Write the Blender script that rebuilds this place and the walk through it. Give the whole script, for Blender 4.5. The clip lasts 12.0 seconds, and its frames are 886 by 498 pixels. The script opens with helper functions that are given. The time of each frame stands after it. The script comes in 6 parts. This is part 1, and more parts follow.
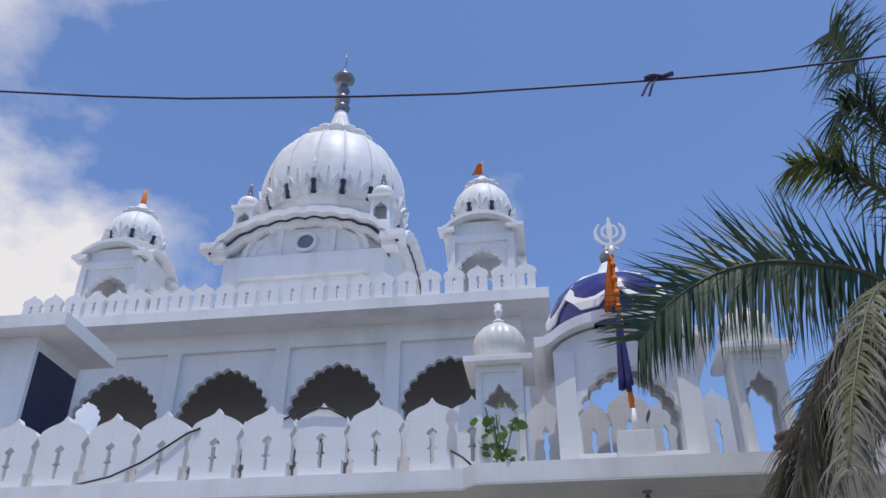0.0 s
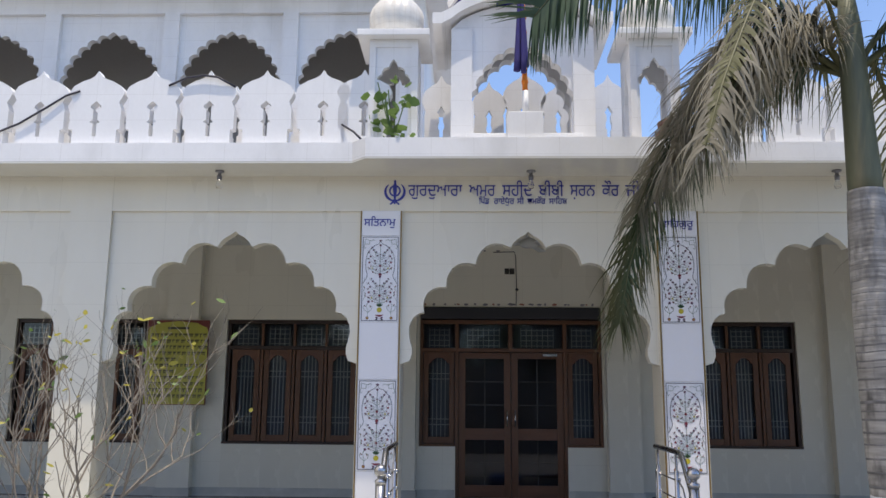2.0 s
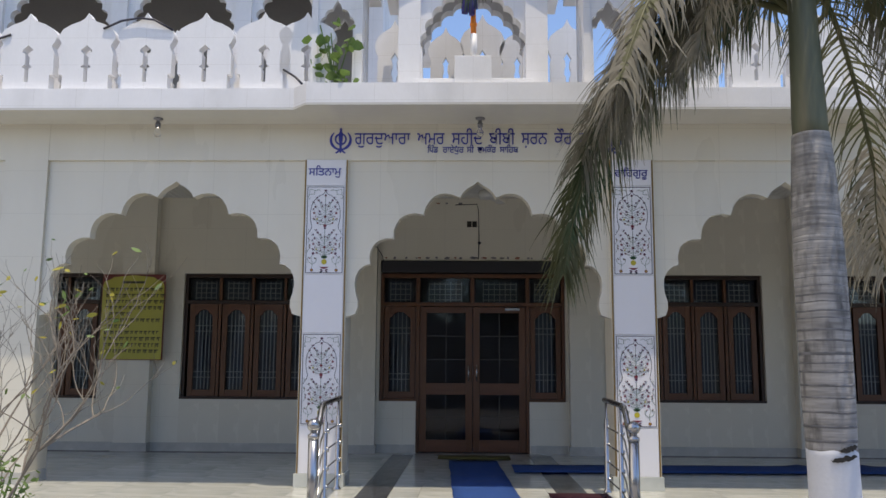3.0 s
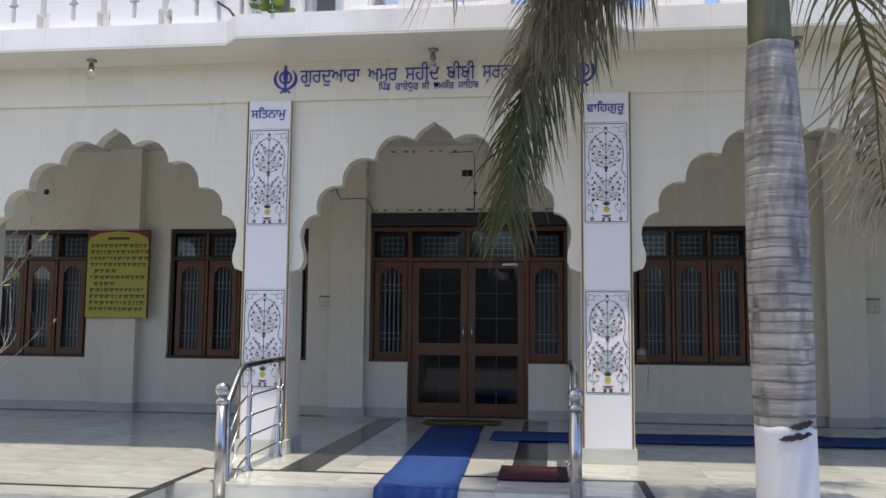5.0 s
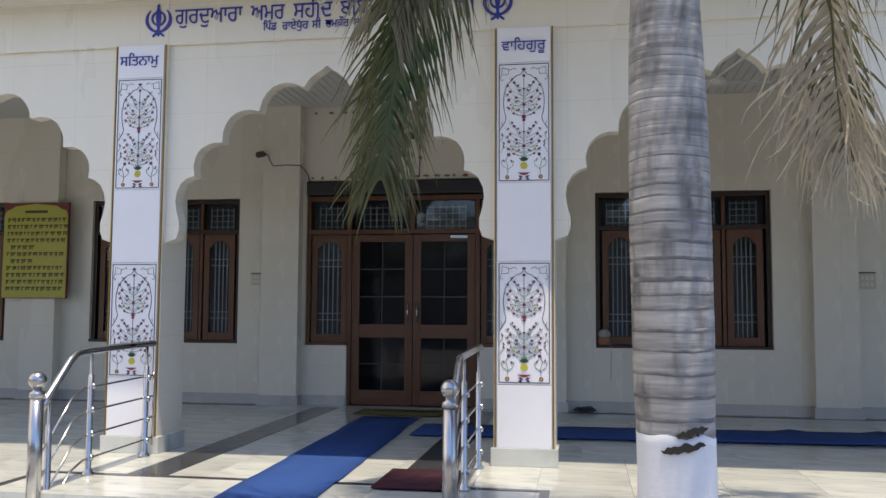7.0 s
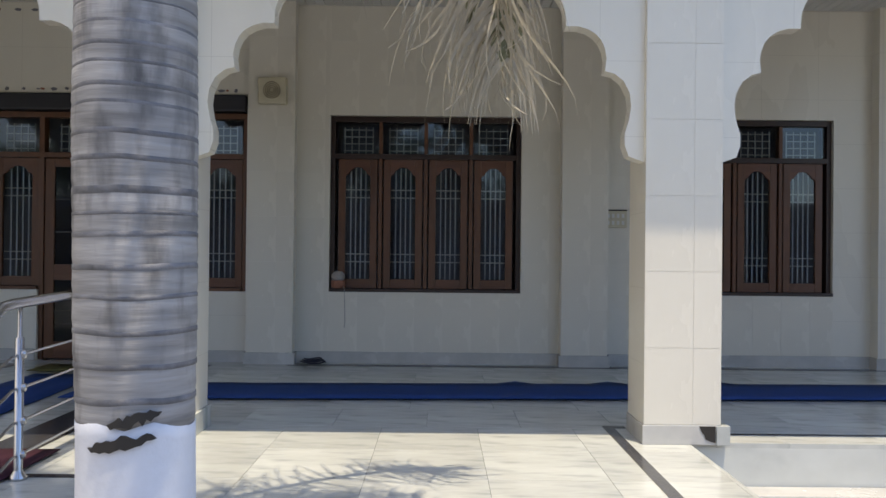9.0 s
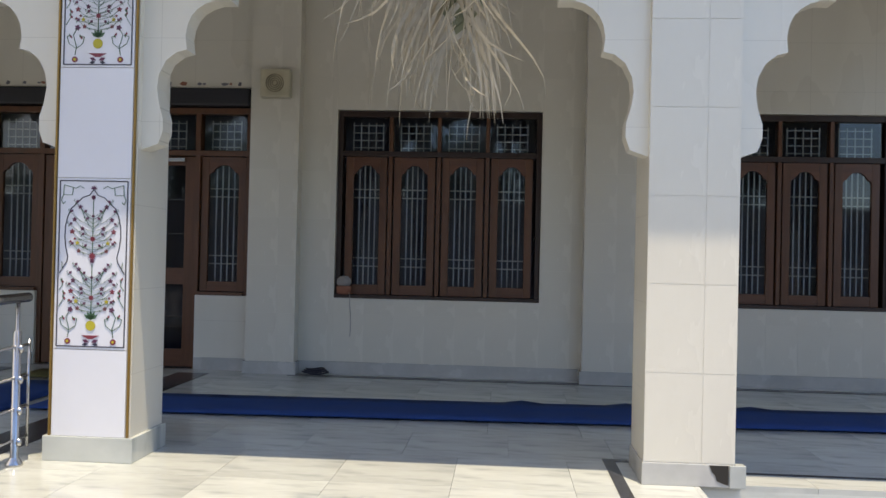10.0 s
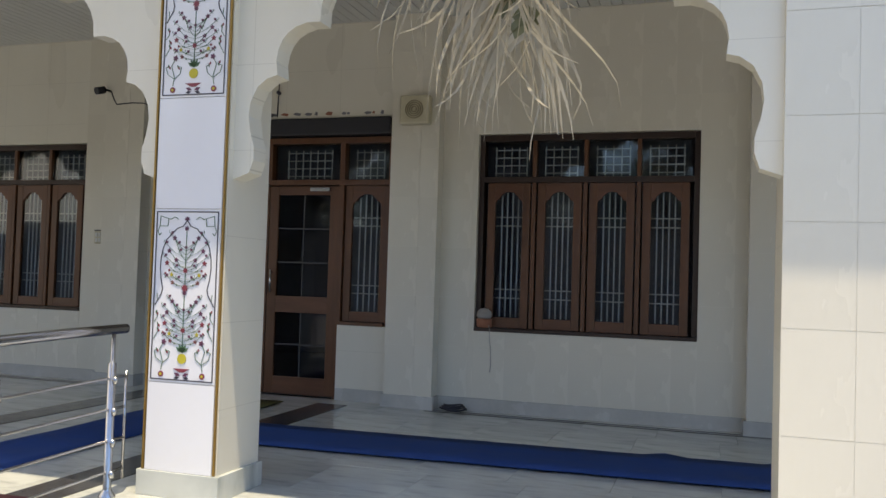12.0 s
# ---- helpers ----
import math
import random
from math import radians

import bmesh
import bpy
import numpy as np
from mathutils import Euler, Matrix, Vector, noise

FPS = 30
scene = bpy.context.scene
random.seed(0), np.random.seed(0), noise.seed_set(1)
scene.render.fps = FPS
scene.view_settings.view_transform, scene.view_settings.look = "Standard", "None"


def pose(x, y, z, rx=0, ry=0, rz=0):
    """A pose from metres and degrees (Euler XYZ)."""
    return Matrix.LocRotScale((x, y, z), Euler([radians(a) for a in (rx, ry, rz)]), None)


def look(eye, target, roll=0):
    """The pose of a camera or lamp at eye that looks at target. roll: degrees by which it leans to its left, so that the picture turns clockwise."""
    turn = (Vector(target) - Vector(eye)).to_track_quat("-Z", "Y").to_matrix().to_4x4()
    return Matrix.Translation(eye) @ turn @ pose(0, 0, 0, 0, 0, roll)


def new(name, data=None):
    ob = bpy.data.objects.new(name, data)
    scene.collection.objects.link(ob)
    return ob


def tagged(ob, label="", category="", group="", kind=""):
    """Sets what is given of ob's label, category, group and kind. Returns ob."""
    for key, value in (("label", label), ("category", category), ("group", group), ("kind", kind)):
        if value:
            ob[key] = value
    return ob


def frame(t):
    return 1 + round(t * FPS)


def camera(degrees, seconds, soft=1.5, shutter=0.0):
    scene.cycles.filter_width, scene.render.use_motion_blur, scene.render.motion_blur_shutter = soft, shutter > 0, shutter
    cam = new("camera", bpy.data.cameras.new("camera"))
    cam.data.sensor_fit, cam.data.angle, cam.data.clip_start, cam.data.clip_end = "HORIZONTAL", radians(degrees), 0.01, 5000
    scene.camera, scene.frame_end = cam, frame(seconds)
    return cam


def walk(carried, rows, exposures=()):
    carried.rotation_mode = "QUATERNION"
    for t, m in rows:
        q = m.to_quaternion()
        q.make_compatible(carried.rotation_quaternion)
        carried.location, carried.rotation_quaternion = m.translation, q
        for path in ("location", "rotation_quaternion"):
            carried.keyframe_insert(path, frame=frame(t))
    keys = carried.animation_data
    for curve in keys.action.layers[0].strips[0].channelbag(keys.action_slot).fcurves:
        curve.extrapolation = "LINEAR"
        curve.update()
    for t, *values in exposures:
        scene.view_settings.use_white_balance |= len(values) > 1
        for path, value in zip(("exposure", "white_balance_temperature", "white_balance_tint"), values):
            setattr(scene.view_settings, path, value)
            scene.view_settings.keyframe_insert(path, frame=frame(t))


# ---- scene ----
cam = camera(54.9, 12.0)
PATH = [
    (0, (0.188, 0.05, 1.278), (-0.049, 1.736, 2.327), 0.1),
    (0.5, (0.158, 0.116, 1.245), (-0.088, 1.885, 2.144), 0.5),
    (1, (0.195, 0.167, 1.23), (-0.027, 2.048, 1.873), 0.7),
    (1.5, (0.26, 0.219, 1.227), (0.133, 2.154, 1.714), 0.5),
    (2, (0.424, 0.259, 1.208), (0.358, 2.221, 1.588), 0.5),
    (2.5, (0.672, 0.328, 1.189), (0.612, 2.303, 1.499), 0.6),
    (3, (0.938, 0.55, 1.181), (0.883, 2.53, 1.464), 0.4),
    (3.5, (1.292, 0.724, 1.173), (1.23, 2.709, 1.404), 0.1),
    (5.5, (2.387, 1.856, 1.193), (2.104, 3.827, 1.38), 0.6),
    (6, (2.587, 2.209, 1.193), (2.3, 4.18, 1.383), 0.2),
    (6.5, (2.868, 2.527, 1.192), (2.508, 4.487, 1.368), 0.6),
    (8.5, (4.134, 3.945, 1.138), (4.098, 5.944, 1.164), 0.0),
    (9, (4.501, 4.269, 1.144), (4.507, 6.269, 1.158), 0.6),
    (9.5, (4.745, 4.628, 1.152), (4.646, 6.626, 1.162), 1.3),
    (10, (5.01, 4.932, 1.171), (4.866, 6.927, 1.19), 1.3),
    (10.5, (5.225, 5.16, 1.184), (4.84, 7.122, 1.206), 2.6),
    (11, (5.299, 5.331, 1.185), (4.754, 7.255, 1.218), 2.5),
    (11.5, (5.387, 5.461, 1.207), (4.794, 7.37, 1.257), 2.6),
    (12, (5.482, 5.497, 1.227), (4.878, 7.402, 1.297), 1.8),
]
EXPOSURES = [(0.0, -0.10, 7200, 11), (0.5, -0.14, 7500, 10), (1.0, 0.20, 7900, 10), (1.5, 0.20, 8200, 10), (2.1, 0.56, 8500, 10), (3.0, 0.40, 8700, 10), (3.7, 0.24, 8700, 10), (5.5, 0.80, 8650, 10), (8.5, 0.84, 8700, 10), (10.5, 0.94, 9000, 9), (12.0, 1.02, 9400, 8)]
walk(cam, [(t, look(eye, target, roll)) for t, eye, target, roll in PATH], EXPOSURES)

# ---- world, sun ----
SUN_EL, SUN_AZ = 76.8, 29.0
world = bpy.data.worlds.new("world")
scene.world = world
world.use_nodes = True
wt = world.node_tree
wt.nodes.clear()
w_out = wt.nodes.new("ShaderNodeOutputWorld")
w_bg = wt.nodes.new("ShaderNodeBackground")
w_sky = wt.nodes.new("ShaderNodeTexSky")
w_sky.sky_type = "NISHITA"
w_sky.sun_disc = False
w_sky.sun_elevation, w_sky.sun_rotation = radians(SUN_EL), radians(180 - SUN_AZ)
w_sky.air_density, w_sky.dust_density, w_sky.ozone_density = 1.0, 0.6, 2.0
w_co = wt.nodes.new("ShaderNodeTexCoord")
w_map = wt.nodes.new("ShaderNodeMapping")
w_map.inputs["Location"].default_value = (0.35, 0.1, 0.2)
w_map.inputs["Scale"].default_value = (1.0, 1.0, 1.6)
w_noise = wt.nodes.new("ShaderNodeTexNoise")
w_noise.inputs["Scale"].default_value = 3.1
w_noise.inputs["Detail"].default_value = 9.0
w_noise.inputs["Roughness"].default_value = 0.55
w_ramp = wt.nodes.new("ShaderNodeValToRGB")
w_ramp.color_ramp.elements[0].position = 0.62
w_ramp.color_ramp.elements[1].position = 0.85
w_mix = wt.nodes.new("ShaderNodeMixRGB")
w_mix.inputs["Color2"].default_value = (5.5, 5.7, 6.4, 1)
wt.links.new(w_co.outputs["Generated"], w_map.inputs["Vector"])
wt.links.new(w_map.outputs["Vector"], w_noise.inputs["Vector"])
w_sep = wt.nodes.new("ShaderNodeSeparateXYZ")
w_bias = wt.nodes.new("ShaderNodeMath")
w_bias.operation = "MULTIPLY_ADD"
w_bias.inputs[1].default_value = -0.47
wt.links.new(w_co.outputs["Generated"], w_sep.inputs["Vector"])
wt.links.new(w_sep.outputs["X"], w_bias.inputs[0])
wt.links.new(w_noise.outputs["Fac"], w_bias.inputs[2])
wt.links.new(w_bias.outputs[0], w_ramp.inputs["Fac"])
w_dist = wt.nodes.new("ShaderNodeVectorMath")
w_dist.operation = "DISTANCE"
w_dist.inputs[1].default_value = (-0.60, 0.66, 0.46)
w_near = wt.nodes.new("ShaderNodeMath")
w_near.operation = "MULTIPLY_ADD"
w_near.inputs[1].default_value, w_near.inputs[2].default_value = -1.25, 0.52
w_sum = wt.nodes.new("ShaderNodeMath")
w_sum.operation = "ADD"
w_bank = wt.nodes.new("ShaderNodeMapRange")
w_bank.inputs["From Min"].default_value, w_bank.inputs["From Max"].default_value = 0.72, 0.86
w_max = wt.nodes.new("ShaderNodeMath")
w_max.operation = "MAXIMUM"
wt.links.new(w_co.outputs["Generated"], w_dist.inputs[0])
wt.links.new(w_dist.outputs["Value"], w_near.inputs[0])
wt.links.new(w_near.outputs[0], w_sum.inputs[0])
wt.links.new(w_noise.outputs["Fac"], w_sum.inputs[1])
wt.links.new(w_sum.outputs[0], w_bank.inputs["Value"])
wt.links.new(w_bank.outputs[0], w_max.inputs[0])
wt.links.new(w_ramp.outputs["Color"], w_max.inputs[1])
wt.links.new(w_max.outputs[0], w_mix.inputs["Fac"])
w_tint = wt.nodes.new("ShaderNodeMixRGB")
w_tint.blend_type = "MULTIPLY"
w_tint.inputs["Fac"].default_value = 1.0
w_tint.inputs["Color2"].default_value = (0.82, 1.0, 1.33, 1)
wt.links.new(w_sky.outputs["Color"], w_tint.inputs["Color1"])
wt.links.new(w_tint.outputs["Color"], w_mix.inputs["Color1"])
wt.links.new(w_mix.outputs["Color"], w_bg.inputs["Color"])
wt.links.new(w_bg.outputs["Background"], w_out.inputs["Surface"])
w_bg.inputs["Strength"].default_value = 0.15
sun = new("sun", bpy.data.lights.new("sun", "SUN"))
sun.data.energy, sun.data.angle, sun.data.color = 2.6, radians(0.53), (1.0, 0.985, 0.955)
az, el = radians(SUN_AZ), radians(SUN_EL)
sun.matrix_world = look((0, 0, 0), (-math.sin(az) * math.cos(el), math.cos(az) * math.cos(el), -math.sin(el)))


# ---- materials ----
def material(name, base, rough=0.5, metal=0.0, noise_scale=6.0, var=0.12, fine=60.0, bump=0.05, spec=0.5, stain=None, stain_amt=0.0,
             stain_scale=1.2, per_object=0.0, coat=0.0, trans=0.0, stretch=(1, 1, 1), joints=None, stain_stretch=None):
    """Base colour with broad and fine variation, stains and a little relief."""
    m = bpy.data.materials.new(name)
    m.use_nodes = True
    nt = m.node_tree
    b = nt.nodes["Principled BSDF"]
    b.inputs["Roughness"].default_value = rough
    b.inputs["Metallic"].default_value = metal
    b.inputs["Specular IOR Level"].default_value = spec
    b.inputs["Coat Weight"].default_value = coat
    b.inputs["Coat Roughness"].default_value = 0.06
    b.inputs["Transmission Weight"].default_value = trans
    co = nt.nodes.new("ShaderNodeTexCoord")
    mp = nt.nodes.new("ShaderNodeMapping")
    mp.inputs["Scale"].default_value = stretch
    nt.links.new(co.outputs["Object"], mp.inputs["Vector"])
    n1 = nt.nodes.new("ShaderNodeTexNoise")
    n1.inputs["Scale"].default_value, n1.inputs["Detail"].default_value = noise_scale, 4
    n2 = nt.nodes.new("ShaderNodeTexNoise")
    n2.inputs["Scale"].default_value, n2.inputs["Detail"].default_value = fine, 3
    for n in (n1, n2):
        nt.links.new(mp.outputs["Vector"], n.inputs["Vector"])
    add = nt.nodes.new("ShaderNodeMath")
    add.operation = "MULTIPLY_ADD"
    add.inputs[1].default_value = 0.35
    nt.links.new(n2.outputs["Fac"], add.inputs[0])
    nt.links.new(n1.outputs["Fac"], add.inputs[2])
    rng = nt.nodes.new("ShaderNodeMapRange")
    rng.inputs["From Min"].default_value, rng.inputs["From Max"].default_value = 0.35, 1.0
    rng.inputs["To Min"].default_value, rng.inputs["To Max"].default_value = 1 - var, 1 + var
    nt.links.new(add.outputs[0], rng.inputs["Value"])
    mul = nt.nodes.new("ShaderNodeVectorMath")
    mul.operation = "SCALE"
    mul.inputs[0].default_value = base
    nt.links.new(rng.outputs[0], mul.inputs["Scale"])
    out = mul.outputs[0]
    if per_object:
        oi = nt.nodes.new("ShaderNodeObjectInfo")
        r2 = nt.nodes.new("ShaderNodeMapRange")
        r2.inputs["To Min"].default_value, r2.inputs["To Max"].default_value = 1 - per_object, 1 + per_object * 0.6
        nt.links.new(oi.outputs["Random"], r2.inputs["Value"])
        m2 = nt.nodes.new("ShaderNodeVectorMath")
        m2.operation = "SCALE"
        nt.links.new(out, m2.inputs[0])
        nt.links.new(r2.outputs[0], m2.inputs["Scale"])
        out = m2.outputs[0]
    if stain:
        n3 = nt.nodes.new("ShaderNodeTexNoise")
        n3.inputs["Scale"].default_value, n3.inputs["Detail"].default_value = stain_scale, 6
        sm = mp
        if stain_stretch:
            sm = nt.nodes.new("ShaderNodeMapping")
            sm.inputs["Scale"].default_value = stain_stretch
            nt.links.new(co.outputs["Object"], sm.inputs["Vector"])
        nt.links.new(sm.outputs["Vector"], n3.inputs["Vector"])
        rp = nt.nodes.new("ShaderNodeMapRange")
        rp.inputs["From Min"].default_value, rp.inputs["From Max"].default_value = 0.5, 0.72
        rp.inputs["To Max"].default_value = stain_amt
        nt.links.new(n3.outputs["Fac"], rp.inputs["Value"])
        mx = nt.nodes.new("ShaderNodeMixRGB")
        mx.inputs["Color2"].default_value = (*stain, 1)
        nt.links.new(rp.outputs[0], mx.inputs["Fac"])
        nt.links.new(out, mx.inputs["Color1"])
        out = mx.outputs["Color"]
    if joints:
        sp = nt.nodes.new("ShaderNodeSeparateXYZ")
        cb = nt.nodes.new("ShaderNodeCombineXYZ")
        nt.links.new(co.outputs["Object"], sp.inputs["Vector"])
        nt.links.new(sp.outputs["X"], cb.inputs["X"])
        nt.links.new(sp.outputs["Z"], cb.inputs["Y"])
        bk = nt.nodes.new("ShaderNodeTexBrick")
        bk.offset = 0.0
        bk.inputs["Scale"].default_value = 1.0
        bk.inputs["Brick Width"].default_value, bk.inputs["Row Height"].default_value = joints
        bk.inputs["Mortar Size"].default_value, bk.inputs["Mortar Smooth"].default_value = 0.0016, 0.4
        nt.links.new(cb.outputs["Vector"], bk.inputs["Vector"])
        jm = nt.nodes.new("ShaderNodeMixRGB")
        jm.blend_type = "MULTIPLY"
        jm.inputs["Color2"].default_value = (0.77, 0.76, 0.74, 1)
        nt.links.new(bk.outputs["Fac"], jm.inputs["Fac"])
        nt.links.new(out, jm.inputs["Color1"])
        out = jm.outputs["Color"]
    nt.links.new(out, b.inputs["Base Color"])
    rr = nt.nodes.new("ShaderNodeMapRange")
    rr.inputs["From Min"].default_value, rr.inputs["From Max"].default_value = 0.3, 0.8
    rr.inputs["To Min"].default_value, rr.inputs["To Max"].default_value = rough * 0.8, min(1.0, rough * 1.25)
    nt.links.new(n1.outputs["Fac"], rr.inputs["Value"])
    nt.links.new(rr.outputs[0], b.inputs["Roughness"])
    if bump:
        bp = nt.nodes.new("ShaderNodeBump")
        bp.inputs["Strength"].default_value, bp.inputs["Distance"].default_value = bump, 0.01
        nt.links.new(n2.outputs["Fac"], bp.inputs["Height"])
        nt.links.new(bp.outputs["Normal"], b.inputs["Normal"])
    return m


def plain(name, base, rough=0.5, metal=0.0, spec=0.5):
    return material(name, base, rough, metal, var=0.08, bump=0.02, spec=spec)


M_CREAM = material("cream_glazed_tile", (0.72, 0.68, 0.585), 0.26, noise_scale=1.2, var=0.025, fine=8, bump=0.01, per_object=0.025,
                   stain=(0.6, 0.55, 0.46), stain_amt=0.10, stretch=(1.2, 1.2, 0.5))
M_WALL = material("cream_wall_tile", (0.72, 0.685, 0.595), 0.30, noise_scale=0.8, var=0.04, fine=6, bump=0.015,
                  stain=(0.56, 0.52, 0.44), stain_amt=0.2, stretch=(1.3, 1.3, 0.4), joints=(0.61, 0.475))
M_WHITE = material("white_exterior_paint", (0.79, 0.795, 0.81), 0.55, noise_scale=1.8, var=0.06, fine=30, bump=0.06,
                   stain=(0.46, 0.46, 0.45), stain_amt=0.4, stretch=(1.4, 1.4, 0.6), joints=(0.45, 0.30))
M_DOMETILE = material("white_dome_tile", (0.70, 0.69, 0.66), 0.4, noise_scale=2.5, var=0.1, fine=30, bump=0.05, stain=(0.5, 0.49, 0.45), stain_amt=0.5, joints=(0.06, 0.06))
M_RING = material("bark_ring", (0.13, 0.13, 0.135), 0.9, noise_scale=9, var=0.4, fine=40, bump=0.5, stain=(0.25, 0.25, 0.26), stain_amt=0.85, stain_scale=4, stain_stretch=(1.5, 1.5, 3))
M_PANEL = material("white_glazed_panel", (0.78, 0.78, 0.82), 0.16, noise_scale=2, var=0.02, fine=20, bump=0.0)
M_MARBLE = material("white_marble", (0.54, 0.555, 0.52), 0.14, noise_scale=1.1, var=0.16, fine=9, bump=0.01, per_object=0.10,
                    stain=(0.27, 0.30, 0.29), stain_amt=0.8, stain_scale=1.7, stretch=(0.8, 3.0, 1))
M_BLACKSTONE = material("black_granite", (0.045, 0.045, 0.05), 0.2, noise_scale=8, var=0.3, fine=120, bump=0.01)
M_SKIRT = material("grey_marble_skirting", (0.5, 0.49, 0.46), 0.25, noise_scale=3, var=0.14, fine=20, bump=0.02, stain=(0.28, 0.28, 0.27), stain_amt=0.5)
M_GROUND = material("concrete_paving", (0.27, 0.265, 0.26), 0.8, noise_scale=1.5, var=0.15, fine=80, bump=0.15, stain=(0.17, 0.165, 0.16), stain_amt=0.4)
M_WOOD = material("polished_brown_wood", (0.125, 0.048, 0.021), 0.38, noise_scale=3, var=0.28, fine=24, bump=0.04, stretch=(6, 6, 0.6))
M_WOODX = material("polished_brown_wood_rail", (0.13, 0.05, 0.025), 0.38, noise_scale=3, var=0.28, fine=24, bump=0.04, stretch=(0.6, 6, 6))
M_DARKWOOD = material("dark_wood", (0.032, 0.014, 0.009), 0.4, noise_scale=3, var=0.25, fine=24, bump=0.04, stretch=(6, 6, 0.6))
M_YARD = material("grey_added_wall", (0.28, 0.27, 0.25), 0.85, noise_scale=0.8, var=0.15, fine=12, bump=0.1, stain=(0.16, 0.15, 0.14), stain_amt=0.5)
M_DARK = plain("dark_shutter_box", (0.022, 0.022, 0.028), 0.5)
M_STEEL = material("polished_stainless_steel", (0.46, 0.46, 0.47), 0.24, 1.0, noise_scale=4, var=0.05, fine=60, bump=0.0)
M_BRASS = material("gold_trim", (0.30, 0.18, 0.05), 0.4, 0.6, noise_scale=9, var=0.15, fine=60, bump=0.02)
M_BLUE = material("blue_carpet", (0.022, 0.068, 0.23), 0.9, noise_scale=4, var=0.15, fine=260, bump=0.5, spec=0.15)
M_MAROON = material("maroon_mat", (0.055, 0.019, 0.03), 0.9, noise_scale=6, var=0.2, fine=220, bump=0.5, spec=0.15)
M_YELLOWMAT = material("olive_doormat", (0.11, 0.10, 0.04), 0.9, noise_scale=6, var=0.2, fine=220, bump=0.5, spec=0.15)
M_LETTER = plain("blue_lettering", (0.02, 0.03, 0.30), 0.4)
M_BOARD = material("yellow_painted_board", (0.42, 0.39, 0.06), 0.35, noise_scale=3, var=0.08, fine=40, bump=0.02)
M_BOARDRED = plain("maroon_board_corner", (0.16, 0.025, 0.02), 0.4)
M_BOARDTXT = plain("dark_board_lettering", (0.05, 0.05, 0.02), 0.5)
M_GRILLE = plain("white_painted_grille", (0.78, 0.8, 0.8), 0.5)
# hall surfaces: indoor darkness put into the colour, seen through the panes
M_INTERIOR = plain("darkened_interior", (0.24, 0.255, 0.30), 0.8)
M_BLUETILE = material("blue_mosaic_tile", (0.03, 0.03, 0.20), 0.2, noise_scale=5, var=0.25, fine=40, bump=0.05)
M_NAVY = plain("flat_navy", (0.02, 0.025, 0.07), 0.5)
M_ORANGE = material("saffron_cloth", (0.78, 0.22, 0.03), 0.8, noise_scale=5, var=0.15, fine=200, bump=0.2)
M_VIOLET = material("navy_cloth", (0.03, 0.025, 0.15), 0.8, noise_scale=5, var=0.2, fine=200, bump=0.2)
M_CABLE = plain("dark_cable", (0.02, 0.02, 0.035), 0.5)
M_GREYMETAL = material("grey_finial_metal", (0.2, 0.2, 0.22), 0.35, 0.7, noise_scale=6, var=0.2, fine=50, bump=0.05)
M_TERRA = material("terracotta", (0.32, 0.13, 0.08), 0.8, noise_scale=8, var=0.2, fine=80, bump=0.2)
M_BROWN = material("brown_bundle", (0.11, 0.06, 0.05), 0.8, noise_scale=8, var=0.25, fine=80, bump=0.3)
M_TRUNK = material("grey_palm_bark", (0.285, 0.278, 0.27), 0.9, noise_scale=2.0, var=0.5, fine=4, bump=0.6, stain=(0.075, 0.073, 0.073), stain_amt=0.9, stain_scale=2.6,
                   stretch=(0.9, 0.9, 9.0), stain_stretch=(4.2, 4.2, 1.3))
M_LIME = material("white_lime_wash", (0.66, 0.68, 0.72), 0.75, noise_scale=3, var=0.08, fine=40, bump=0.2, stain=(0.45, 0.45, 0.46), stain_amt=0.35)
M_SHAFT = material("green_crownshaft", (0.10, 0.11, 0.07), 0.55, noise_scale=2, var=0.3, fine=12, bump=0.1, stain=(0.25, 0.2, 0.12), stain_amt=0.5, stretch=(5, 5, 0.5))
M_FROND = material("green_palm_leaf", (0.035, 0.075, 0.035), 0.5, noise_scale=2.5, var=0.35, fine=20, bump=0.05, stain=(0.15, 0.15, 0.05), stain_amt=0.5)
M_STRAW = material("straw_palm_leaf", (0.47, 0.42, 0.33), 0.6, noise_scale=2.5, var=0.3, fine=20, bump=0.05, stain=(0.2, 0.18, 0.12), stain_amt=0.5)
M_DRYFROND = material("dry_palm_leaf", (0.27, 0.25, 0.2), 0.6, noise_scale=2.5, var=0.35, fine=20, bump=0.05, stain=(0.12, 0.12, 0.07), stain_amt=0.7)
M_MIXFROND = material("half_dry_palm_leaf", (0.15, 0.15, 0.075), 0.5, noise_scale=2.5, var=0.35, fine=20, bump=0.05, stain=(0.05, 0.07, 0.025), stain_amt=0.7)
M_YFROND = material("yellow_green_palm_leaf", (0.12, 0.16, 0.03), 0.42, noise_scale=2.5, var=0.35, fine=20, bump=0.05, stain=(0.06, 0.1, 0.03), stain_amt=0.5)
M_TWIG = material("dry_grey_twig", (0.22, 0.19, 0.155), 0.85, noise_scale=8, var=0.3, fine=60, bump=0.3)
M_FOLIAGE = material("dark_tree_foliage", (0.045, 0.075, 0.025), 0.5, noise_scale=1.5, var=0.4, fine=20, bump=0.0)
M_WIRE = plain("navy_sheathed_wire", (0.03, 0.022, 0.07), 0.5)
M_BRIGHT = plain("white_enamelled_metal", (0.85, 0.85, 0.84), 0.35)
M_LEAF = material("green_leaf", (0.13, 0.22, 0.06), 0.5, noise_scale=6, var=0.4, fine=60, bump=0.05)
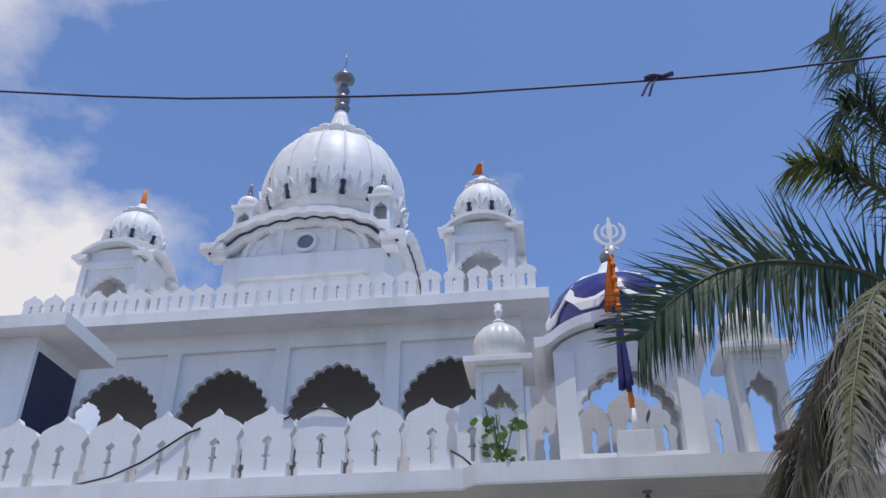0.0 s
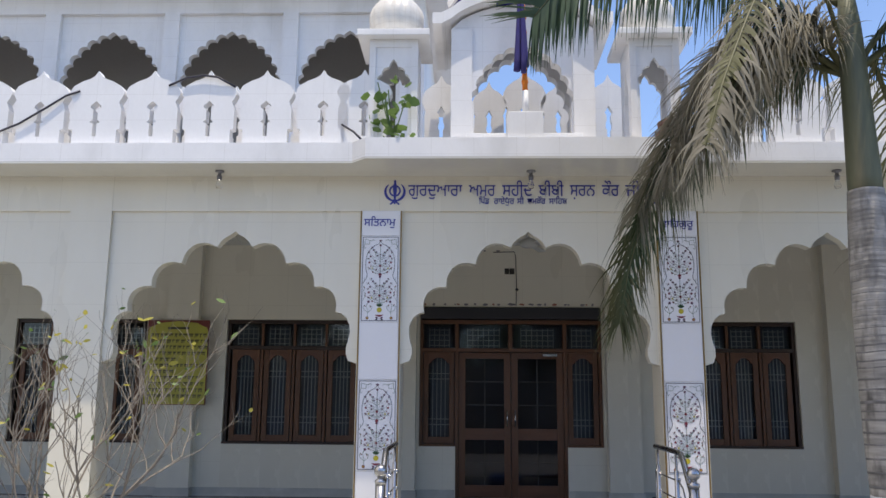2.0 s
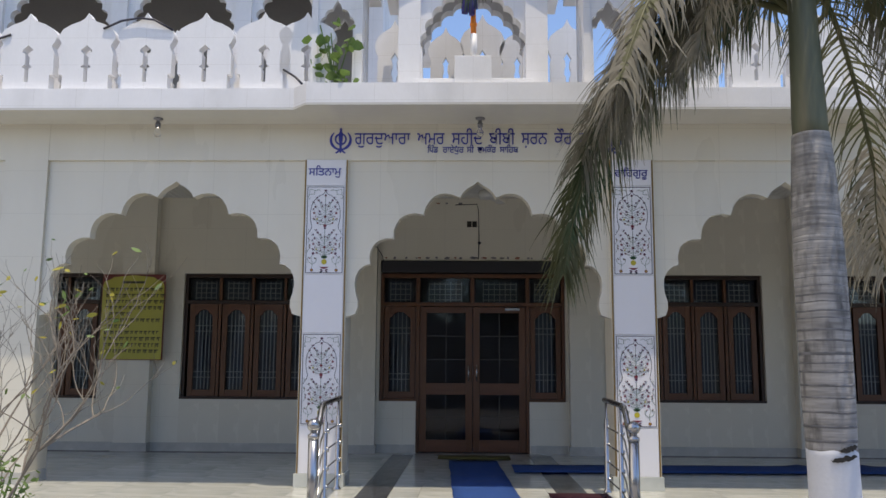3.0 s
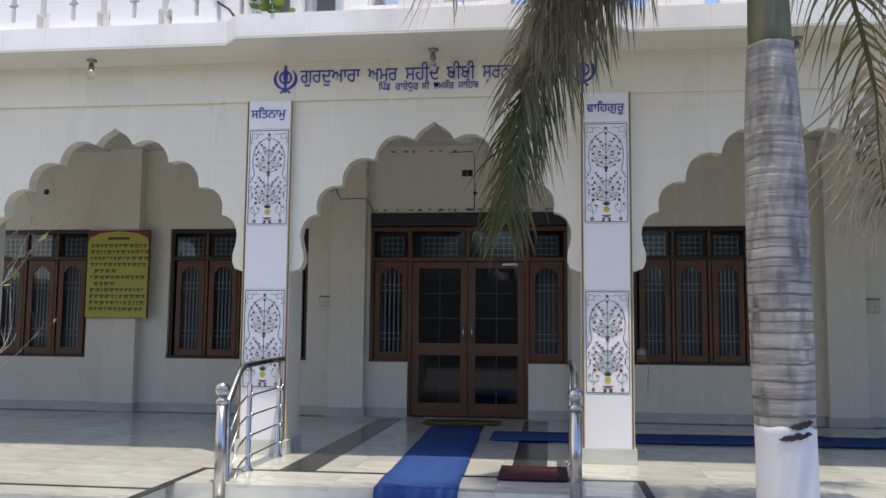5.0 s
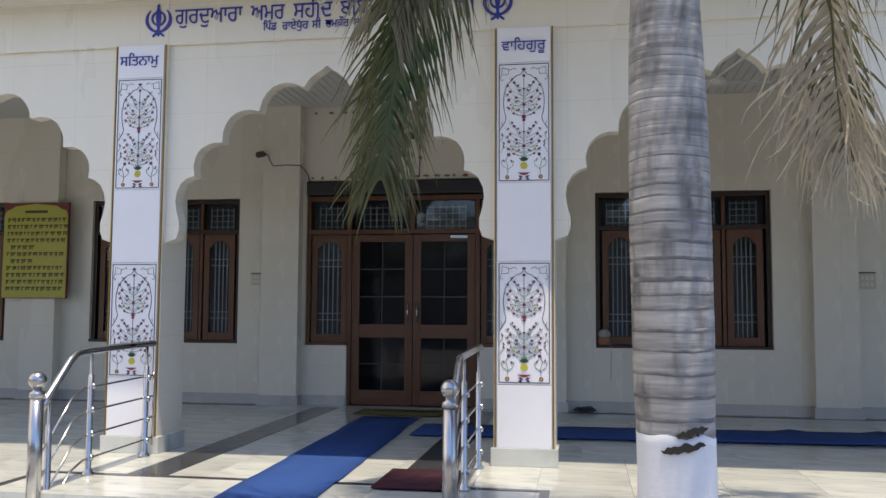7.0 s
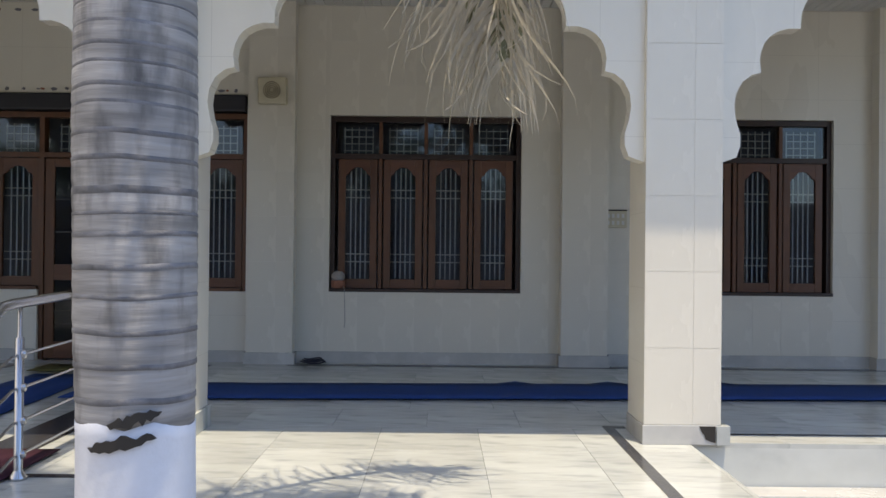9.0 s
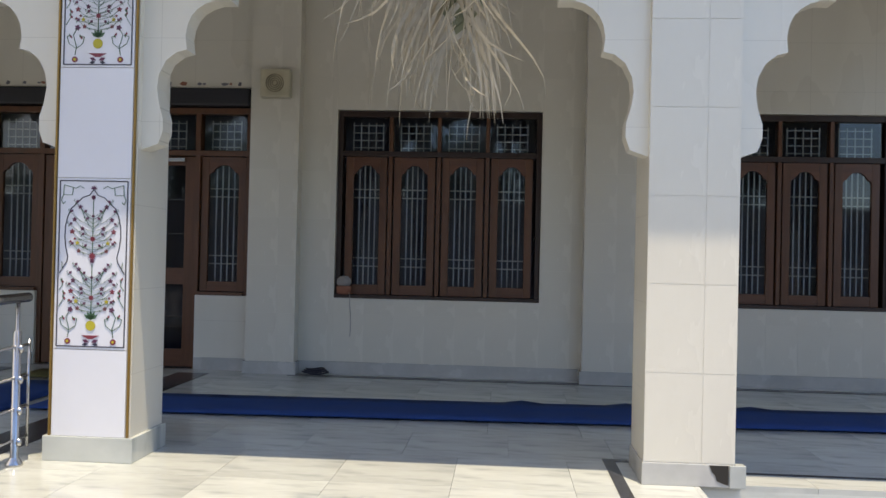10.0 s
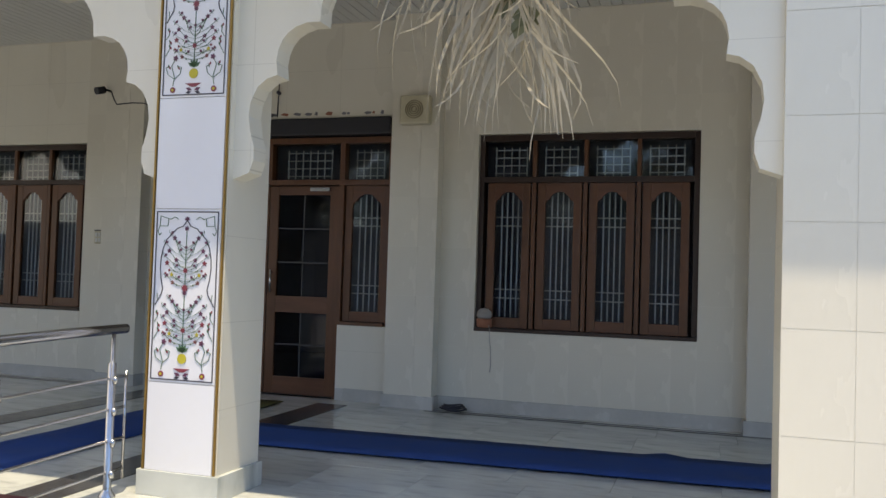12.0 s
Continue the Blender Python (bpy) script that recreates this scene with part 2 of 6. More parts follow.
M_YLEAF = material("yellow_leaf", (0.42, 0.38, 0.07), 0.5, noise_scale=6, var=0.3, fine=60, bump=0.05)


def let_light_through(m, share):
    """Thin leaves pass part of the light that falls on them."""
    nt = m.node_tree
    b = nt.nodes["Principled BSDF"]
    o = nt.nodes["Material Output"]
    tr = nt.nodes.new("ShaderNodeBsdfTranslucent")
    mx = nt.nodes.new("ShaderNodeMixShader")
    mx.inputs["Fac"].default_value = share
    nt.links.new(b.inputs["Base Color"].links[0].from_socket, tr.inputs["Color"])
    nt.links.new(b.outputs["BSDF"], mx.inputs[1])
    nt.links.new(tr.outputs["BSDF"], mx.inputs[2])
    nt.links.new(mx.outputs["Shader"], o.inputs["Surface"])


for leafy, share in ((M_FROND, 0.2), (M_DRYFROND, 0.4), (M_STRAW, 0.4), (M_MIXFROND, 0.35), (M_YFROND, 0.4), (M_LEAF, 0.35), (M_YLEAF, 0.4)):
    let_light_through(leafy, share)
M_PLASTIC = plain("cream_plastic", (0.55, 0.5, 0.36), 0.4)
M_RED = plain("red_enamel", (0.24, 0.04, 0.06), 0.4)
M_GREENINK = plain("green_enamel", (0.06, 0.14, 0.07), 0.4)
M_YELLOWINK = plain("yellow_enamel", (0.5, 0.42, 0.04), 0.4)
M_DARKINK = plain("dark_enamel", (0.03, 0.03, 0.05), 0.4)
M_PURPLE = plain("purple_enamel", (0.13, 0.035, 0.08), 0.4)
M_HOLE = plain("broken_cavity", (0.03, 0.026, 0.022), 0.9)
M_CEIL = material("white_ceiling_panel", (0.62, 0.62, 0.6), 0.35, noise_scale=2, var=0.05, fine=20, bump=0.02)


def glass_material(name, tint, ior=1.45):
    m = bpy.data.materials.new(name)
    m.use_nodes = True
    b = m.node_tree.nodes["Principled BSDF"]
    b.inputs["Base Color"].default_value = (*tint, 1)
    b.inputs["Roughness"].default_value = 0.03
    b.inputs["Transmission Weight"].default_value = 1.0
    b.inputs["IOR"].default_value = ior
    return m


M_GLASS = glass_material("tinted_window_glass", (0.66, 0.73, 0.78), 1.4)
M_DOORGLASS = glass_material("dark_door_glass", (0.32, 0.34, 0.40), 1.35)
M_BULB = glass_material("clear_bulb_glass", (0.9, 0.9, 0.9))


# ---- mesh helpers ----
def box(bm, x0, x1, y0, y1, z0, z1, bevel=0.0):
    r = bmesh.ops.create_cube(bm, size=1.0)
    vs = r["verts"]
    for v in vs:
        v.co = Vector(((x0 + x1) / 2 + v.co.x * (x1 - x0), (y0 + y1) / 2 + v.co.y * (y1 - y0), (z0 + z1) / 2 + v.co.z * (z1 - z0)))
    if bevel:
        es = {e for v in vs for e in v.link_edges}
        bmesh.ops.bevel(bm, geom=list(es), offset=bevel, segments=2, affect="EDGES", profile=0.6)
    return bm


def prism(bm, pts, y0, y1, axis="y"):
    """Extrude an outline in x and z from y0 to y1 (axis x: outline in y and z)."""
    def at(p, d):
        return (p[0], d, p[1]) if axis == "y" else ((d, p[0], p[1]) if axis == "x" else (p[0], p[1], d))
    a = [bm.verts.new(at(p, y0)) for p in pts]
    b = [bm.verts.new(at(p, y1)) for p in pts]
    n = len(pts)
    faces = [bm.faces.new(a), bm.faces.new(list(reversed(b)))]
    for i in range(n):
        faces.append(bm.faces.new((a[i], b[i], b[(i + 1) % n], a[(i + 1) % n])))
    bmesh.ops.recalc_face_normals(bm, faces=faces)
    return bm


def lathe(bm, prof, n=32, cx=0.0, cy=0.0, ribs=0, amp=0.0, cap=True):
    rings = []
    for r, z in prof:
        ring = []
        for i in range(n):
            a = 2 * math.pi * i / n
            k = 1.0 + (amp * (abs(math.sin(ribs * a / 2)) ** 0.6 - 0.6) if ribs else 0.0)
            ring.append(bm.verts.new((cx + r * k * math.cos(a), cy + r * k * math.sin(a), z)))
        rings.append(ring)
    fs = []
    for j in range(len(rings) - 1):
        for i in range(n):
            fs.append(bm.faces.new((rings[j][i], rings[j][(i + 1) % n], rings[j + 1][(i + 1) % n], rings[j + 1][i])))
    if cap:
        fs.append(bm.faces.new(list(reversed(rings[0]))))
        fs.append(bm.faces.new(rings[-1]))
    for f in fs[:len(fs) - (2 if cap else 0)]:
        f.smooth = True
    bmesh.ops.recalc_face_normals(bm, faces=fs)
    return bm


def tube(bm, pts, r, n=8, r_end=None, cap=True):
    pts = [Vector(p) for p in pts]
    rings = []
    up = Vector((0, 0, 1))
    for i, p in enumerate(pts):
        d = (pts[min(i + 1, len(pts) - 1)] - pts[max(i - 1, 0)]).normalized()
        s = d.cross(up)
        if s.length < 1e-3:
            s = d.cross(Vector((0, 1, 0)))
        s.normalize()
        t = s.cross(d)
        rad = r if r_end is None else r + (r_end - r) * i / (len(pts) - 1)
        rings.append([bm.verts.new(p + rad * (math.cos(2 * math.pi * k / n) * s + math.sin(2 * math.pi * k / n) * t)) for k in range(n)])
    fs = []
    for j in range(len(rings) - 1):
        for k in range(n):
            f = bm.faces.new((rings[j][k], rings[j][(k + 1) % n], rings[j + 1][(k + 1) % n], rings[j + 1][k]))
            f.smooth = n > 5
            fs.append(f)
    if cap:
        fs.append(bm.faces.new(list(reversed(rings[0]))))
        fs.append(bm.faces.new(rings[-1]))
    bmesh.ops.recalc_face_normals(bm, faces=fs)
    return bm


def mesh_of(name, bm, mat):
    me = bpy.data.meshes.new(name)
    bm.to_mesh(me)
    bm.free()
    me.materials.append(mat)
    return me


def part(name, bm, mat, parent=None, label=""):
    ob = new(name, mesh_of(name, bm, mat))
    if parent is not None:
        ob.parent = parent
    if label:
        ob["label"] = label
    return ob


def thing(name, label, category, group="", kind="", at=(0, 0, 0)):
    ob = new(name)
    ob.location = at
    ob.empty_display_size = 0.1
    return tagged(ob, label, category, group, kind)


def structure(name, bm, mat, label, category):
    return tagged(part(name, bm, mat), label, category, kind="structure")


def child(name, me, parent, at=(0, 0, 0), scale=None):
    """One more object on a shared mesh, under its thing."""
    ob = new(name, me)
    ob.parent = parent
    ob.location = at
    if scale:
        ob.scale = scale
    return ob


def B():
    return bmesh.new()


def arc_lobe(p, q, bulge, n=7):
    """Points from p to q along a round lobe that bulges to the left of the way, without q."""
    p, q = Vector(p), Vector(q)
    ch = q - p
    nrm = Vector((-ch.y, ch.x)).normalized()
    h = bulge * ch.length
    return [tuple(p + ch * (i / n) + nrm * (h * math.sin(math.pi * i / n) ** 0.75)) for i in range(n)]


def foil_half(cusps, bulge=0.34):
    """Right half of a scalloped arch, from the crown outwards and down: cusp points in turn."""
    out = []
    for a, b in zip(cusps[:-1], cusps[1:]):
        out += arc_lobe(a, b, bulge)
    out.append(cusps[-1])
    return out


def mirrored(half, cx):
    """Full outline from the left foot over the crown to the right foot."""
    return [(cx - x, z) for x, z in reversed(half)] + [(cx + x, z) for x, z in half[1:]]


def crown(w, z_low, z_top, n=6):
    """The pointed ogee lobe at the crown: right half from the tip down."""
    pts = []
    for i in range(n):
        u = i / n
        pts.append((w * (u ** 0.75), z_top - (z_top - z_low) * (0.55 * u ** 0.5 + 0.45 * u ** 3)))
    return pts


# ---- plan ----
FLOOR = -0.02
GROUND = -0.33
FRONT, BACK = 9.567, 13.40
SOFFIT = 3.85
XC = 1.02
PILLARS = [-7.20, -3.90, -0.585, 2.705, 6.015, 9.32]
PILASTERS = [-7.40, -4.02, -0.65, 2.71, 6.02, 9.36]
HALF = 0.24

# ---- ground and porch ----
bm = B()
bm.faces.new([bm.verts.new((gx, gy, GROUND)) for gx, gy in ((-300, -300), (300, -300), (300, 300), (-300, 300))])
ground = structure("ground", bm, M_GROUND, "grey concrete yard in front of the temple", "ground")

bm = B()
box(bm, -11.0, 6.07, 9.45, BACK + 0.25, GROUND - 0.2, FLOOR - 0.03)
box(bm, 6.07, 12.5, 9.63, BACK + 0.25, GROUND - 0.2, FLOOR - 0.03)
box(bm, -11.0, -0.80, 7.35, 9.45, GROUND - 0.2, FLOOR - 0.03)
box(bm, -0.80, 2.84, 8.02, 9.45, GROUND - 0.2, FLOOR - 0.03)
box(bm, 2.84, 6.07, 7.35, 9.45, GROUND - 0.2, FLOOR - 0.03)
floor = structure("floor", bm, M_MARBLE, "raised porch floor of polished white marble slabs", "floor")
bm = B()
box(bm, -0.78, 2.82, 7.70, 8.0, GROUND - 0.1, -0.185, 0.006)
step = structure("step_1", bm, M_MARBLE, "white marble step before the entrance", "step")
bm = B()
box(bm, 6.08, 12.5, 9.40, 9.62, GROUND - 0.1, -0.285, 0.01)
structure("step_2", bm, M_SKIRT, "low marble ledge along the porch plinth", "step")

# ---- arcade wall ----
ARCH = crown(0.20, 3.04, 3.218) + foil_half([(0.20, 3.04), (0.60, 2.85), (0.93, 2.59), (1.18, 2.31)], 0.30)[:-1] \
    + [(1.18, 2.31), (1.24, 2.295), (1.30, 2.25), (1.34, 2.17), (1.35, 2.09), (1.335, 2.0), (1.31, 1.92), (1.31, 1.845), (1.335, 1.775), (1.40, 1.74)]


def arcade():
    for i, (a, b) in enumerate(zip(PILLARS[:-1], PILLARS[1:])):
        xl, xr, cx = a + HALF, b - HALF, (a + b) / 2
        k = (xr - xl) / 2 / 1.435
        line = mirrored([(x * k, z) for x, z in ARCH], cx)
        line[0], line[-1] = (xl, line[0][1]), (xr, line[-1][1])
        bm = B()
        prism(bm, [(xl, SOFFIT)] + line + [(xr, SOFFIT)], FRONT + 0.05, FRONT + 0.185)
        w = structure("wall_arch_%d" % (i + 1), bm, M_WALL, "cream tiled arcade wall with a scalloped arch", "wall")
        # raised border over the arch
        bm = B()
        prism(bm, [(xl, SOFFIT), (xl, 3.445), (xr, 3.445), (xr, SOFFIT)], FRONT + 0.012, FRONT + 0.048)
        part("frieze", bm, M_WALL, w)


arcade()


def pillar(px, kind):
    wall = thing("wall_pillar", "square porch pillar faced with glazed tiles", "pillar", "pillars of the arcade", "structure")
    core = B()
    box(core, px - HALF, px + HALF, FRONT + 0.008, FRONT + 0.448, FLOOR, SOFFIT)
    part("core", core, M_WALL, wall)
    bm = B()
    o = 0.02 if kind == "panel" else 0.008
    box(bm, px - HALF - o, px + HALF + o, FRONT + 0.008 - o, FRONT + 0.448 + o, FLOOR, 0.12 if kind == "panel" else 0.10, 0.004)
    part("base", bm, M_SKIRT if kind == "plain" else M_MARBLE, wall)
    return wall


pillars = {px: pillar(px, "panel" if px in (-0.585, 2.705) else "plain") for px in PILLARS}

# ---- back wall with openings ----
WIN_Z0, WIN_Z1 = 0.74, 2.63
WINDOWS = [(-6.70, -4.62), (-3.36, -1.27), (3.31, 5.36), (6.63, 8.71)]
bm = B()
T = 0.24
xs = [-11.0, -6.70, -4.62, -3.36, -1.27, -0.36, 2.42, 3.31, 5.36, 6.63, 8.71, 12.5]
for i in range(len(xs) - 1):
    a, b = xs[i], xs[i + 1]
    if (a, b) == (-0.36, 2.42):
        box(bm, a, 0.19, BACK, BACK + T, FLOOR - 0.1, 0.73)
        box(bm, 1.88, b, BACK, BACK + T, FLOOR - 0.1, 0.73)
        box(bm, a, b, BACK, BACK + T, 2.84, SOFFIT)
    elif (a, b) in WINDOWS:
        box(bm, a, b, BACK, BACK + T, FLOOR - 0.1, WIN_Z0)
        box(bm, a, b, BACK, BACK + T, WIN_Z1, SOFFIT)
    else:
        box(bm, a, b, BACK, BACK + T, FLOOR - 0.1, SOFFIT)
wall_back = structure("wall_back", bm, M_WALL, "cream tiled wall at the back of the porch", "wall")
for i, px in enumerate(PILASTERS):
    bm = B()
    box(bm, px - 0.245, px + 0.245, BACK - 0.16, BACK - 0.001, FLOOR, SOFFIT)
    part("pilaster", bm, M_WALL, wall_back)

# skirting
bm = B()
edges = [-11.0] + [e for px in PILASTERS for e in (px - 0.245, px + 0.245)] + [12.5]
for i in range(0, len(edges), 2):
    a, b = edges[i], edges[i + 1]
    for s, e in ((a, min(b, 0.18)), (max(a, 1.89), b)):
        if e - s > 0.05:
            box(bm, s, e, BACK - 0.022, BACK - 0.002, FLOOR, 0.10)
for px in PILASTERS:
    box(bm, px - 0.268, px + 0.268, BACK - 0.184, BACK - 0.003, FLOOR, 0.10)
structure("baseboard", bm, M_SKIRT, "grey marble skirting along the porch wall", "baseboard")

# end walls and hall behind
bm = B()
box(bm, -11.2, -11.0, FRONT, BACK + 0.24, GROUND, SOFFIT)
box(bm, 12.5, 12.7, FRONT, BACK + 0.24, GROUND, SOFFIT)
structure("wall_ends", bm, M_WALL, "cream end walls that close the porch", "wall")
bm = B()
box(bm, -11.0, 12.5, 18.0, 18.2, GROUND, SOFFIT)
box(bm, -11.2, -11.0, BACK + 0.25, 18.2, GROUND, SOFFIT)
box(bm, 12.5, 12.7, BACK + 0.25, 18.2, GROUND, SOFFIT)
structure("wall_hall", bm, M_INTERIOR, "prayer hall walls, coloured dark for the dim indoors", "wall")
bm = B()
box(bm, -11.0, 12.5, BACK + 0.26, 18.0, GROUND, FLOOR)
structure("floor_hall", bm, M_INTERIOR, "prayer hall floor, coloured dark for the dim indoors", "floor")

# ceiling: ribbed panels under the slab
bm = B()
x = -10.95
while x < 12.4:
    box(bm, x, x + 0.092, FRONT + 0.47, BACK - 0.005, SOFFIT - 0.045, SOFFIT - 0.02)
    x += 0.1
box(bm, -11.0, 12.5, FRONT + 0.46, BACK, SOFFIT - 0.02, SOFFIT + 0.02)
structure("ceiling", bm, M_CEIL, "white ribbed panel ceiling of the porch", "ceiling")
bm = B()
box(bm, -11.2, 12.7, FRONT - 0.3, 18.2, SOFFIT + 0.021, 4.06)
structure("roof_slab", bm, M_GROUND, "grey concrete roof slab over porch and hall", "roof")

# projecting edge of the slab: a long band with a forward step over the entrance
EDGE = [(-11.2, 9.05), (-0.86, 9.05), (-0.70, 8.88), (2.74, 8.88), (2.90, 9.05), (12.7, 9.05)]
bm = B()
prism(bm, EDGE + [(12.7, FRONT + 0.445), (-11.2, FRONT + 0.445)], SOFFIT, SOFFIT + 0.022, axis="z")
structure("eave_soffit", bm, material("glossy_soffit_tile", (0.6, 0.59, 0.55), 0.12, noise_scale=1.5, var=0.05, fine=12, bump=0.0), "glossy tiled underside of the balcony", "soffit")
bm = B()
prism(bm, EDGE + [(12.7, FRONT), (-11.2, FRONT)], SOFFIT + 0.024, 4.082, axis="z")
fascia = structure("balcony_edge", bm, M_WHITE, "white tiled edge of the balcony", "balcony edge")


# ---- windows and door ----
def grille(bm, x0, x1, z0, z1, y, nv, hs):
    for i in range(nv):
        gx = x0 + (x1 - x0) * (i + 1) / (nv + 1)
        box(bm, gx - 0.006, gx + 0.006, y, y + 0.012, z0, z1)
    for z in hs:
        box(bm, x0, x1, y - 0.006, y + 0.004, z - 0.006, z + 0.006)


def casement(win, x0, x1, z0, z1, y, glass=M_GLASS):
    """A shutter with a frame, a shaped top rail, a pane and bars behind it."""
    st = 0.075
    sash = thing("sash", "", "")
    sash.parent = win
    bm = B()
    box(bm, x0, x0 + st, y, y + 0.045, z0, z1, 0.004)
    box(bm, x1 - st, x1, y, y + 0.045, z0, z1, 0.004)
    part("stile", bm, M_WOOD, sash)
    bm = B()
    box(bm, x0 + st, x1 - st, y + 0.003, y + 0.042, z0, z0 + 0.10, 0.003)
    part("bottom_rail", bm, M_WOODX, sash)
    xl, xr, cx = x0 + st, x1 - st, (x0 + x1) / 2
    w = xr - xl
    zt = z1 - 0.09
    line = [(xl, z1 - 0.19), (xl + 0.05 * w, z1 - 0.165), (xl + 0.12 * w, z1 - 0.16), (xl + 0.2 * w, z1 - 0.125), (xl + 0.35 * w, zt), (cx, zt + 0.006)]
    line += [(2 * cx - px, pz) for px, pz in reversed(line[:-1])]
    bm = B()
    prism(bm, [(xl, z1)] + line + [(xr, z1)], y + 0.003, y + 0.042)
    part("top_rail", bm, M_WOODX, sash)
    bm = B()
    box(bm, xl - 0.01, xr + 0.01, y + 0.020, y + 0.026, z0 + 0.09, z1 - 0.05)
    p = part("pane", bm, glass, sash)
    p.visible_shadow = False
    bm = B()
    h = z1 - z0
    grille(bm, xl, xr, z0 + 0.10, z1 - 0.08, y + 0.06, 4, (z0 + 0.205 * h, z0 + 0.265 * h, z0 + 0.705 * h, z0 + 0.765 * h))
    part("grille", bm, M_GRILLE, sash)


def transom(win, x0, x1, z0, z1, y):
    bm = B()
    box(bm, x0, x1, y + 0.02, y + 0.026, z0, z1)
    p = part("pane", bm, M_GLASS, win)
    p.visible_shadow = False
    bm = B()
    w, h = x1 - x0, z1 - z0
    gx0, gx1, gz0, gz1 = x0 + 0.16 * w, x1 - 0.16 * w, z0 + 0.12 * h, z1 - 0.22 * h
    n = max(3, round((gx1 - gx0) / 0.085))
    for i in range(n + 1):
        gx = gx0 + (gx1 - gx0) * i / n
        box(bm, gx - 0.005, gx + 0.005, y + 0.07, y + 0.08, gz0 - 0.03, gz1 + 0.03)
    for i in range(4):
        gz = gz0 + (gz1 - gz0) * i / 3
        box(bm, gx0 - 0.01, gx1 + 0.01, y + 0.064, y + 0.074, gz - 0.005, gz + 0.005)
    part("grille", bm, M_GRILLE, win)


def window(no, x0, x1, label):
    y = BACK + 0.06
    win = thing("window_%d" % no, label, "window", "windows of the porch", "structure")
    z0, z1, zm = WIN_Z0, WIN_Z1, 2.17
    f = 0.05
    bm = B()
    box(bm, x0 + 0.001, x0 + f, y - 0.01, y + 0.11, z0, z1, 0.004)
    box(bm, x1 - f, x1 - 0.001, y - 0.01, y + 0.11, z0, z1, 0.004)
    box(bm, x0 + f, x1 - f, y - 0.01, y + 0.11, z1 - 0.06, z1 - 0.001, 0.004)
    box(bm, x0 + f, x1 - f, y - 0.01, y + 0.11, zm, zm + 0.055, 0.004)
    part("window_frame", bm, M_DARKWOOD, win)
    bm = B()
    box(bm, x0 + 0.001, x1 - 0.001, y - 0.075, y + 0.11, z0 + 0.001, z0 + 0.035, 0.004)
    part("window_sill", bm, M_DARKWOOD, win)
    w = (x1 - x0 - 2 * f) / 4
    for i in range(4):
        a = x0 + f + i * w
        casement(win, a + 0.036, a + w - 0.036, z0 + 0.037, zm - 0.003, y + 0.01)
        transom(win, a + 0.02, a + w - 0.02, zm + 0.057, z1 - 0.062, y + 0.01)
        if i:
            bm = B()
            box(bm, a - 0.019, a + 0.019, y - 0.006, y + 0.1, z0 + 0.036, zm - 0.001, 0.004)
            box(bm, a - 0.019, a + 0.019, y - 0.006, y + 0.1, zm + 0.056, z1 - 0.061, 0.004)
            part("mullion", bm, M_WOOD, win)
    return win


for i, (a, b) in enumerate(WINDOWS):
    window(i + 1, a, b, "four-light brown wooden window with white bars and small upper panes")


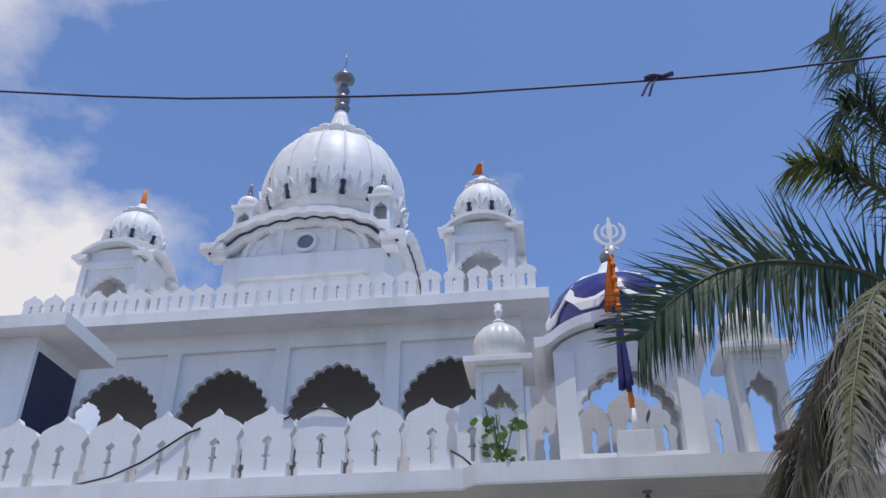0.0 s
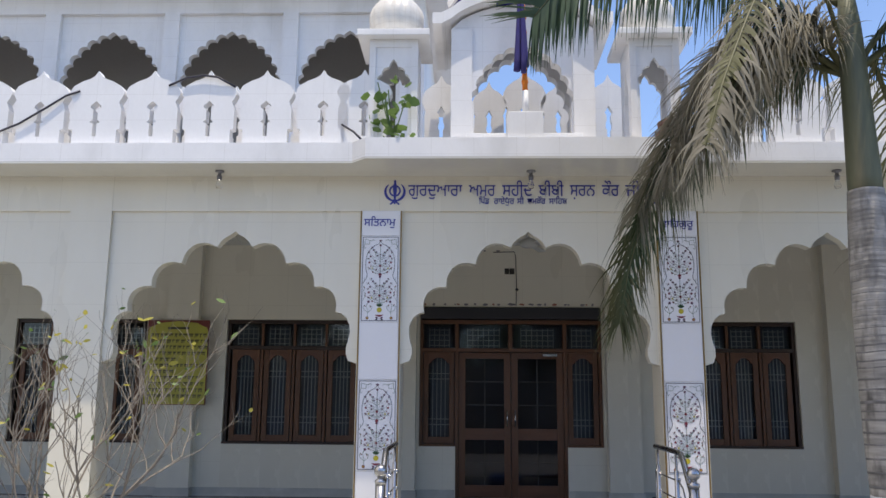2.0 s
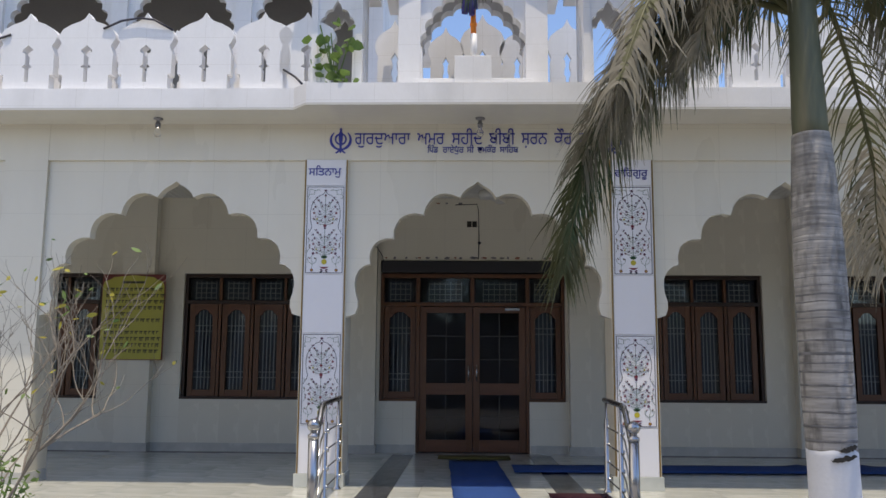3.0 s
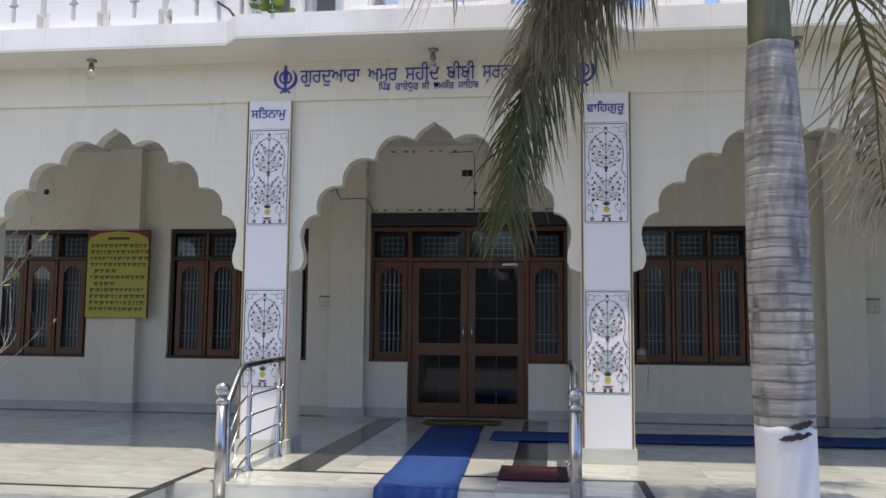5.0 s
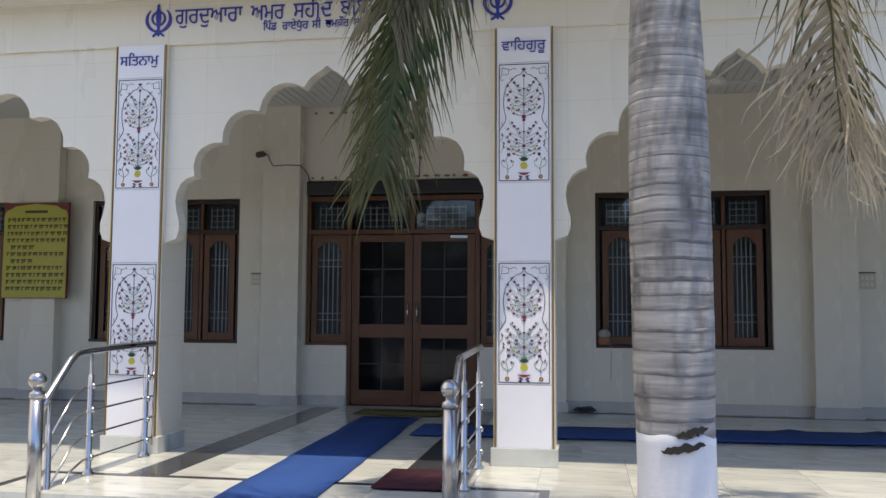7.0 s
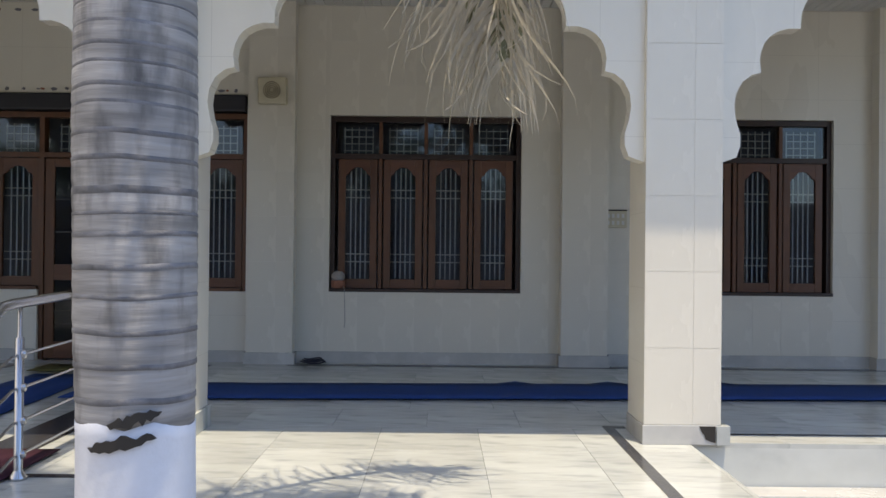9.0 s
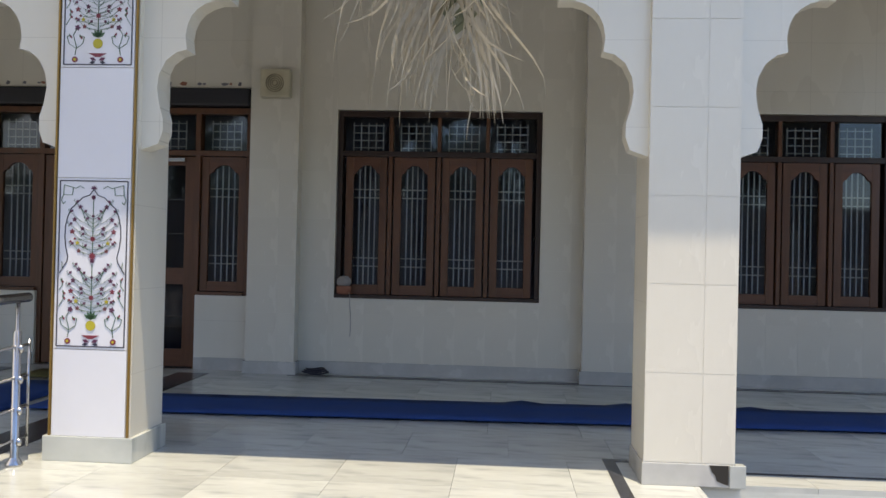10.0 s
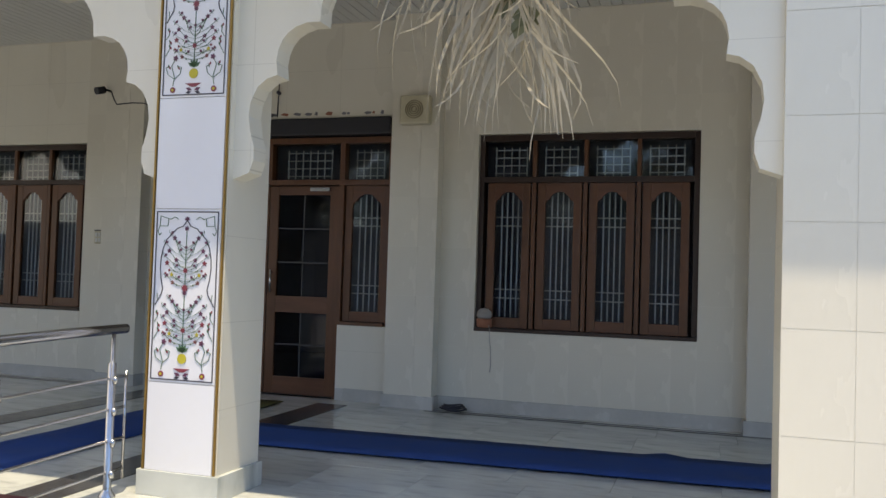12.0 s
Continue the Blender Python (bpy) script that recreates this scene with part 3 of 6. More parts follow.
def entrance():
    y = BACK + 0.06
    d = thing("door_1", "brown wooden double door with dark glazed panels and side lights", "door", "", "structure")
    bm = B()
    for a, b in ((-0.359, -0.31), (0.18, 0.235), (1.835, 1.89), (2.371, 2.419)):
        box(bm, a, b, y - 0.02, y + 0.1, FLOOR if 0 < a < 2 else 0.731, 2.15, 0.004)
        box(bm, a, b, y - 0.02, y + 0.1, 2.205, 2.64, 0.004)
    box(bm, -0.359, 2.419, y - 0.025, y + 0.1, 2.15, 2.205, 0.004)
    box(bm, -0.359, 2.419, y - 0.025, y + 0.1, 2.58, 2.64, 0.004)
    box(bm, 1.0, 1.06, y - 0.02, y + 0.1, 2.205, 2.58, 0.004)
    box(bm, -0.31, 0.18, y - 0.06, y + 0.1, 0.731, 0.765, 0.004)
    box(bm, 1.89, 2.371, y - 0.06, y + 0.1, 0.731, 0.765, 0.004)
    part("door_frame", bm, M_WOOD, d)
    for a, b in ((-0.31, 0.18), (1.89, 2.371)):
        casement(d, a + 0.01, b - 0.01, 0.77, 2.145, y + 0.01)
        transom(d, a + 0.02, b - 0.02, 2.21, 2.575, y + 0.01)
    for a, b in ((0.235, 1.0), (1.06, 1.835)):
        transom(d, a + 0.02, b - 0.02, 2.21, 2.575, y + 0.01)
    for a, b, hx in ((0.24, 1.03, 0.975), (1.04, 1.83, 1.095)):
        leaf = thing("door_leaf", "", "")
        leaf.parent = d
        bm = B()
        box(bm, a, a + 0.1, y + 0.0, y + 0.045, FLOOR + 0.01, 2.14, 0.004)
        box(bm, b - 0.1, b, y + 0.0, y + 0.045, FLOOR + 0.01, 2.14, 0.004)
        part("stile", bm, M_WOOD, leaf)
        bm = B()
        for z0, z1 in ((FLOOR + 0.01, 0.17), (0.83, 1.0), (2.05, 2.14)):
            box(bm, a + 0.1, b - 0.1, y + 0.003, y + 0.042, z0, z1, 0.003)
        part("rail", bm, M_WOODX, leaf)
        bm = B()
        box(bm, a + 0.09, b - 0.09, y + 0.018, y + 0.024, 0.16, 0.84)
        box(bm, a + 0.09, b - 0.09, y + 0.018, y + 0.024, 0.99, 2.06)
        p = part("pane", bm, M_DOORGLASS, leaf)
        p.visible_shadow = False
        bm = B()
        cx = (a + b) / 2
        for z0, z1 in ((0.17, 0.83), (1.0, 2.05)):
            box(bm, cx - 0.006, cx + 0.006, y + 0.012, y + 0.017, z0, z1)
        for z in (0.5, 1.35, 1.7):
            box(bm, a + 0.1, b - 0.1, y + 0.0125, y + 0.0165, z - 0.006, z + 0.006)
        part("glazing_bar", bm, plain("grey_glazing_bar", (0.05, 0.052, 0.06), 0.5) if hx < 1 else bpy.data.materials["grey_glazing_bar"], leaf)
        bm = B()
        tube(bm, [(hx, y - 0.045, 1.03), (hx, y - 0.045, 1.27)], 0.012, 10)
        tube(bm, [(hx, y, 1.06), (hx, y - 0.045, 1.06)], 0.008, 8)
        tube(bm, [(hx, y, 1.24), (hx, y - 0.045, 1.24)], 0.008, 8)
        part("handle", bm, M_STEEL, leaf, "steel pull handle")
    bm = B()
    box(bm, 1.52, 1.74, y - 0.05, y - 0.003, 2.085, 2.125, 0.005)
    part("door_closer", bm, M_STEEL, d, "grey door closer")
    return d


entrance()
sb = thing("shutter_box", "dark rolled shutter box above the entrance door", "shutter")
bm = B()
box(bm, -0.35, 2.41, BACK - 0.05, BACK + 0.18, 2.65, 2.83, 0.02)
part("housing", bm, M_DARK, sb)

# ---- balcony parapet ----
def merlon_mesh(name, w, h, t, mat, open_=1.0, foot=False):
    """A pointed, waisted parapet stone with an arrow-shaped slit."""
    s, k = w / 0.58, h / 0.88
    if foot:
        R = [(0.237, 0.0), (0.237, 0.19), (0.272, 0.195), (0.274, 0.42), (0.252, 0.485), (0.246, 0.515), (0.268, 0.55), (0.29, 0.60), (0.287, 0.645), (0.255, 0.70), (0.165, 0.755), (0.085, 0.785), (0.035, 0.82), (0.0, 0.88)]
    else:
        R = [(0.25, 0.0), (0.25, 0.42), (0.235, 0.47), (0.262, 0.52), (0.29, 0.575), (0.285, 0.63), (0.24, 0.70), (0.15, 0.755), (0.075, 0.785), (0.035, 0.82), (0.0, 0.88)]
    hole = [(0.0, 0.52), (0.055, 0.47), (0.055, 0.44), (0.026, 0.425), (0.026, 0.30), (0.05, 0.285), (0.05, 0.27), (0.022, 0.265), (0.022, 0.11), (0.0, 0.11)] if foot else [(0.0, 0.53), (0.03, 0.49), (0.062, 0.455), (0.036, 0.43), (0.03, 0.37), (0.048, 0.33), (0.048, 0.28), (0.028, 0.26), (0.028, 0.13), (0.0, 0.13)]
    bm = B()
    for sgn in (1, -1):
        pts = [(0, 0)] + R + [(x * open_, z) for x, z in hole]
        prism(bm, [(sgn * x * s, z * k) for x, z in pts], 0, t)
    return mesh_of(name, bm, mat)


def parapet(label, xs, y, z, w, h, t, name="parapet", open_=1.0, foot=False):
    p = thing(name, label, "parapet", "", "structure", (0, y, z))
    me = merlon_mesh("merlon", w, h, t, M_WHITE, open_, foot)
    for x in xs:
        child("merlon", me, p, (x, 0, 0))
    return p


PITCH = 0.636
front_xs = [-1.215 - PITCH * i for i in range(14)]
par = parapet("white parapet of pointed stones along the balcony", front_xs + [-0.76], 9.16, 4.082, 0.605, 0.88, 0.12, foot=True)
parapet("white parapet of pointed stones along the balcony", [3.31 + PITCH * i for i in range(12)], 9.16, 4.082, 0.605, 0.88, 0.12, foot=True)
parapet("rear row of white pointed parapet stones", [-1.05 - PITCH * i for i in range(14)], 9.62, 4.082, 0.58, 0.88, 0.08)
parapet("rear row of white pointed parapet stones", [3.4 + PITCH * i for i in range(12)], 9.62, 4.082, 0.58, 0.88, 0.08)


# ---- small onion kiosks ----
def onion_profile(r, z0, h):
    prof = [(0.80, 0.0), (0.90, 0.10), (0.98, 0.24), (1.0, 0.36), (0.985, 0.50), (0.92, 0.63), (0.80, 0.75), (0.63, 0.86), (0.45, 0.94), (0.28, 1.0)]
    fine = []
    for (r0, a0), (r1, a1) in zip(prof[:-1], prof[1:]):
        fine += [(r * r0, z0 + h * a0), (r * (r0 + r1) / 2 * 1.008, z0 + h * (a0 + a1) / 2)]
    fine.append((r * prof[-1][0], z0 + h))
    return fine


def onion(bm, r, z0, h, cx=0, cy=0, n=48, ribs=12, amp=0.06):
    prof = [(0.62, 0.0), (0.80, 0.08), (0.95, 0.22), (1.0, 0.36), (0.985, 0.50), (0.90, 0.64), (0.74, 0.77), (0.52, 0.87), (0.32, 0.94), (0.2, 1.0)]
    fine = []
    for (r0, a0), (r1, a1) in zip(prof[:-1], prof[1:]):
        fine += [(r0, a0), ((r0 + r1) / 2 * 1.008, (a0 + a1) / 2)]
    fine.append(prof[-1])
    return lathe(bm, [(r * a, z0 + h * b) for a, b in fine], n, cx, cy, ribs, amp)


def gore_dome(bm, fine, n, amp, phase, seg):
    """Lathe whose sides swell between n ribs."""
    lathe(bm, fine, seg)
    for v in bm.verts:
        ang = math.atan2(v.co.y, v.co.x) - phase
        k = 1 - amp * (1 - abs(math.sin(n * ang / 2)) ** 0.6)
        v.co.x, v.co.y = v.co.x * k, v.co.y * k
    return bm


def kiosk(cx):
    k = thing("corner_kiosk", "small white kiosk with a ribbed onion dome on the balcony edge", "kiosk", "kiosks beside the portal", at=(cx, 9.14, 4.082))
    w, d = 0.27, 0.54
    z1 = 1.22
    arch = crown(0.05, 0.90, 1.0) + foil_half([(0.05, 0.90), (0.13, 0.82), (0.17, 0.70)], 0.25)[:-1] + [(0.17, 0.70), (0.165, 0.0)]
    for name, y0 in (("front_face", 0.0), ("rear_face", d - 0.06)):
        bm = B()
        line = mirrored(arch, 0)
        prism(bm, [(-w, 0), (-w, z1), (w, z1), (w, 0)] + list(reversed(line)), y0, y0 + 0.06)
        part(name, bm, M_WHITE, k)
        bm = B()
        yy = y0 - 0.015 if y0 == 0 else y0 + 0.061
        box(bm, -w, -w + 0.07, yy, yy + 0.014, 0, z1 - 0.09)
        box(bm, w - 0.07, w, yy, yy + 0.014, 0, z1 - 0.09)
        box(bm, -w, w, yy, yy + 0.014, z1 - 0.09, z1)
        part("border", bm, M_WHITE, k)
    bm = B()
    for sx in (-1, 1):
        prism(bm, [(0.061, 0), (0.061, z1), (d - 0.061, z1), (d - 0.061, 0), (d - 0.15, 0), (d - 0.15, 0.7), (d / 2, 0.95), (0.15, 0.7), (0.15, 0)], sx * w - sx * 0.001, sx * (w - 0.055), axis="x")
    part("side_face", bm, M_WHITE, k)
    bm = B()
    box(bm, -0.40, 0.40, -0.14, d + 0.14, z1 + 0.001, z1 + 0.075, 0.008)
    part("cap_slab", bm, M_WHITE, k)
    bm = B()
    lathe(bm, [(0.26, z1 + 0.076), (0.26, z1 + 0.10), (0.2, z1 + 0.13)], 32, 0, d / 2)
    part("dome_base", bm, M_WHITE, k)
    prof = [(0.62, 0.0), (0.80, 0.08), (0.95, 0.22), (1.0, 0.36), (0.985, 0.50), (0.90, 0.64), (0.74, 0.77), (0.52, 0.87), (0.32, 0.94), (0.2, 1.0)]
    fine = []
    for (r0, a0), (r1, a1) in zip(prof[:-1], prof[1:]):
        fine += [(0.32 * r0, z1 + 0.12 + 0.55 * a0), (0.16 * (r0 + r1) * 1.008, z1 + 0.12 + 0.275 * (a0 + a1))]
    fine.append((0.064, z1 + 0.67))
    bm = gore_dome(B(), fine, 14, 0.06, 0.1, 112)
    bmesh.ops.translate(bm, verts=bm.verts[:], vec=(0, d / 2, 0))
    part("dome", bm, M_DOMETILE, k, "ribbed dome of small white tiles")
    bm = B()
    zt = z1 + 0.66
    lathe(bm, [(0.085, zt), (0.075, zt + 0.03), (0.03, zt + 0.06), (0.025, zt + 0.11), (0.05, zt + 0.14), (0.055, zt + 0.19), (0.03, zt + 0.2), (0.05, zt + 0.26), (0.012, zt + 0.29)], 16, 0, d / 2)
    part("finial", bm, M_WHITE, k)
    return k


kiosk(-0.44)
kiosk(2.43)


# ---- portal over the entrance ----
def curved_roof(bm, half, z_end, z_mid, y0, y1, t, n=20, end=0.16):
    top, low = [], []
    for i in range(n + 1):
        u = -1 + 2 * i / n
        x = u * half
        v = max(0.0, 1 - (u / (1 - end)) ** 2) if abs(u) < 1 - end else 0.0
        z = z_end + (z_mid - z_end) * (v ** 0.75)
        top.append((x, z))
        low.append((x, z - t))
    prism(bm, top + list(reversed(low)), y0, y1)


def khanda(bm, s, t, cx=0.0, cz=0.0):
    """Emblem: a double-edged blade, a ring and two curved blades that cross below."""
    def put(pts, d):
        prism(bm, [(cx + x * s, cz + z * s) for x, z in pts], -d, d)
    half = [(0.0, 1.0), (0.09, 0.88), (0.07, 0.74), (0.14, 0.55), (0.15, 0.2), (0.10, -0.2), (0.07, -0.5), (0.17, -0.56), (0.17, -0.64), (0.06, -0.68), (0.06, -0.82), (0.0, -0.9)]
    put(half + [(-x, z) for x, z in reversed(half[1:-1])], t)
    n = 28
    for i in range(n):
        a0, a1 = 2 * math.pi * i / n, 2 * math.pi * (i + 1) / n
        put([(r * math.cos(a), 0.14 + r * math.sin(a)) for r, a in ((0.44, a0), (0.44, a1), (0.32, a1), (0.32, a0))], t * 0.8)
    for sg in (1, -1):
        m = 16
        out, inn = [], []
        for i in range(m + 1):
            a = radians(52 - 150 * i / m)
            w = 0.19 * math.sin(math.pi * (0.06 + 0.88 * i / m)) ** 0.8
            out.append((0.80 * math.cos(a), 0.06 + 0.74 * math.sin(a)))
            inn.append(((0.80 - w) * math.cos(a), 0.06 + (0.74 - w) * math.sin(a)))
        for i in range(m):
            put([(sg * x, z) for x, z in (out[i], out[i + 1], inn[i + 1], inn[i])], t * (0.9 if sg > 0 else 0.7))
        put([(sg * x, z) for x, z in ((-0.08, -0.60), (-0.38, -0.86), (-0.30, -0.93), (0.0, -0.70))], t * (0.9 if sg > 0 else 0.7))
    return bm


def portal():
    p = thing("portal_pavilion", "white arched pavilion with a blue and white dome over the entrance", "pavilion", at=(XC - 0.02, 9.42, 4.082))
    depth, hw = 1.05, 0.81
    z1 = 1.48
    arch = crown(0.07, 1.24, 1.31) + foil_half([(0.07, 1.24), (0.21, 1.17), (0.34, 1.06), (0.44, 0.92), (0.51, 0.76), (0.55, 0.58)], 0.26)[:-1] + [(0.55, 0.58), (0.54, 0.0)]
    for name, y0 in (("front_arch", 0.0), ("rear_arch", depth - 0.16)):
        bm = B()
        k = 1.0 if y0 == 0 else 1.19
        line = mirrored([(x * (1 + (k - 1) * 0.6), z * k) for x, z in arch], 0)
        top = []
        for i in range(15):
            u = -1 + 2 * i / 14
            top.append((u * hw, z1 + 0.30 * max(0.0, 1 - u * u) ** 0.75))
        prism(bm, [(-hw, 0)] + top + [(hw, 0)] + list(reversed(line)), y0, y0 + 0.16)
        part(name, bm, M_WHITE, p)
    for sx in (-1, 1):
        bm = B()
        box(bm, min(sx * hw, sx * (hw - 0.24)), max(sx * hw, sx * (hw - 0.24)), -0.04, -0.001, 0, z1 - 0.02, 0.004)
        part("jamb", bm, M_WHITE, p)
    for sx in (-1, 1):
        bm = B()
        prism(bm, [(0.161, 0), (0.161, z1), (depth - 0.161, z1), (depth - 0.161, 0), (depth - 0.27, 0), (depth - 0.27, 0.75), (depth / 2, 1.1), (0.27, 0.75), (0.27, 0)], sx * (hw - 0.01), sx * (hw - 0.18), axis="x")
        part("side_wall", bm, M_WHITE, p)
    bm = B()
    curved_roof(bm, 1.02, z1 + 0.13, z1 + 0.46, -0.16, depth + 0.16, 0.13)
    part("curved_roof", bm, M_WHITE, p)
    cy, zb = 0.66, z1 + 0.44
    bm = B()
    lathe(bm, [(0.80, zb - 0.14), (0.84, zb), (0.85, zb + 0.15), (0.82, zb + 0.3), (0.76, zb + 0.46), (0.64, zb + 0.6), (0.46, zb + 0.72), (0.3, zb + 0.78)], 40, 0, cy)
    part("dome", bm, M_BLUETILE, p, "dome faced with blue mosaic tiles")
    bm = B()
    for i in range(8):
        a0 = 2 * math.pi * i / 8 + math.pi / 8
        for s in range(6):
            u0, u1 = s / 6, (s + 1) / 6
            def pt(u, v, off):
                ang = a0 + v * (0.13 + 0.262 * min(1.0, u / 0.34) ** 1.2)
                zz = zb + 0.04 + 0.68 * u
                rr = (0.875 if u < 0.2 else 0.875 - 0.38 * ((u - 0.2) / 0.8) ** 1.7) + off
                return (rr * math.cos(ang), cy + rr * math.sin(ang), zz)
            q = [pt(u0, -1, 0.012), pt(u0, 1, 0.012), pt(u1, 1, 0.012), pt(u1, -1, 0.012)]
            w = [pt(u0, -1, -0.02), pt(u0, 1, -0.02), pt(u1, 1, -0.02), pt(u1, -1, -0.02)]
            va, vb = [bm.verts.new(c) for c in q], [bm.verts.new(c) for c in w]
            bm.faces.new(va)
            for j in range(4):
                bm.faces.new((va[j], va[(j + 1) % 4], vb[(j + 1) % 4], vb[j]))
    bmesh.ops.recalc_face_normals(bm, faces=bm.faces[:])
    part("dome_petals", bm, M_WHITE, p, "white petal bands")
    bm = B()
    zt = zb + 0.66
    lathe(bm, [(0.5, zt), (0.44, zt + 0.07), (0.36, zt + 0.09), (0.37, zt + 0.13), (0.28, zt + 0.16), (0.22, zt + 0.2), (0.15, zt + 0.28), (0.11, zt + 0.38), (0.09, zt + 0.42)], 32, 0, cy, 16, 0.08)
    part("lotus_cap", bm, M_WHITE, p)
    bm = B()
    lathe(bm, [(0.05, zt + 0.42), (0.085, zt + 0.47), (0.1, zt + 0.54), (0.07, zt + 0.6), (0.03, zt + 0.63), (0.03, zt + 0.75)], 20, 0, cy)
    part("finial", bm, M_GREYMETAL, p)
    return p


portal()
pp = parapet("low row of white parapet stones behind the portal arch", [1.14], 11.2, 4.62, 0.58, 1.19, 0.08)
me = merlon_mesh("merlon", 0.46, 1.02, 0.08, M_WHITE)
for x in (0.66, 1.59):
    child("merlon", me, pp, (x, 0, 0))
bm = B()
box(bm, -0.2, 2.4, 11.15, 11.31, 4.061, 4.619)
structure("wall_low", bm, M_WHITE, "low white wall behind the portal", "wall")
parapet("single white parapet stones between kiosks and portal", [0.03, 2.19], 10.78, 4.494, 0.5, 1.07, 0.08)
bm = B()
box(bm, -0.30, 0.22, 10.76, 10.9, 4.061, 4.493)
box(bm, 1.98, 2.48, 10.76, 10.9, 4.061, 4.493)
structure("wall_kerb", bm, M_WHITE, "low white kerb under the parapet stones", "wall")
pl = thing("flag_plinth", "white plastered block that holds the flagpole", "plinth", at=(1.0, 9.02, 4.082))
bm = B()
box(bm, -0.19, 0.19, -0.1, 0.2, 0.0, 0.30, 0.008)
box(bm, -0.62, 0.62, 0.02, 0.34, 0.0, 0.10, 0.006)
part("block", bm, M_WHITE, pl)


def flagpole():
    f = thing("flagpole", "flagpole wrapped in saffron cloth with a hanging flag and blue tassels", "flagpole", at=(1.01, 9.05, 4.38))
    bm = B()
    tube(bm, [(0, 0, 0), (-0.005, 0, 0.28)], 0.035, 12)
    part("pole_foot", bm, M_WHITE, f)
    bm = B()
    pts = [(-0.005 - 0.03 * i / 14, 0, 0.28 + 2.0 * i / 14) for i in range(15)]
    tube(bm, pts, 0.03, 10, 0.02)
    for i in range(10):
        z = 0.36 + i * 0.19
        lathe(bm, [(0.032, z), (0.038, z + 0.03), (0.03, z + 0.06)], 10, -0.005 - 0.03 * (z - 0.28) / 2, 0)
    part("wrapped_pole", bm, M_ORANGE, f)
    bm = B()
    n, m = 8, 7
    grid = [[None] * (m + 1) for _ in range(n + 1)]
    for i in range(n + 1):
        for j in range(m + 1):
            u, v = i / n, j / m
            x = -0.03 - 0.20 * u * (0.25 + 0.75 * v) * (1 - 0.2 * v * v)
            z = 2.2 - 0.62 * v - 0.12 * u * v
            y = 0.05 * math.sin(7 * u + 3 * v) * (u + 0.15)
            grid[i][j] = bm.verts.new((x, y, z))
    for i in range(n):
        for j in range(m):
            bm.faces.new((grid[i][j], grid[i + 1][j], grid[i + 1][j + 1], grid[i][j + 1])).smooth = True
    bmesh.ops.solidify(bm, geom=bm.faces[:], thickness=0.004)
    part("flag", bm, M_ORANGE, f, "limp saffron flag")
    bm = B()
    for k in range(5):
        ox, oy = 0.035 * math.cos(k * 1.3), 0.035 * math.sin(k * 1.3)
        pts = [(-0.05 + ox * (0.5 + i / 6), oy - 0.05, 1.45 - 0.13 * i - 0.02 * k) for i in range(8)]
        tube(bm, pts, 0.012, 6, 0.035)
    part("tassel", bm, M_VIOLET, f, "navy cloth tassels")
    bm = B()
    khanda(bm, 0.245, 0.02, -0.025, 2.535)
    tube(bm, [(-0.03, 0, 2.24), (-0.025, 0, 2.36)], 0.03, 10)
    part("emblem", bm, M_BRIGHT, f, "white metal emblem with ring and blades")
    return f


flagpole()

# ---- upper storey ----
UY, US, UT = 12.5, 7.65, 7.84
UB = 1.865
cols = [-9.85, -8.0, -6.135, -4.25, -2.385, -0.55]
ARCHU_BASE = [(0.09, 6.97), (0.25, 6.90), (0.40, 6.80), (0.53, 6.67), (0.64, 6.52), (0.71, 6.34), (0.73, 6.15)]
for i, (a, b) in enumerate(zip(cols[:-1], cols[1:])):
    bm = B()
    cx = (a + b) / 2
    archu = crown(0.09, 6.97, 7.05) + foil_half(ARCHU_BASE, 0.34)[:-1] + [(0.73, 6.15), (0.74, 4.06)]
    line = mirrored(archu, cx)
    prism(bm, [(a, 4.06), (a, US), (b, US), (b, 4.06)] + list(reversed(line)), UY + 0.08, UY + 0.19)
    w = structure("wall_upper_%d" % (i + 1), bm, M_WHITE, "white upper arcade wall with a scalloped arch", "wall")
    bm = B()
    box(bm, a, a + 0.12, UY - 0.0, UY + 0.079, 4.06, 7.32)
    box(bm, b - 0.12, b, UY - 0.0, UY + 0.079, 4.06, 7.32)
    box(bm, a, b, UY - 0.0, UY + 0.079, 7.32, US)
    part("border", bm, M_WHITE, w)
bm = B()
box(bm, -0.549, -0.30, UY - 0.0, 18.0, 4.06, US)
structure("wall_upper_side", bm, M_WHITE, "white side wall of the upper storey", "wall")
# wall behind the arches; its grey carries the shade of the arcade
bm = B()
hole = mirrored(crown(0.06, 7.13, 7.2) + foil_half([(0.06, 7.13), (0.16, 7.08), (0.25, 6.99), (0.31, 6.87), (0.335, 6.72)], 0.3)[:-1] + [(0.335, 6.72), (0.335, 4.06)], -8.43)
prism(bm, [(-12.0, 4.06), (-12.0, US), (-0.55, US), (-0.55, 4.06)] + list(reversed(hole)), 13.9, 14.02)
structure("wall_upper_back", bm, material("arcade_shade_grey", (0.3, 0.29, 0.28), 0.8, noise_scale=1.5, var=0.1, fine=20, bump=0.05), "wall inside the upper arcade, grey for the shade there", "wall")
bm = B()
box(bm, -6.4, 0.2, UY - 0.56, 18.2, US, UT)
box(bm, -12.0, -6.4, UY - 0.56, 14.04, US, UT)
structure("roof_upper", bm, M_WHITE, "white roof slab of the upper storey with a deep eave", "roof")
parapet("small white pointed parapet stones along the roof edge", [-0.15 - 0.387 * i for i in range(23)], UY - 0.5, UT, 0.35, 0.53, 0.09, "parapet_upper")

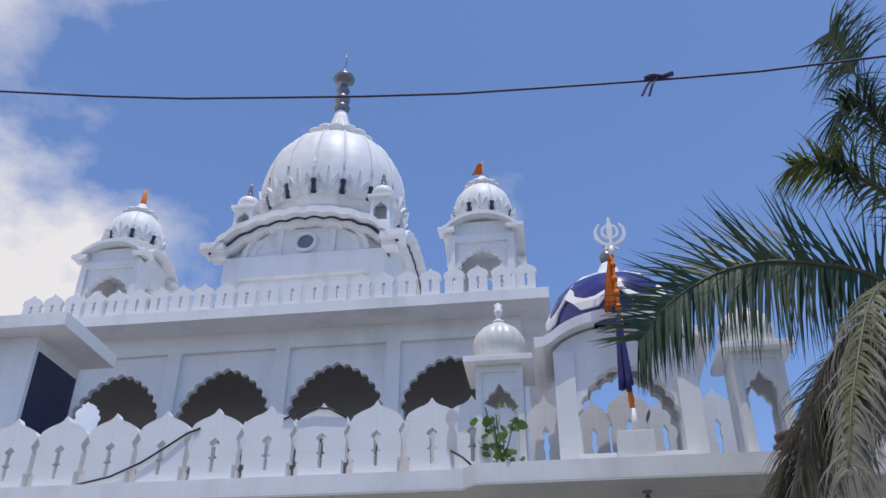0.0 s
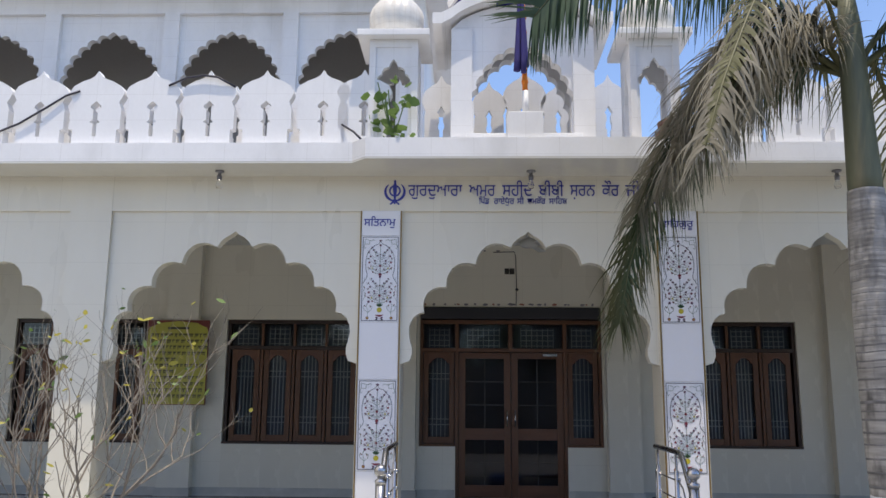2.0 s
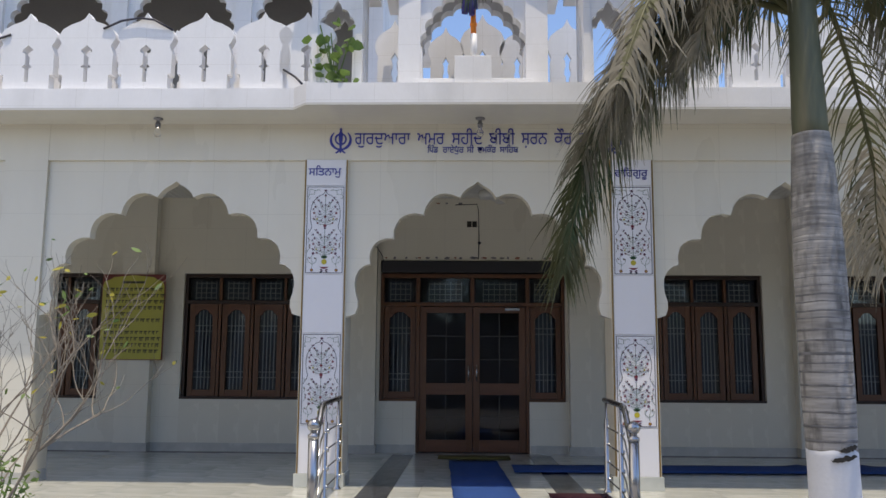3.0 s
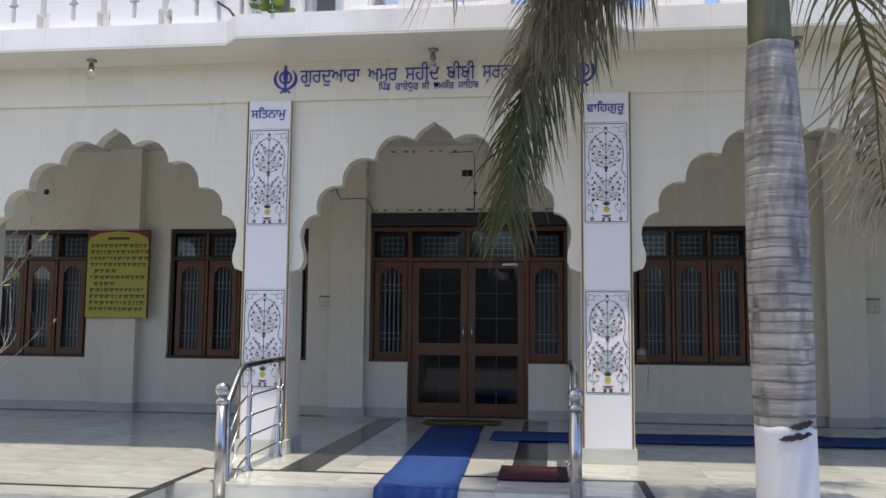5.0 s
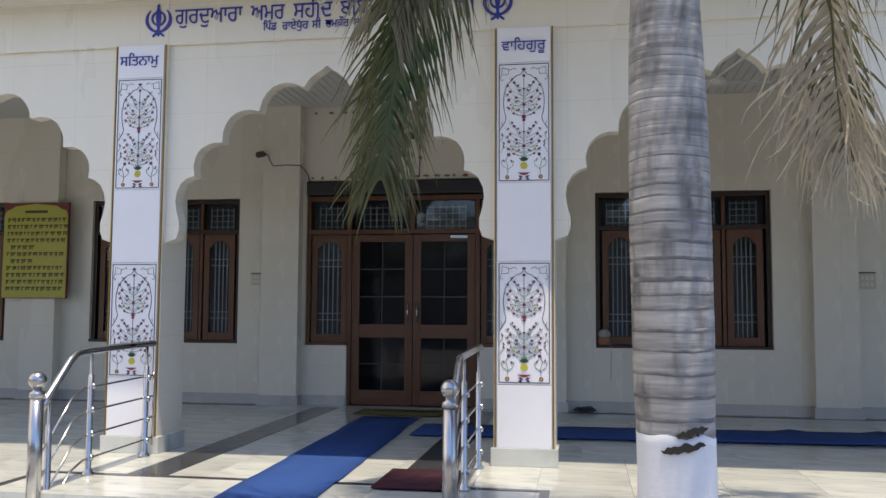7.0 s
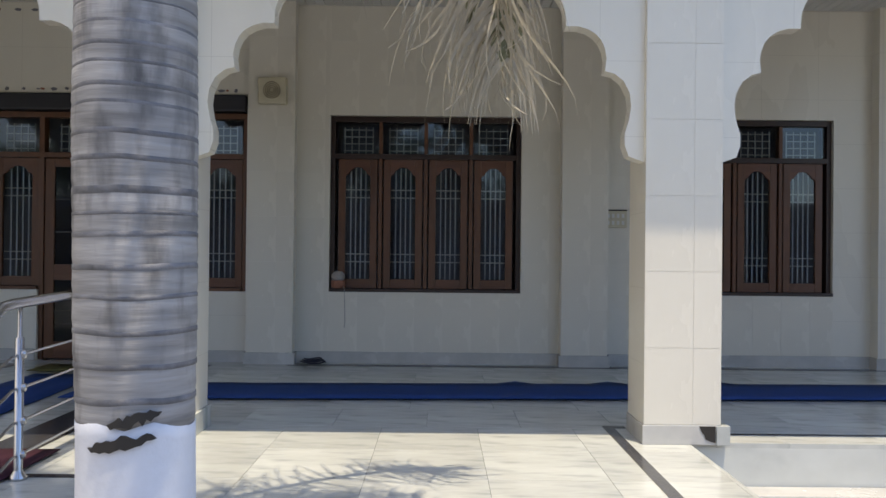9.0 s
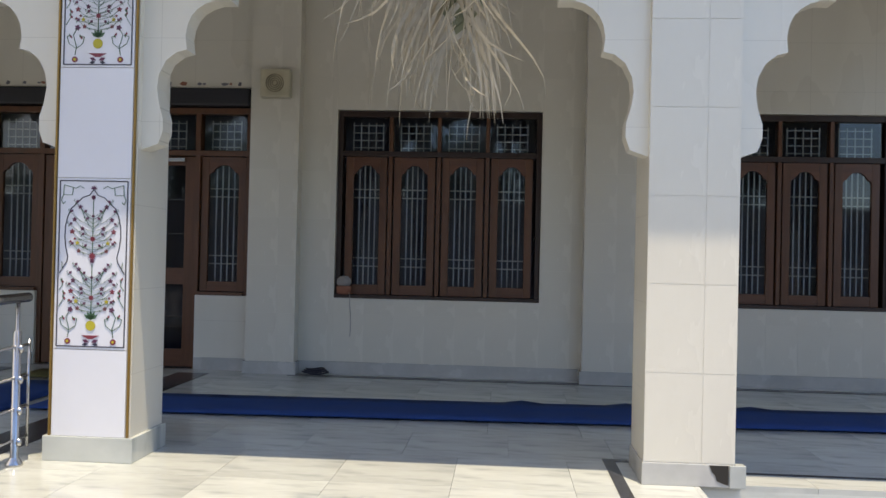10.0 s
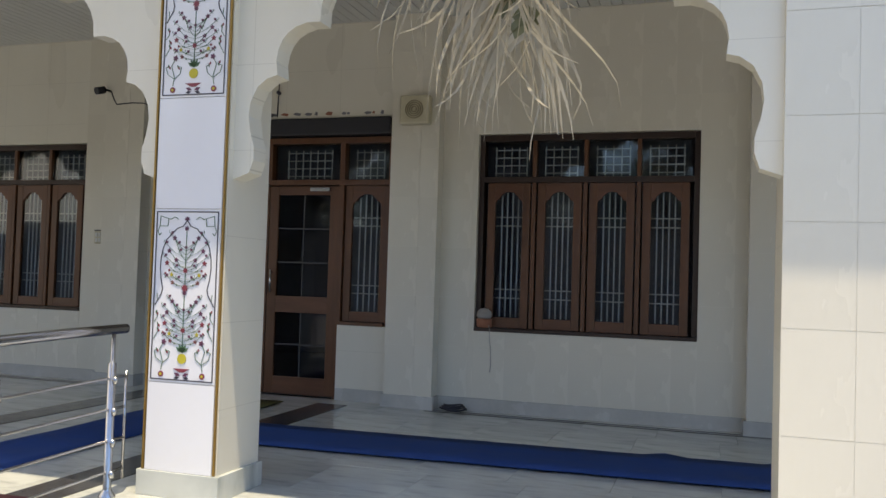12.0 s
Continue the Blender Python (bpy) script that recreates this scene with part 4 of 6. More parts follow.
# stair block beside the upper arcade
bm = B()
box(bm, -12.0, -6.78, 9.78, 10.9, 4.06, 6.399)
structure("wall_stair_block", bm, M_WHITE, "white tiled stair block on the balcony", "wall")
# flat sheet on the closed side; navy stands for the dark of an opening
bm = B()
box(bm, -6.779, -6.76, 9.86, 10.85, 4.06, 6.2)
part("navy_sheet", bm, M_NAVY, bpy.data.objects["wall_stair_block"], "flat navy sheet coloured as a dark opening")
bm = B()
box(bm, -12.0, -6.26, 9.5, 10.95, 6.40, 6.60, 0.006)
structure("stair_block_canopy", bm, M_WHITE, "white slab canopy of the stair block", "canopy")


# ---- roof pavilions and the great dome ----
def chhatri(cx, cy, flag_h, label):
    c = thing("roof_pavilion", label, "pavilion", "pavilions on the roof corners", at=(cx, cy, UT))
    hw, z1 = 0.57, 1.50
    arch = crown(0.05, 1.19, 1.26) + foil_half([(0.05, 1.19), (0.17, 1.14), (0.28, 1.05), (0.345, 0.92), (0.37, 0.76)], 0.28)[:-1] + [(0.37, 0.76), (0.365, 0.0)]
    top = [(-hw + 2 * hw * i / 12, z1 + 0.28 * max(0.0, 1 - (-1 + 2 * i / 12) ** 2) ** 0.75) for i in range(13)]
    outline = [(-hw, 0)] + top + [(hw, 0)] + list(reversed(mirrored(arch, 0)))
    for name, y0 in (("front_face", -hw), ("rear_face", hw - 0.12)):
        bm = B()
        prism(bm, outline, y0, y0 + 0.12)
        part(name, bm, M_WHITE, c)
    for sx in (-1, 1):
        bm = B()
        o2 = [(y * (hw - 0.121) / hw, z) for y, z in outline]
        prism(bm, o2, sx * (hw - 0.001), sx * (hw - 0.12), axis="x")
        part("side_face", bm, M_WHITE, c)
    bm = B()
    for y0 in (-hw - 0.046,):
        box(bm, -hw, -hw + 0.12, y0, y0 + 0.045, 0, z1 - 0.15)
        box(bm, hw - 0.12, hw, y0, y0 + 0.045, 0, z1 - 0.15)
        box(bm, -hw, hw, y0, y0 + 0.045, z1 - 0.15, z1)
    part("border", bm, M_WHITE, c)
    for q in range(4):
        bm = B()
        curved_roof(bm, 0.74 - 0.004 * (q % 2), z1 + 0.12 - 0.004 * (q % 2), z1 + 0.42 - 0.004 * (q % 2), -0.74 - 0.005 * (q % 2), -0.45, 0.07)
        bmesh.ops.rotate(bm, verts=bm.verts[:], cent=(0, 0, 0), matrix=Matrix.Rotation(math.pi / 2 * q, 3, "Z"))
        part("curved_eave", bm, M_WHITE, c)
    bm = B()
    box(bm, -0.56, 0.56, -0.56, 0.56, z1 + 0.1, z1 + 0.30, 0.03)
    part("roof", bm, M_WHITE, c)
    bm = B()
    z = z1 + 0.36
    lathe(bm, [(0.46, z - 0.06), (0.47, z + 0.10), (0.43, z + 0.12)], 32)
    part("drum", bm, M_WHITE, c)
    fine = onion_profile(0.545, z + 0.08, 0.98)
    ph = math.pi / 8
    dome = part("dome", gore_dome(B(), fine, 8, 0.035, ph, 96), M_WHITE, c)
    for i in range(8):
        a = ph + math.pi / 4 * i
        bm = B()
        tube(bm, [((r * 0.975) * math.cos(a), (r * 0.975) * math.sin(a), zz) for r, zz in fine[3:]], 0.017, 6)
        part("rib", bm, M_WHITE, dome)
    lotus(c, fine, z + 0.20, 0.32, 8, ph, 0.085, 0.17)
    z += 1.0
    bm = B()
    lathe(bm, [(0.2, z - 0.05), (0.33, z + 0.02), (0.32, z + 0.06), (0.24, z + 0.08), (0.20, z + 0.10), (0.12, z + 0.20), (0.065, z + 0.30)], 48, 0, 0, 12, 0.10)
    part("finial", bm, M_WHITE, c)
    z += 0.27
    bm = B()
    if flag_h:
        tube(bm, [(0, 0, z), (0.01, 0, z + 0.42)], 0.012, 8)
        part("mast", bm, M_ORANGE, c)
        bm = B()
        vs = [[bm.verts.new((-0.2 * u * (0.4 + 0.6 * v), 0.03 * math.sin(6 * u), z + 0.40 - 0.26 * v - 0.06 * u)) for v in (0, 0.33, 0.67, 1)] for u in (0, 0.25, 0.5, 0.75, 1)]
        for i in range(4):
            for j in range(3):
                bm.faces.new((vs[i][j], vs[i + 1][j], vs[i + 1][j + 1], vs[i][j + 1])).smooth = True
        bmesh.ops.solidify(bm, geom=bm.faces[:], thickness=0.004)
        part("flag", bm, M_ORANGE, c, "small saffron flag")
    else:
        lathe(bm, [(0.05, z), (0.055, z + 0.12), (0.045, z + 0.26), (0.015, z + 0.42)], 14)
        part("wrapped_mast", bm, M_ORANGE, c, "saffron cloth wrapped round the mast")
    return c


def lotus(parent, fine, z, h, n, phase, slit_w, slit_h):
    """Fans of carved lobes on a dome, with a navy plate for a dark slit between each two."""
    def radius(zz):
        for (r0, z0), (r1, z1) in zip(fine[:-1], fine[1:]):
            if z0 <= zz <= z1:
                return r0 + (r1 - r0) * (zz - z0) / max(1e-6, z1 - z0)
        return fine[0][0]
    R = radius(z + h * 0.4)
    half = math.pi * R / n
    for i in range(n):
        a0 = phase + 2 * math.pi * (i + 0.5) / n
        def at(u, v, off):
            zz = z + v
            rr = radius(zz) + off
            ang = a0 + u / R
            return Vector((rr * math.cos(ang), rr * math.sin(ang), zz))
        bm = B()
        plate = [(-0.62, 0.0), (-0.7, 0.3), (-0.62, 0.52), (-0.38, 0.62), (-0.2, 0.8), (0, 0.9), (0.2, 0.8), (0.38, 0.62), (0.62, 0.52), (0.7, 0.3), (0.62, 0.0)]
        top = [bm.verts.new(at(u * half, v * h, 0.03)) for u, v in plate]
        low = [bm.verts.new(at(u * half, v * h, -0.08)) for u, v in plate]
        mid = bm.verts.new(at(0, 0.3 * h, 0.035))
        for j in range(len(plate)):
            k = (j + 1) % len(plate)
            bm.faces.new((top[j], top[k], mid))
            bm.faces.new((top[k], top[j], low[j], low[k]))
        for k in range(-3, 4):
            ang = radians(k * 25)
            L = h * (1.0 - 0.10 * abs(k)) * (1.0 if k % 2 == 0 else 0.9)
            rows = []
            for m in range(7):
                q = m / 6
                w = 0.075 * h * (0.35 + 1.3 * math.sin(math.pi * min(1, 0.12 + q * 0.86)) ** 1.3)
                cu, cv = math.sin(ang) * L * q * (0.86 + 0.25 * q), math.cos(ang) * L * q + 0.02 * h
                cu = max(-0.66 * half, min(0.66 * half, cu))
                pu, pv = math.cos(ang) * w, -math.sin(ang) * w
                lift = 0.035 + h * (0.05 + 0.09 * q ** 1.5)
                rows.append([bm.verts.new(at(cu - pu, cv - pv, -0.01)), bm.verts.new(at(cu - pu * 0.6, cv - pv * 0.6, lift * 0.8)), bm.verts.new(at(cu, cv, lift * 0.45)), bm.verts.new(at(cu + pu * 0.6, cv + pv * 0.6, lift * 0.8)), bm.verts.new(at(cu + pu, cv + pv, -0.01))])
            for r0, r1 in zip(rows[:-1], rows[1:]):
                for j in range(4):
                    bm.faces.new((r0[j], r0[j + 1], r1[j + 1], r1[j]))
            bm.faces.new(rows[-1])
        bmesh.ops.recalc_face_normals(bm, faces=bm.faces[:])
        part("petal", bm, M_WHITE, parent)
    # navy plates stand for open slits; the depth's darkness is only their colour
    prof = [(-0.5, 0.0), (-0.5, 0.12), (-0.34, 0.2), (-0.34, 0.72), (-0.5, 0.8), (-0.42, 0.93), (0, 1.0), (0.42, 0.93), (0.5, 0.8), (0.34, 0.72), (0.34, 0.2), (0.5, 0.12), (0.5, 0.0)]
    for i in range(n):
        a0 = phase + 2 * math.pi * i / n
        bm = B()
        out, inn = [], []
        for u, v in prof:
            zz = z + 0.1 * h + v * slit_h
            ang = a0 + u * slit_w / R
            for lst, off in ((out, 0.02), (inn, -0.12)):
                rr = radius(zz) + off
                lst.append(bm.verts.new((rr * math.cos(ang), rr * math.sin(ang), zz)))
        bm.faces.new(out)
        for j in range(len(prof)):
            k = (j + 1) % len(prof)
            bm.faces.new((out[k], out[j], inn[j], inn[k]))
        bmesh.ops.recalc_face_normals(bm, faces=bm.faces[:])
        part("slit", bm, M_NAVY, parent, "navy plate coloured as a dark slit between the petals")


chhatri(-7.75, 13.2, False, "white roof pavilion with small dome and wrapped saffron mast")
chhatri(-0.91, 13.2, True, "white roof pavilion with small dome and saffron flag")


def great_dome():
    cx, cy = -4.52, 15.6
    t = thing("main_dome_tower", "white tower with a great ribbed dome and dark metal finial", "tower", at=(cx, cy, UT))
    hw, zc = 1.62, 2.18
    bm = B()
    box(bm, -hw, hw, -hw, hw, 0, zc)
    part("body", bm, M_WHITE, t)
    bm = B()
    for sgn in (-1, 1):
        box(bm, -hw if sgn < 0 else hw - 0.3, -hw + 0.3 if sgn < 0 else hw, -hw - 0.13, -hw - 0.001, 0, zc - 0.5)
    box(bm, -hw, hw, -hw - 0.13, -hw - 0.001, zc - 0.5, zc - 0.02)
    part("border", bm, M_WHITE, t)
    # wavy gable eaves on each face
    def wave(k):
        u = abs(k)
        base = 0.0 if u > 0.86 else (1 - (u / 0.86) ** 2) ** 0.7
        return zc + 0.20 + 0.66 * base + (0.05 * abs(math.sin(u * 5.2 * math.pi)) if u < 0.86 else 0)
    for q in range(4):
        n = 60
        top = [((-1 + 2 * i / n) * 2.03, wave(-1 + 2 * i / n)) for i in range(n + 1)]
        low = [(x, z - 0.14) for x, z in top]
        bm = B()
        prism(bm, top + list(reversed(low)), -2.05 - 0.001 * q, -hw + 0.05)
        line = [(x * 0.945, z - 0.141) for x, z in top]
        line2 = [(x * 0.945, z - 0.172) for x, z in top]
        lb = B()
        prism(lb, line + list(reversed(line2)), -1.885 - 0.001 * q, -1.861)
        bmesh.ops.translate(lb, verts=lb.verts[:], vec=(0, 0, -0.004 * (q % 2)))
        bmesh.ops.rotate(lb, verts=lb.verts[:], cent=(0, 0, 0), matrix=Matrix.Rotation(math.pi / 2 * q, 3, "Z"))
        part("painted_line", lb, M_NAVY, t, "thin navy painted line")
        rail = [(x * 0.93, z - 0.141) for x, z in top]
        rail2 = [(x * 0.93, z - 0.25) for x, z in top]
        prism(bm, rail + list(reversed(rail2)), -1.86 - 0.001 * q, -hw + 0.04)
        fill = [(x * 0.78, min(z - 0.2, zc + 0.62)) for x, z in top]
        prism(bm, [(-1.62, zc + 0.0)] + fill + [(1.62, zc + 0.0)], -hw - 0.03, -hw + 0.1)
        bmesh.ops.translate(bm, verts=bm.verts[:], vec=(0, 0, -0.004 * (q % 2)))
        bmesh.ops.rotate(bm, verts=bm.verts[:], cent=(0, 0, 0), matrix=Matrix.Rotation(math.pi / 2 * q, 3, "Z"))
        part("wavy_gable", bm, M_WHITE, t)
    bm = B()
    for r0, r1 in ((1.30, 1.20), (1.10, 1.02)):
        for i in range(24):
            a0, a1 = math.pi * i / 24, math.pi * (i + 1) / 24
            prism(bm, [(r * math.cos(a) * 1.0, zc + 0.02 + r * 0.62 * math.sin(a)) for r, a in ((r0, a0), (r0, a1), (r1, a1), (r1, a0))], -hw - 0.075, -hw - 0.031)
    for sx in (-1, 1):
        box(bm, sx * 0.54 - 0.06, sx * 0.54 + 0.06, -hw - 0.08, -hw - 0.032, zc, zc + 0.62)
    part("gable_moulding", bm, M_WHITE, t)
    bm = B()
    lathe(bm, [(0.24, 0.0), (0.24, 0.08), (0.17, 0.08), (0.17, 0.0)], 28, cap=False)
    bmesh.ops.rotate(bm, verts=bm.verts[:], cent=(0, 0, 0), matrix=Matrix.Rotation(math.pi / 2, 3, "X"))
    bmesh.ops.translate(bm, verts=bm.verts[:], vec=(0, -hw - 0.03, zc + 0.28))
    part("round_vent", bm, M_WHITE, t)
    bm = B()
    lathe(bm, [(0.17, 0.0), (0.165, 0.03)], 28)
    bmesh.ops.rotate(bm, verts=bm.verts[:], cent=(0, 0, 0), matrix=Matrix.Rotation(math.pi / 2, 3, "X"))
    bmesh.ops.translate(bm, verts=bm.verts[:], vec=(0, -hw - 0.03, zc + 0.28))
    part("vent_cavity", bm, M_GREYMETAL, t)
    # dome
    R, z0 = 1.64, zc + 1.19
    bm = B()
    lathe(bm, [(1.36, zc + 0.2), (1.36, z0 + 0.02), (1.42, z0 + 0.05), (1.42, z0 + 0.16), (1.36, z0 + 0.18)], 64)
    part("drum", bm, M_WHITE, t)
    prof = [(0.84, 0.0), (0.93, 0.10), (0.985, 0.22), (1.0, 0.34), (0.985, 0.47), (0.94, 0.59), (0.86, 0.71), (0.74, 0.82), (0.57, 0.91), (0.38, 0.97), (0.26, 1.0)]
    bm = B()
    H = 2.62
    fine = []
    for (ra, za), (rb, zb_) in zip(prof[:-1], prof[1:]):
        for s in range(3):
            fine.append((R * (ra + (rb - ra) * s / 3), z0 + 0.18 + H * (za + (zb_ - za) * s / 3)))
    fine.append((R * 0.26, z0 + 0.18 + H))
    dome = part("dome", gore_dome(bm, fine, 16, 0.022, 0.0, 192), M_WHITE, t)
    for i in range(16):
        a = 2 * math.pi * i / 16
        bm = B()
        tube(bm, [(r * 0.992 * math.cos(a), r * 0.992 * math.sin(a), z) for r, z in fine[8:]], 0.028, 6)
        part("rib", bm, M_WHITE, dome)
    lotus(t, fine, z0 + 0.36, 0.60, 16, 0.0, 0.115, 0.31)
    zt = z0 + 0.18 + H
    bm = B()
    lathe(bm, [(0.5, zt - 0.12), (0.80, zt + 0.0), (0.83, zt + 0.06), (0.62, zt + 0.10), (0.50, zt + 0.10), (0.44, zt + 0.2), (0.33, zt + 0.34), (0.25, zt + 0.6), (0.18, zt + 0.85), (0.14, zt + 1.05)], 96, 0, 0, 16, 0.09)
    part("lotus_cap", bm, M_WHITE, t)
    bm = B()
    z = zt + 1.05
    lathe(bm, [(0.13, z), (0.17, z + 0.06), (0.2, z + 0.16), (0.15, z + 0.25), (0.11, z + 0.3), (0.18, z + 0.38), (0.19, z + 0.48), (0.13, z + 0.55), (0.11, z + 0.62), (0.17, z + 0.72), (0.12, z + 0.8), (0.09, z + 0.95), (0.15, z + 1.02), (0.27, z + 1.10), (0.24, z + 1.2), (0.1, z + 1.26), (0.05, z + 1.4), (0.02, z + 1.5)], 24)
    tube(bm, [(0, 0, z + 1.45), (0.03, 0, z + 1.75), (0.0, 0, z + 2.1)], 0.012, 6)
    part("finial", bm, M_GREYMETAL, t, "dark metal pot finial")
    for sx in (-1, 1):
        for sy in (-1, 1):
            bx, by, bz = sx * 1.45, sy * 1.35, zc + 0.66
            bm = B()
            arch = mirrored(crown(0.03, 0.53, 0.58) + [(0.03, 0.53), (0.11, 0.47), (0.14, 0.36), (0.14, 0.14)], 0)
            box(bm, -0.2, 0.2, -0.2, 0.2, -0.6, 0.12)
            bmesh.ops.translate(bm, verts=bm.verts[:], vec=(bx, by, bz))
            tu = part("turret", bm, M_WHITE, t)
            bm = B()
            prism(bm, [(-0.2, 0.121), (-0.2, 0.66), (0.2, 0.66), (0.2, 0.121)] + list(reversed(arch)), -0.2, -0.15)
            bmesh.ops.translate(bm, verts=bm.verts[:], vec=(bx, by, bz))
            part("turret_front", bm, M_WHITE, tu)
            for nm, dims in (("turret_side", (-0.2, -0.15, -0.148, 0.2, 0.121, 0.66)), ("turret_side", (0.15, 0.2, -0.148, 0.2, 0.121, 0.66)),
                             ("turret_back", (-0.149, 0.149, 0.15, 0.2, 0.121, 0.66)), ("turret_cap", (-0.27, 0.27, -0.27, 0.27, 0.661, 0.72))):
                bm = B()
                box(bm, *dims)
                bmesh.ops.translate(bm, verts=bm.verts[:], vec=(bx, by, bz))
                part(nm, bm, M_WHITE, tu)
            bm = B()
            onion(bm, 0.23, bz + 0.72, 0.36, bx, by, 40, 10, 0.06)
            part("turret_dome", bm, M_WHITE, tu)
            bm = B()
            q = bz + 1.08
            lathe(bm, [(0.07, q - 0.04), (0.085, q + 0.03), (0.035, q + 0.08), (0.06, q + 0.14), (0.03, q + 0.19), (0.045, q + 0.25), (0.015, q + 0.31), (0.008, q + 0.42)], 12, bx, by)
            part("turret_finial", bm, M_GREYMETAL, tu)
    return t


great_dome()

# ---- entrance railings ----
def railing(x, side, label):
    r = thing("railing", label, "railing", "railings beside the entrance", at=(x, 0, 0))
    bm = B()
    lathe(bm, [(0.045, GROUND + 0.15), (0.045, 0.62)], 20, 0, 8.0)
    lathe(bm, [(0.06, GROUND + 0.14), (0.06, GROUND + 0.16), (0.046, GROUND + 0.18)], 20, 0, 8.0)
    lathe(bm, [(0.05, 0.60), (0.05, 0.63), (0.03, 0.64), (0.028, 0.66)], 20, 0, 8.0)
    part("newel_post", bm, M_STEEL, r)
    bm = B()
    bmesh.ops.create_uvsphere(bm, u_segments=24, v_segments=14, radius=0.058, matrix=Matrix.Translation((0, 8.0, 0.71)))
    for f in bm.faces:
        f.smooth = True
    part("ball_finial", bm, M_STEEL, r)
    bm = B()
    tube(bm, [(0, 8.03, 0.50), (0, 8.12, 0.59), (0, 8.36, 0.82), (0, 8.44, 0.865), (0, 8.54, 0.875), (0, 9.1, 0.89), (0, 9.52, 0.895)], 0.027, 14)
    part("handrail", bm, M_STEEL, r)
    for y, z0, z1 in ((8.14, -0.19, 0.56), (8.62, FLOOR, 0.86), (9.42, FLOOR, 0.87)):
        bm = B()
        lathe(bm, [(0.045, z0), (0.045, z0 + 0.012), (0.028, z0 + 0.035), (0.022, z0 + 0.05), (0.022, z1 - 0.16), (0.012, z1 - 0.155), (0.012, z1)], 16, 0, y)
        part("post", bm, M_STEEL, r)
    for k in range(4):
        bm = B()
        z = 0.10 + 0.17 * k
        tube(bm, [(0, 8.03, z - 0.42), (0, 8.40, z - 0.05), (0, 8.55, z), (0, 9.42, z + 0.02), (0, 9.54, z + 0.02)], 0.008, 8)
        for y in (8.62, 9.42):
            lathe(bm, [(0.013, z - 0.012 + 0.0), (0.018, z + 0.008), (0.013, z + 0.028)], 10, 0.022, y)
        part("bar", bm, M_STEEL, r)
    bm = B()
    tube(bm, [(0, 9.54, 0.06), (0, 9.54, 0.66)], 0.008, 8)
    part("end_bar", bm, M_STEEL, r)
    return r


railing(-0.37, -1, "polished steel railing with ball finial beside the entrance steps")
railing(2.365, 1, "polished steel railing with ball finial beside the entrance steps")


# ---- carpets ----
def draped(name, label, mat, x0, x1, path, t=0.008, category="carpet", ragged=0.0, seed=1, skew=0.0):
    rnd = random.Random(seed)
    c = thing(name, label, category)
    bm = B()
    rows = []
    for i, (y, z) in enumerate(path):
        j = ragged * (rnd.random() - 0.5) + skew * (path[-1][0] - y)
        rows.append([bm.verts.new((x0 + j + (x1 - x0) * k / 4, y + (0.004 * math.sin(5 * k)), z + 0.002 * math.sin(3 * k + i))) for k in range(5)])
    for i in range(len(rows) - 1):
        for k in range(4):
            bm.faces.new((rows[i][k], rows[i][k + 1], rows[i + 1][k + 1], rows[i + 1][k])).smooth = True
    bmesh.ops.recalc_face_normals(bm, faces=bm.faces[:])
    bmesh.ops.solidify(bm, geom=bm.faces[:], thickness=t)
    part("cloth", bm, mat, c)
    return c


FT = FLOOR + 0.014
path = [(7.35, GROUND + 0.015), (7.66, GROUND + 0.02), (7.69, -0.18), (7.72, -0.168), (7.97, -0.165), (7.985, -0.05), (8.0, FT + 0.004)] + [(8.05 + 0.28 * i, FT) for i in range(15)] + [(12.28, FT)]
draped("runner_carpet", "blue runner carpet leading up the steps to the door", M_BLUE, 0.71, 1.35, path, ragged=0.012, skew=0.032)
c = thing("cross_carpet", "long blue carpet strip laid along the porch floor", "carpet")
bm = B()
rnd = random.Random(4)
n = 60
rows = []
for i in range(n + 1):
    x = 1.52 + (11.5 - 1.52) * i / n
    b = 0.02 if i in (22, 27, 33) else 0.0
    rows.append([bm.verts.new((x, 10.95 + 0.195 * k + 0.008 * rnd.random() + 0.042 * (x - 1.5), FT + 0.001 + (b if k == 4 else 0) + 0.002 * rnd.random())) for k in range(5)])
for i in range(n):
    for k in range(4):
        bm.faces.new((rows[i][k], rows[i + 1][k], rows[i + 1][k + 1], rows[i][k + 1])).smooth = True
bmesh.ops.recalc_face_normals(bm, faces=bm.faces[:])
bmesh.ops.solidify(bm, geom=bm.faces[:], thickness=0.008)
part("cloth", bm, M_BLUE, c)
draped("door_mat", "maroon mat on the marble before the entrance", M_MAROON, 1.75, 2.32, [(8.52, FT), (8.7, FT), (8.9, FT), (9.2, FT)], category="mat")
draped("door_mat", "olive mat in front of the door", M_YELLOWMAT, 0.55, 1.55, [(12.45, FT - 0.002), (12.7, FT - 0.002), (12.95, FT - 0.002)], t=0.006, category="mat")

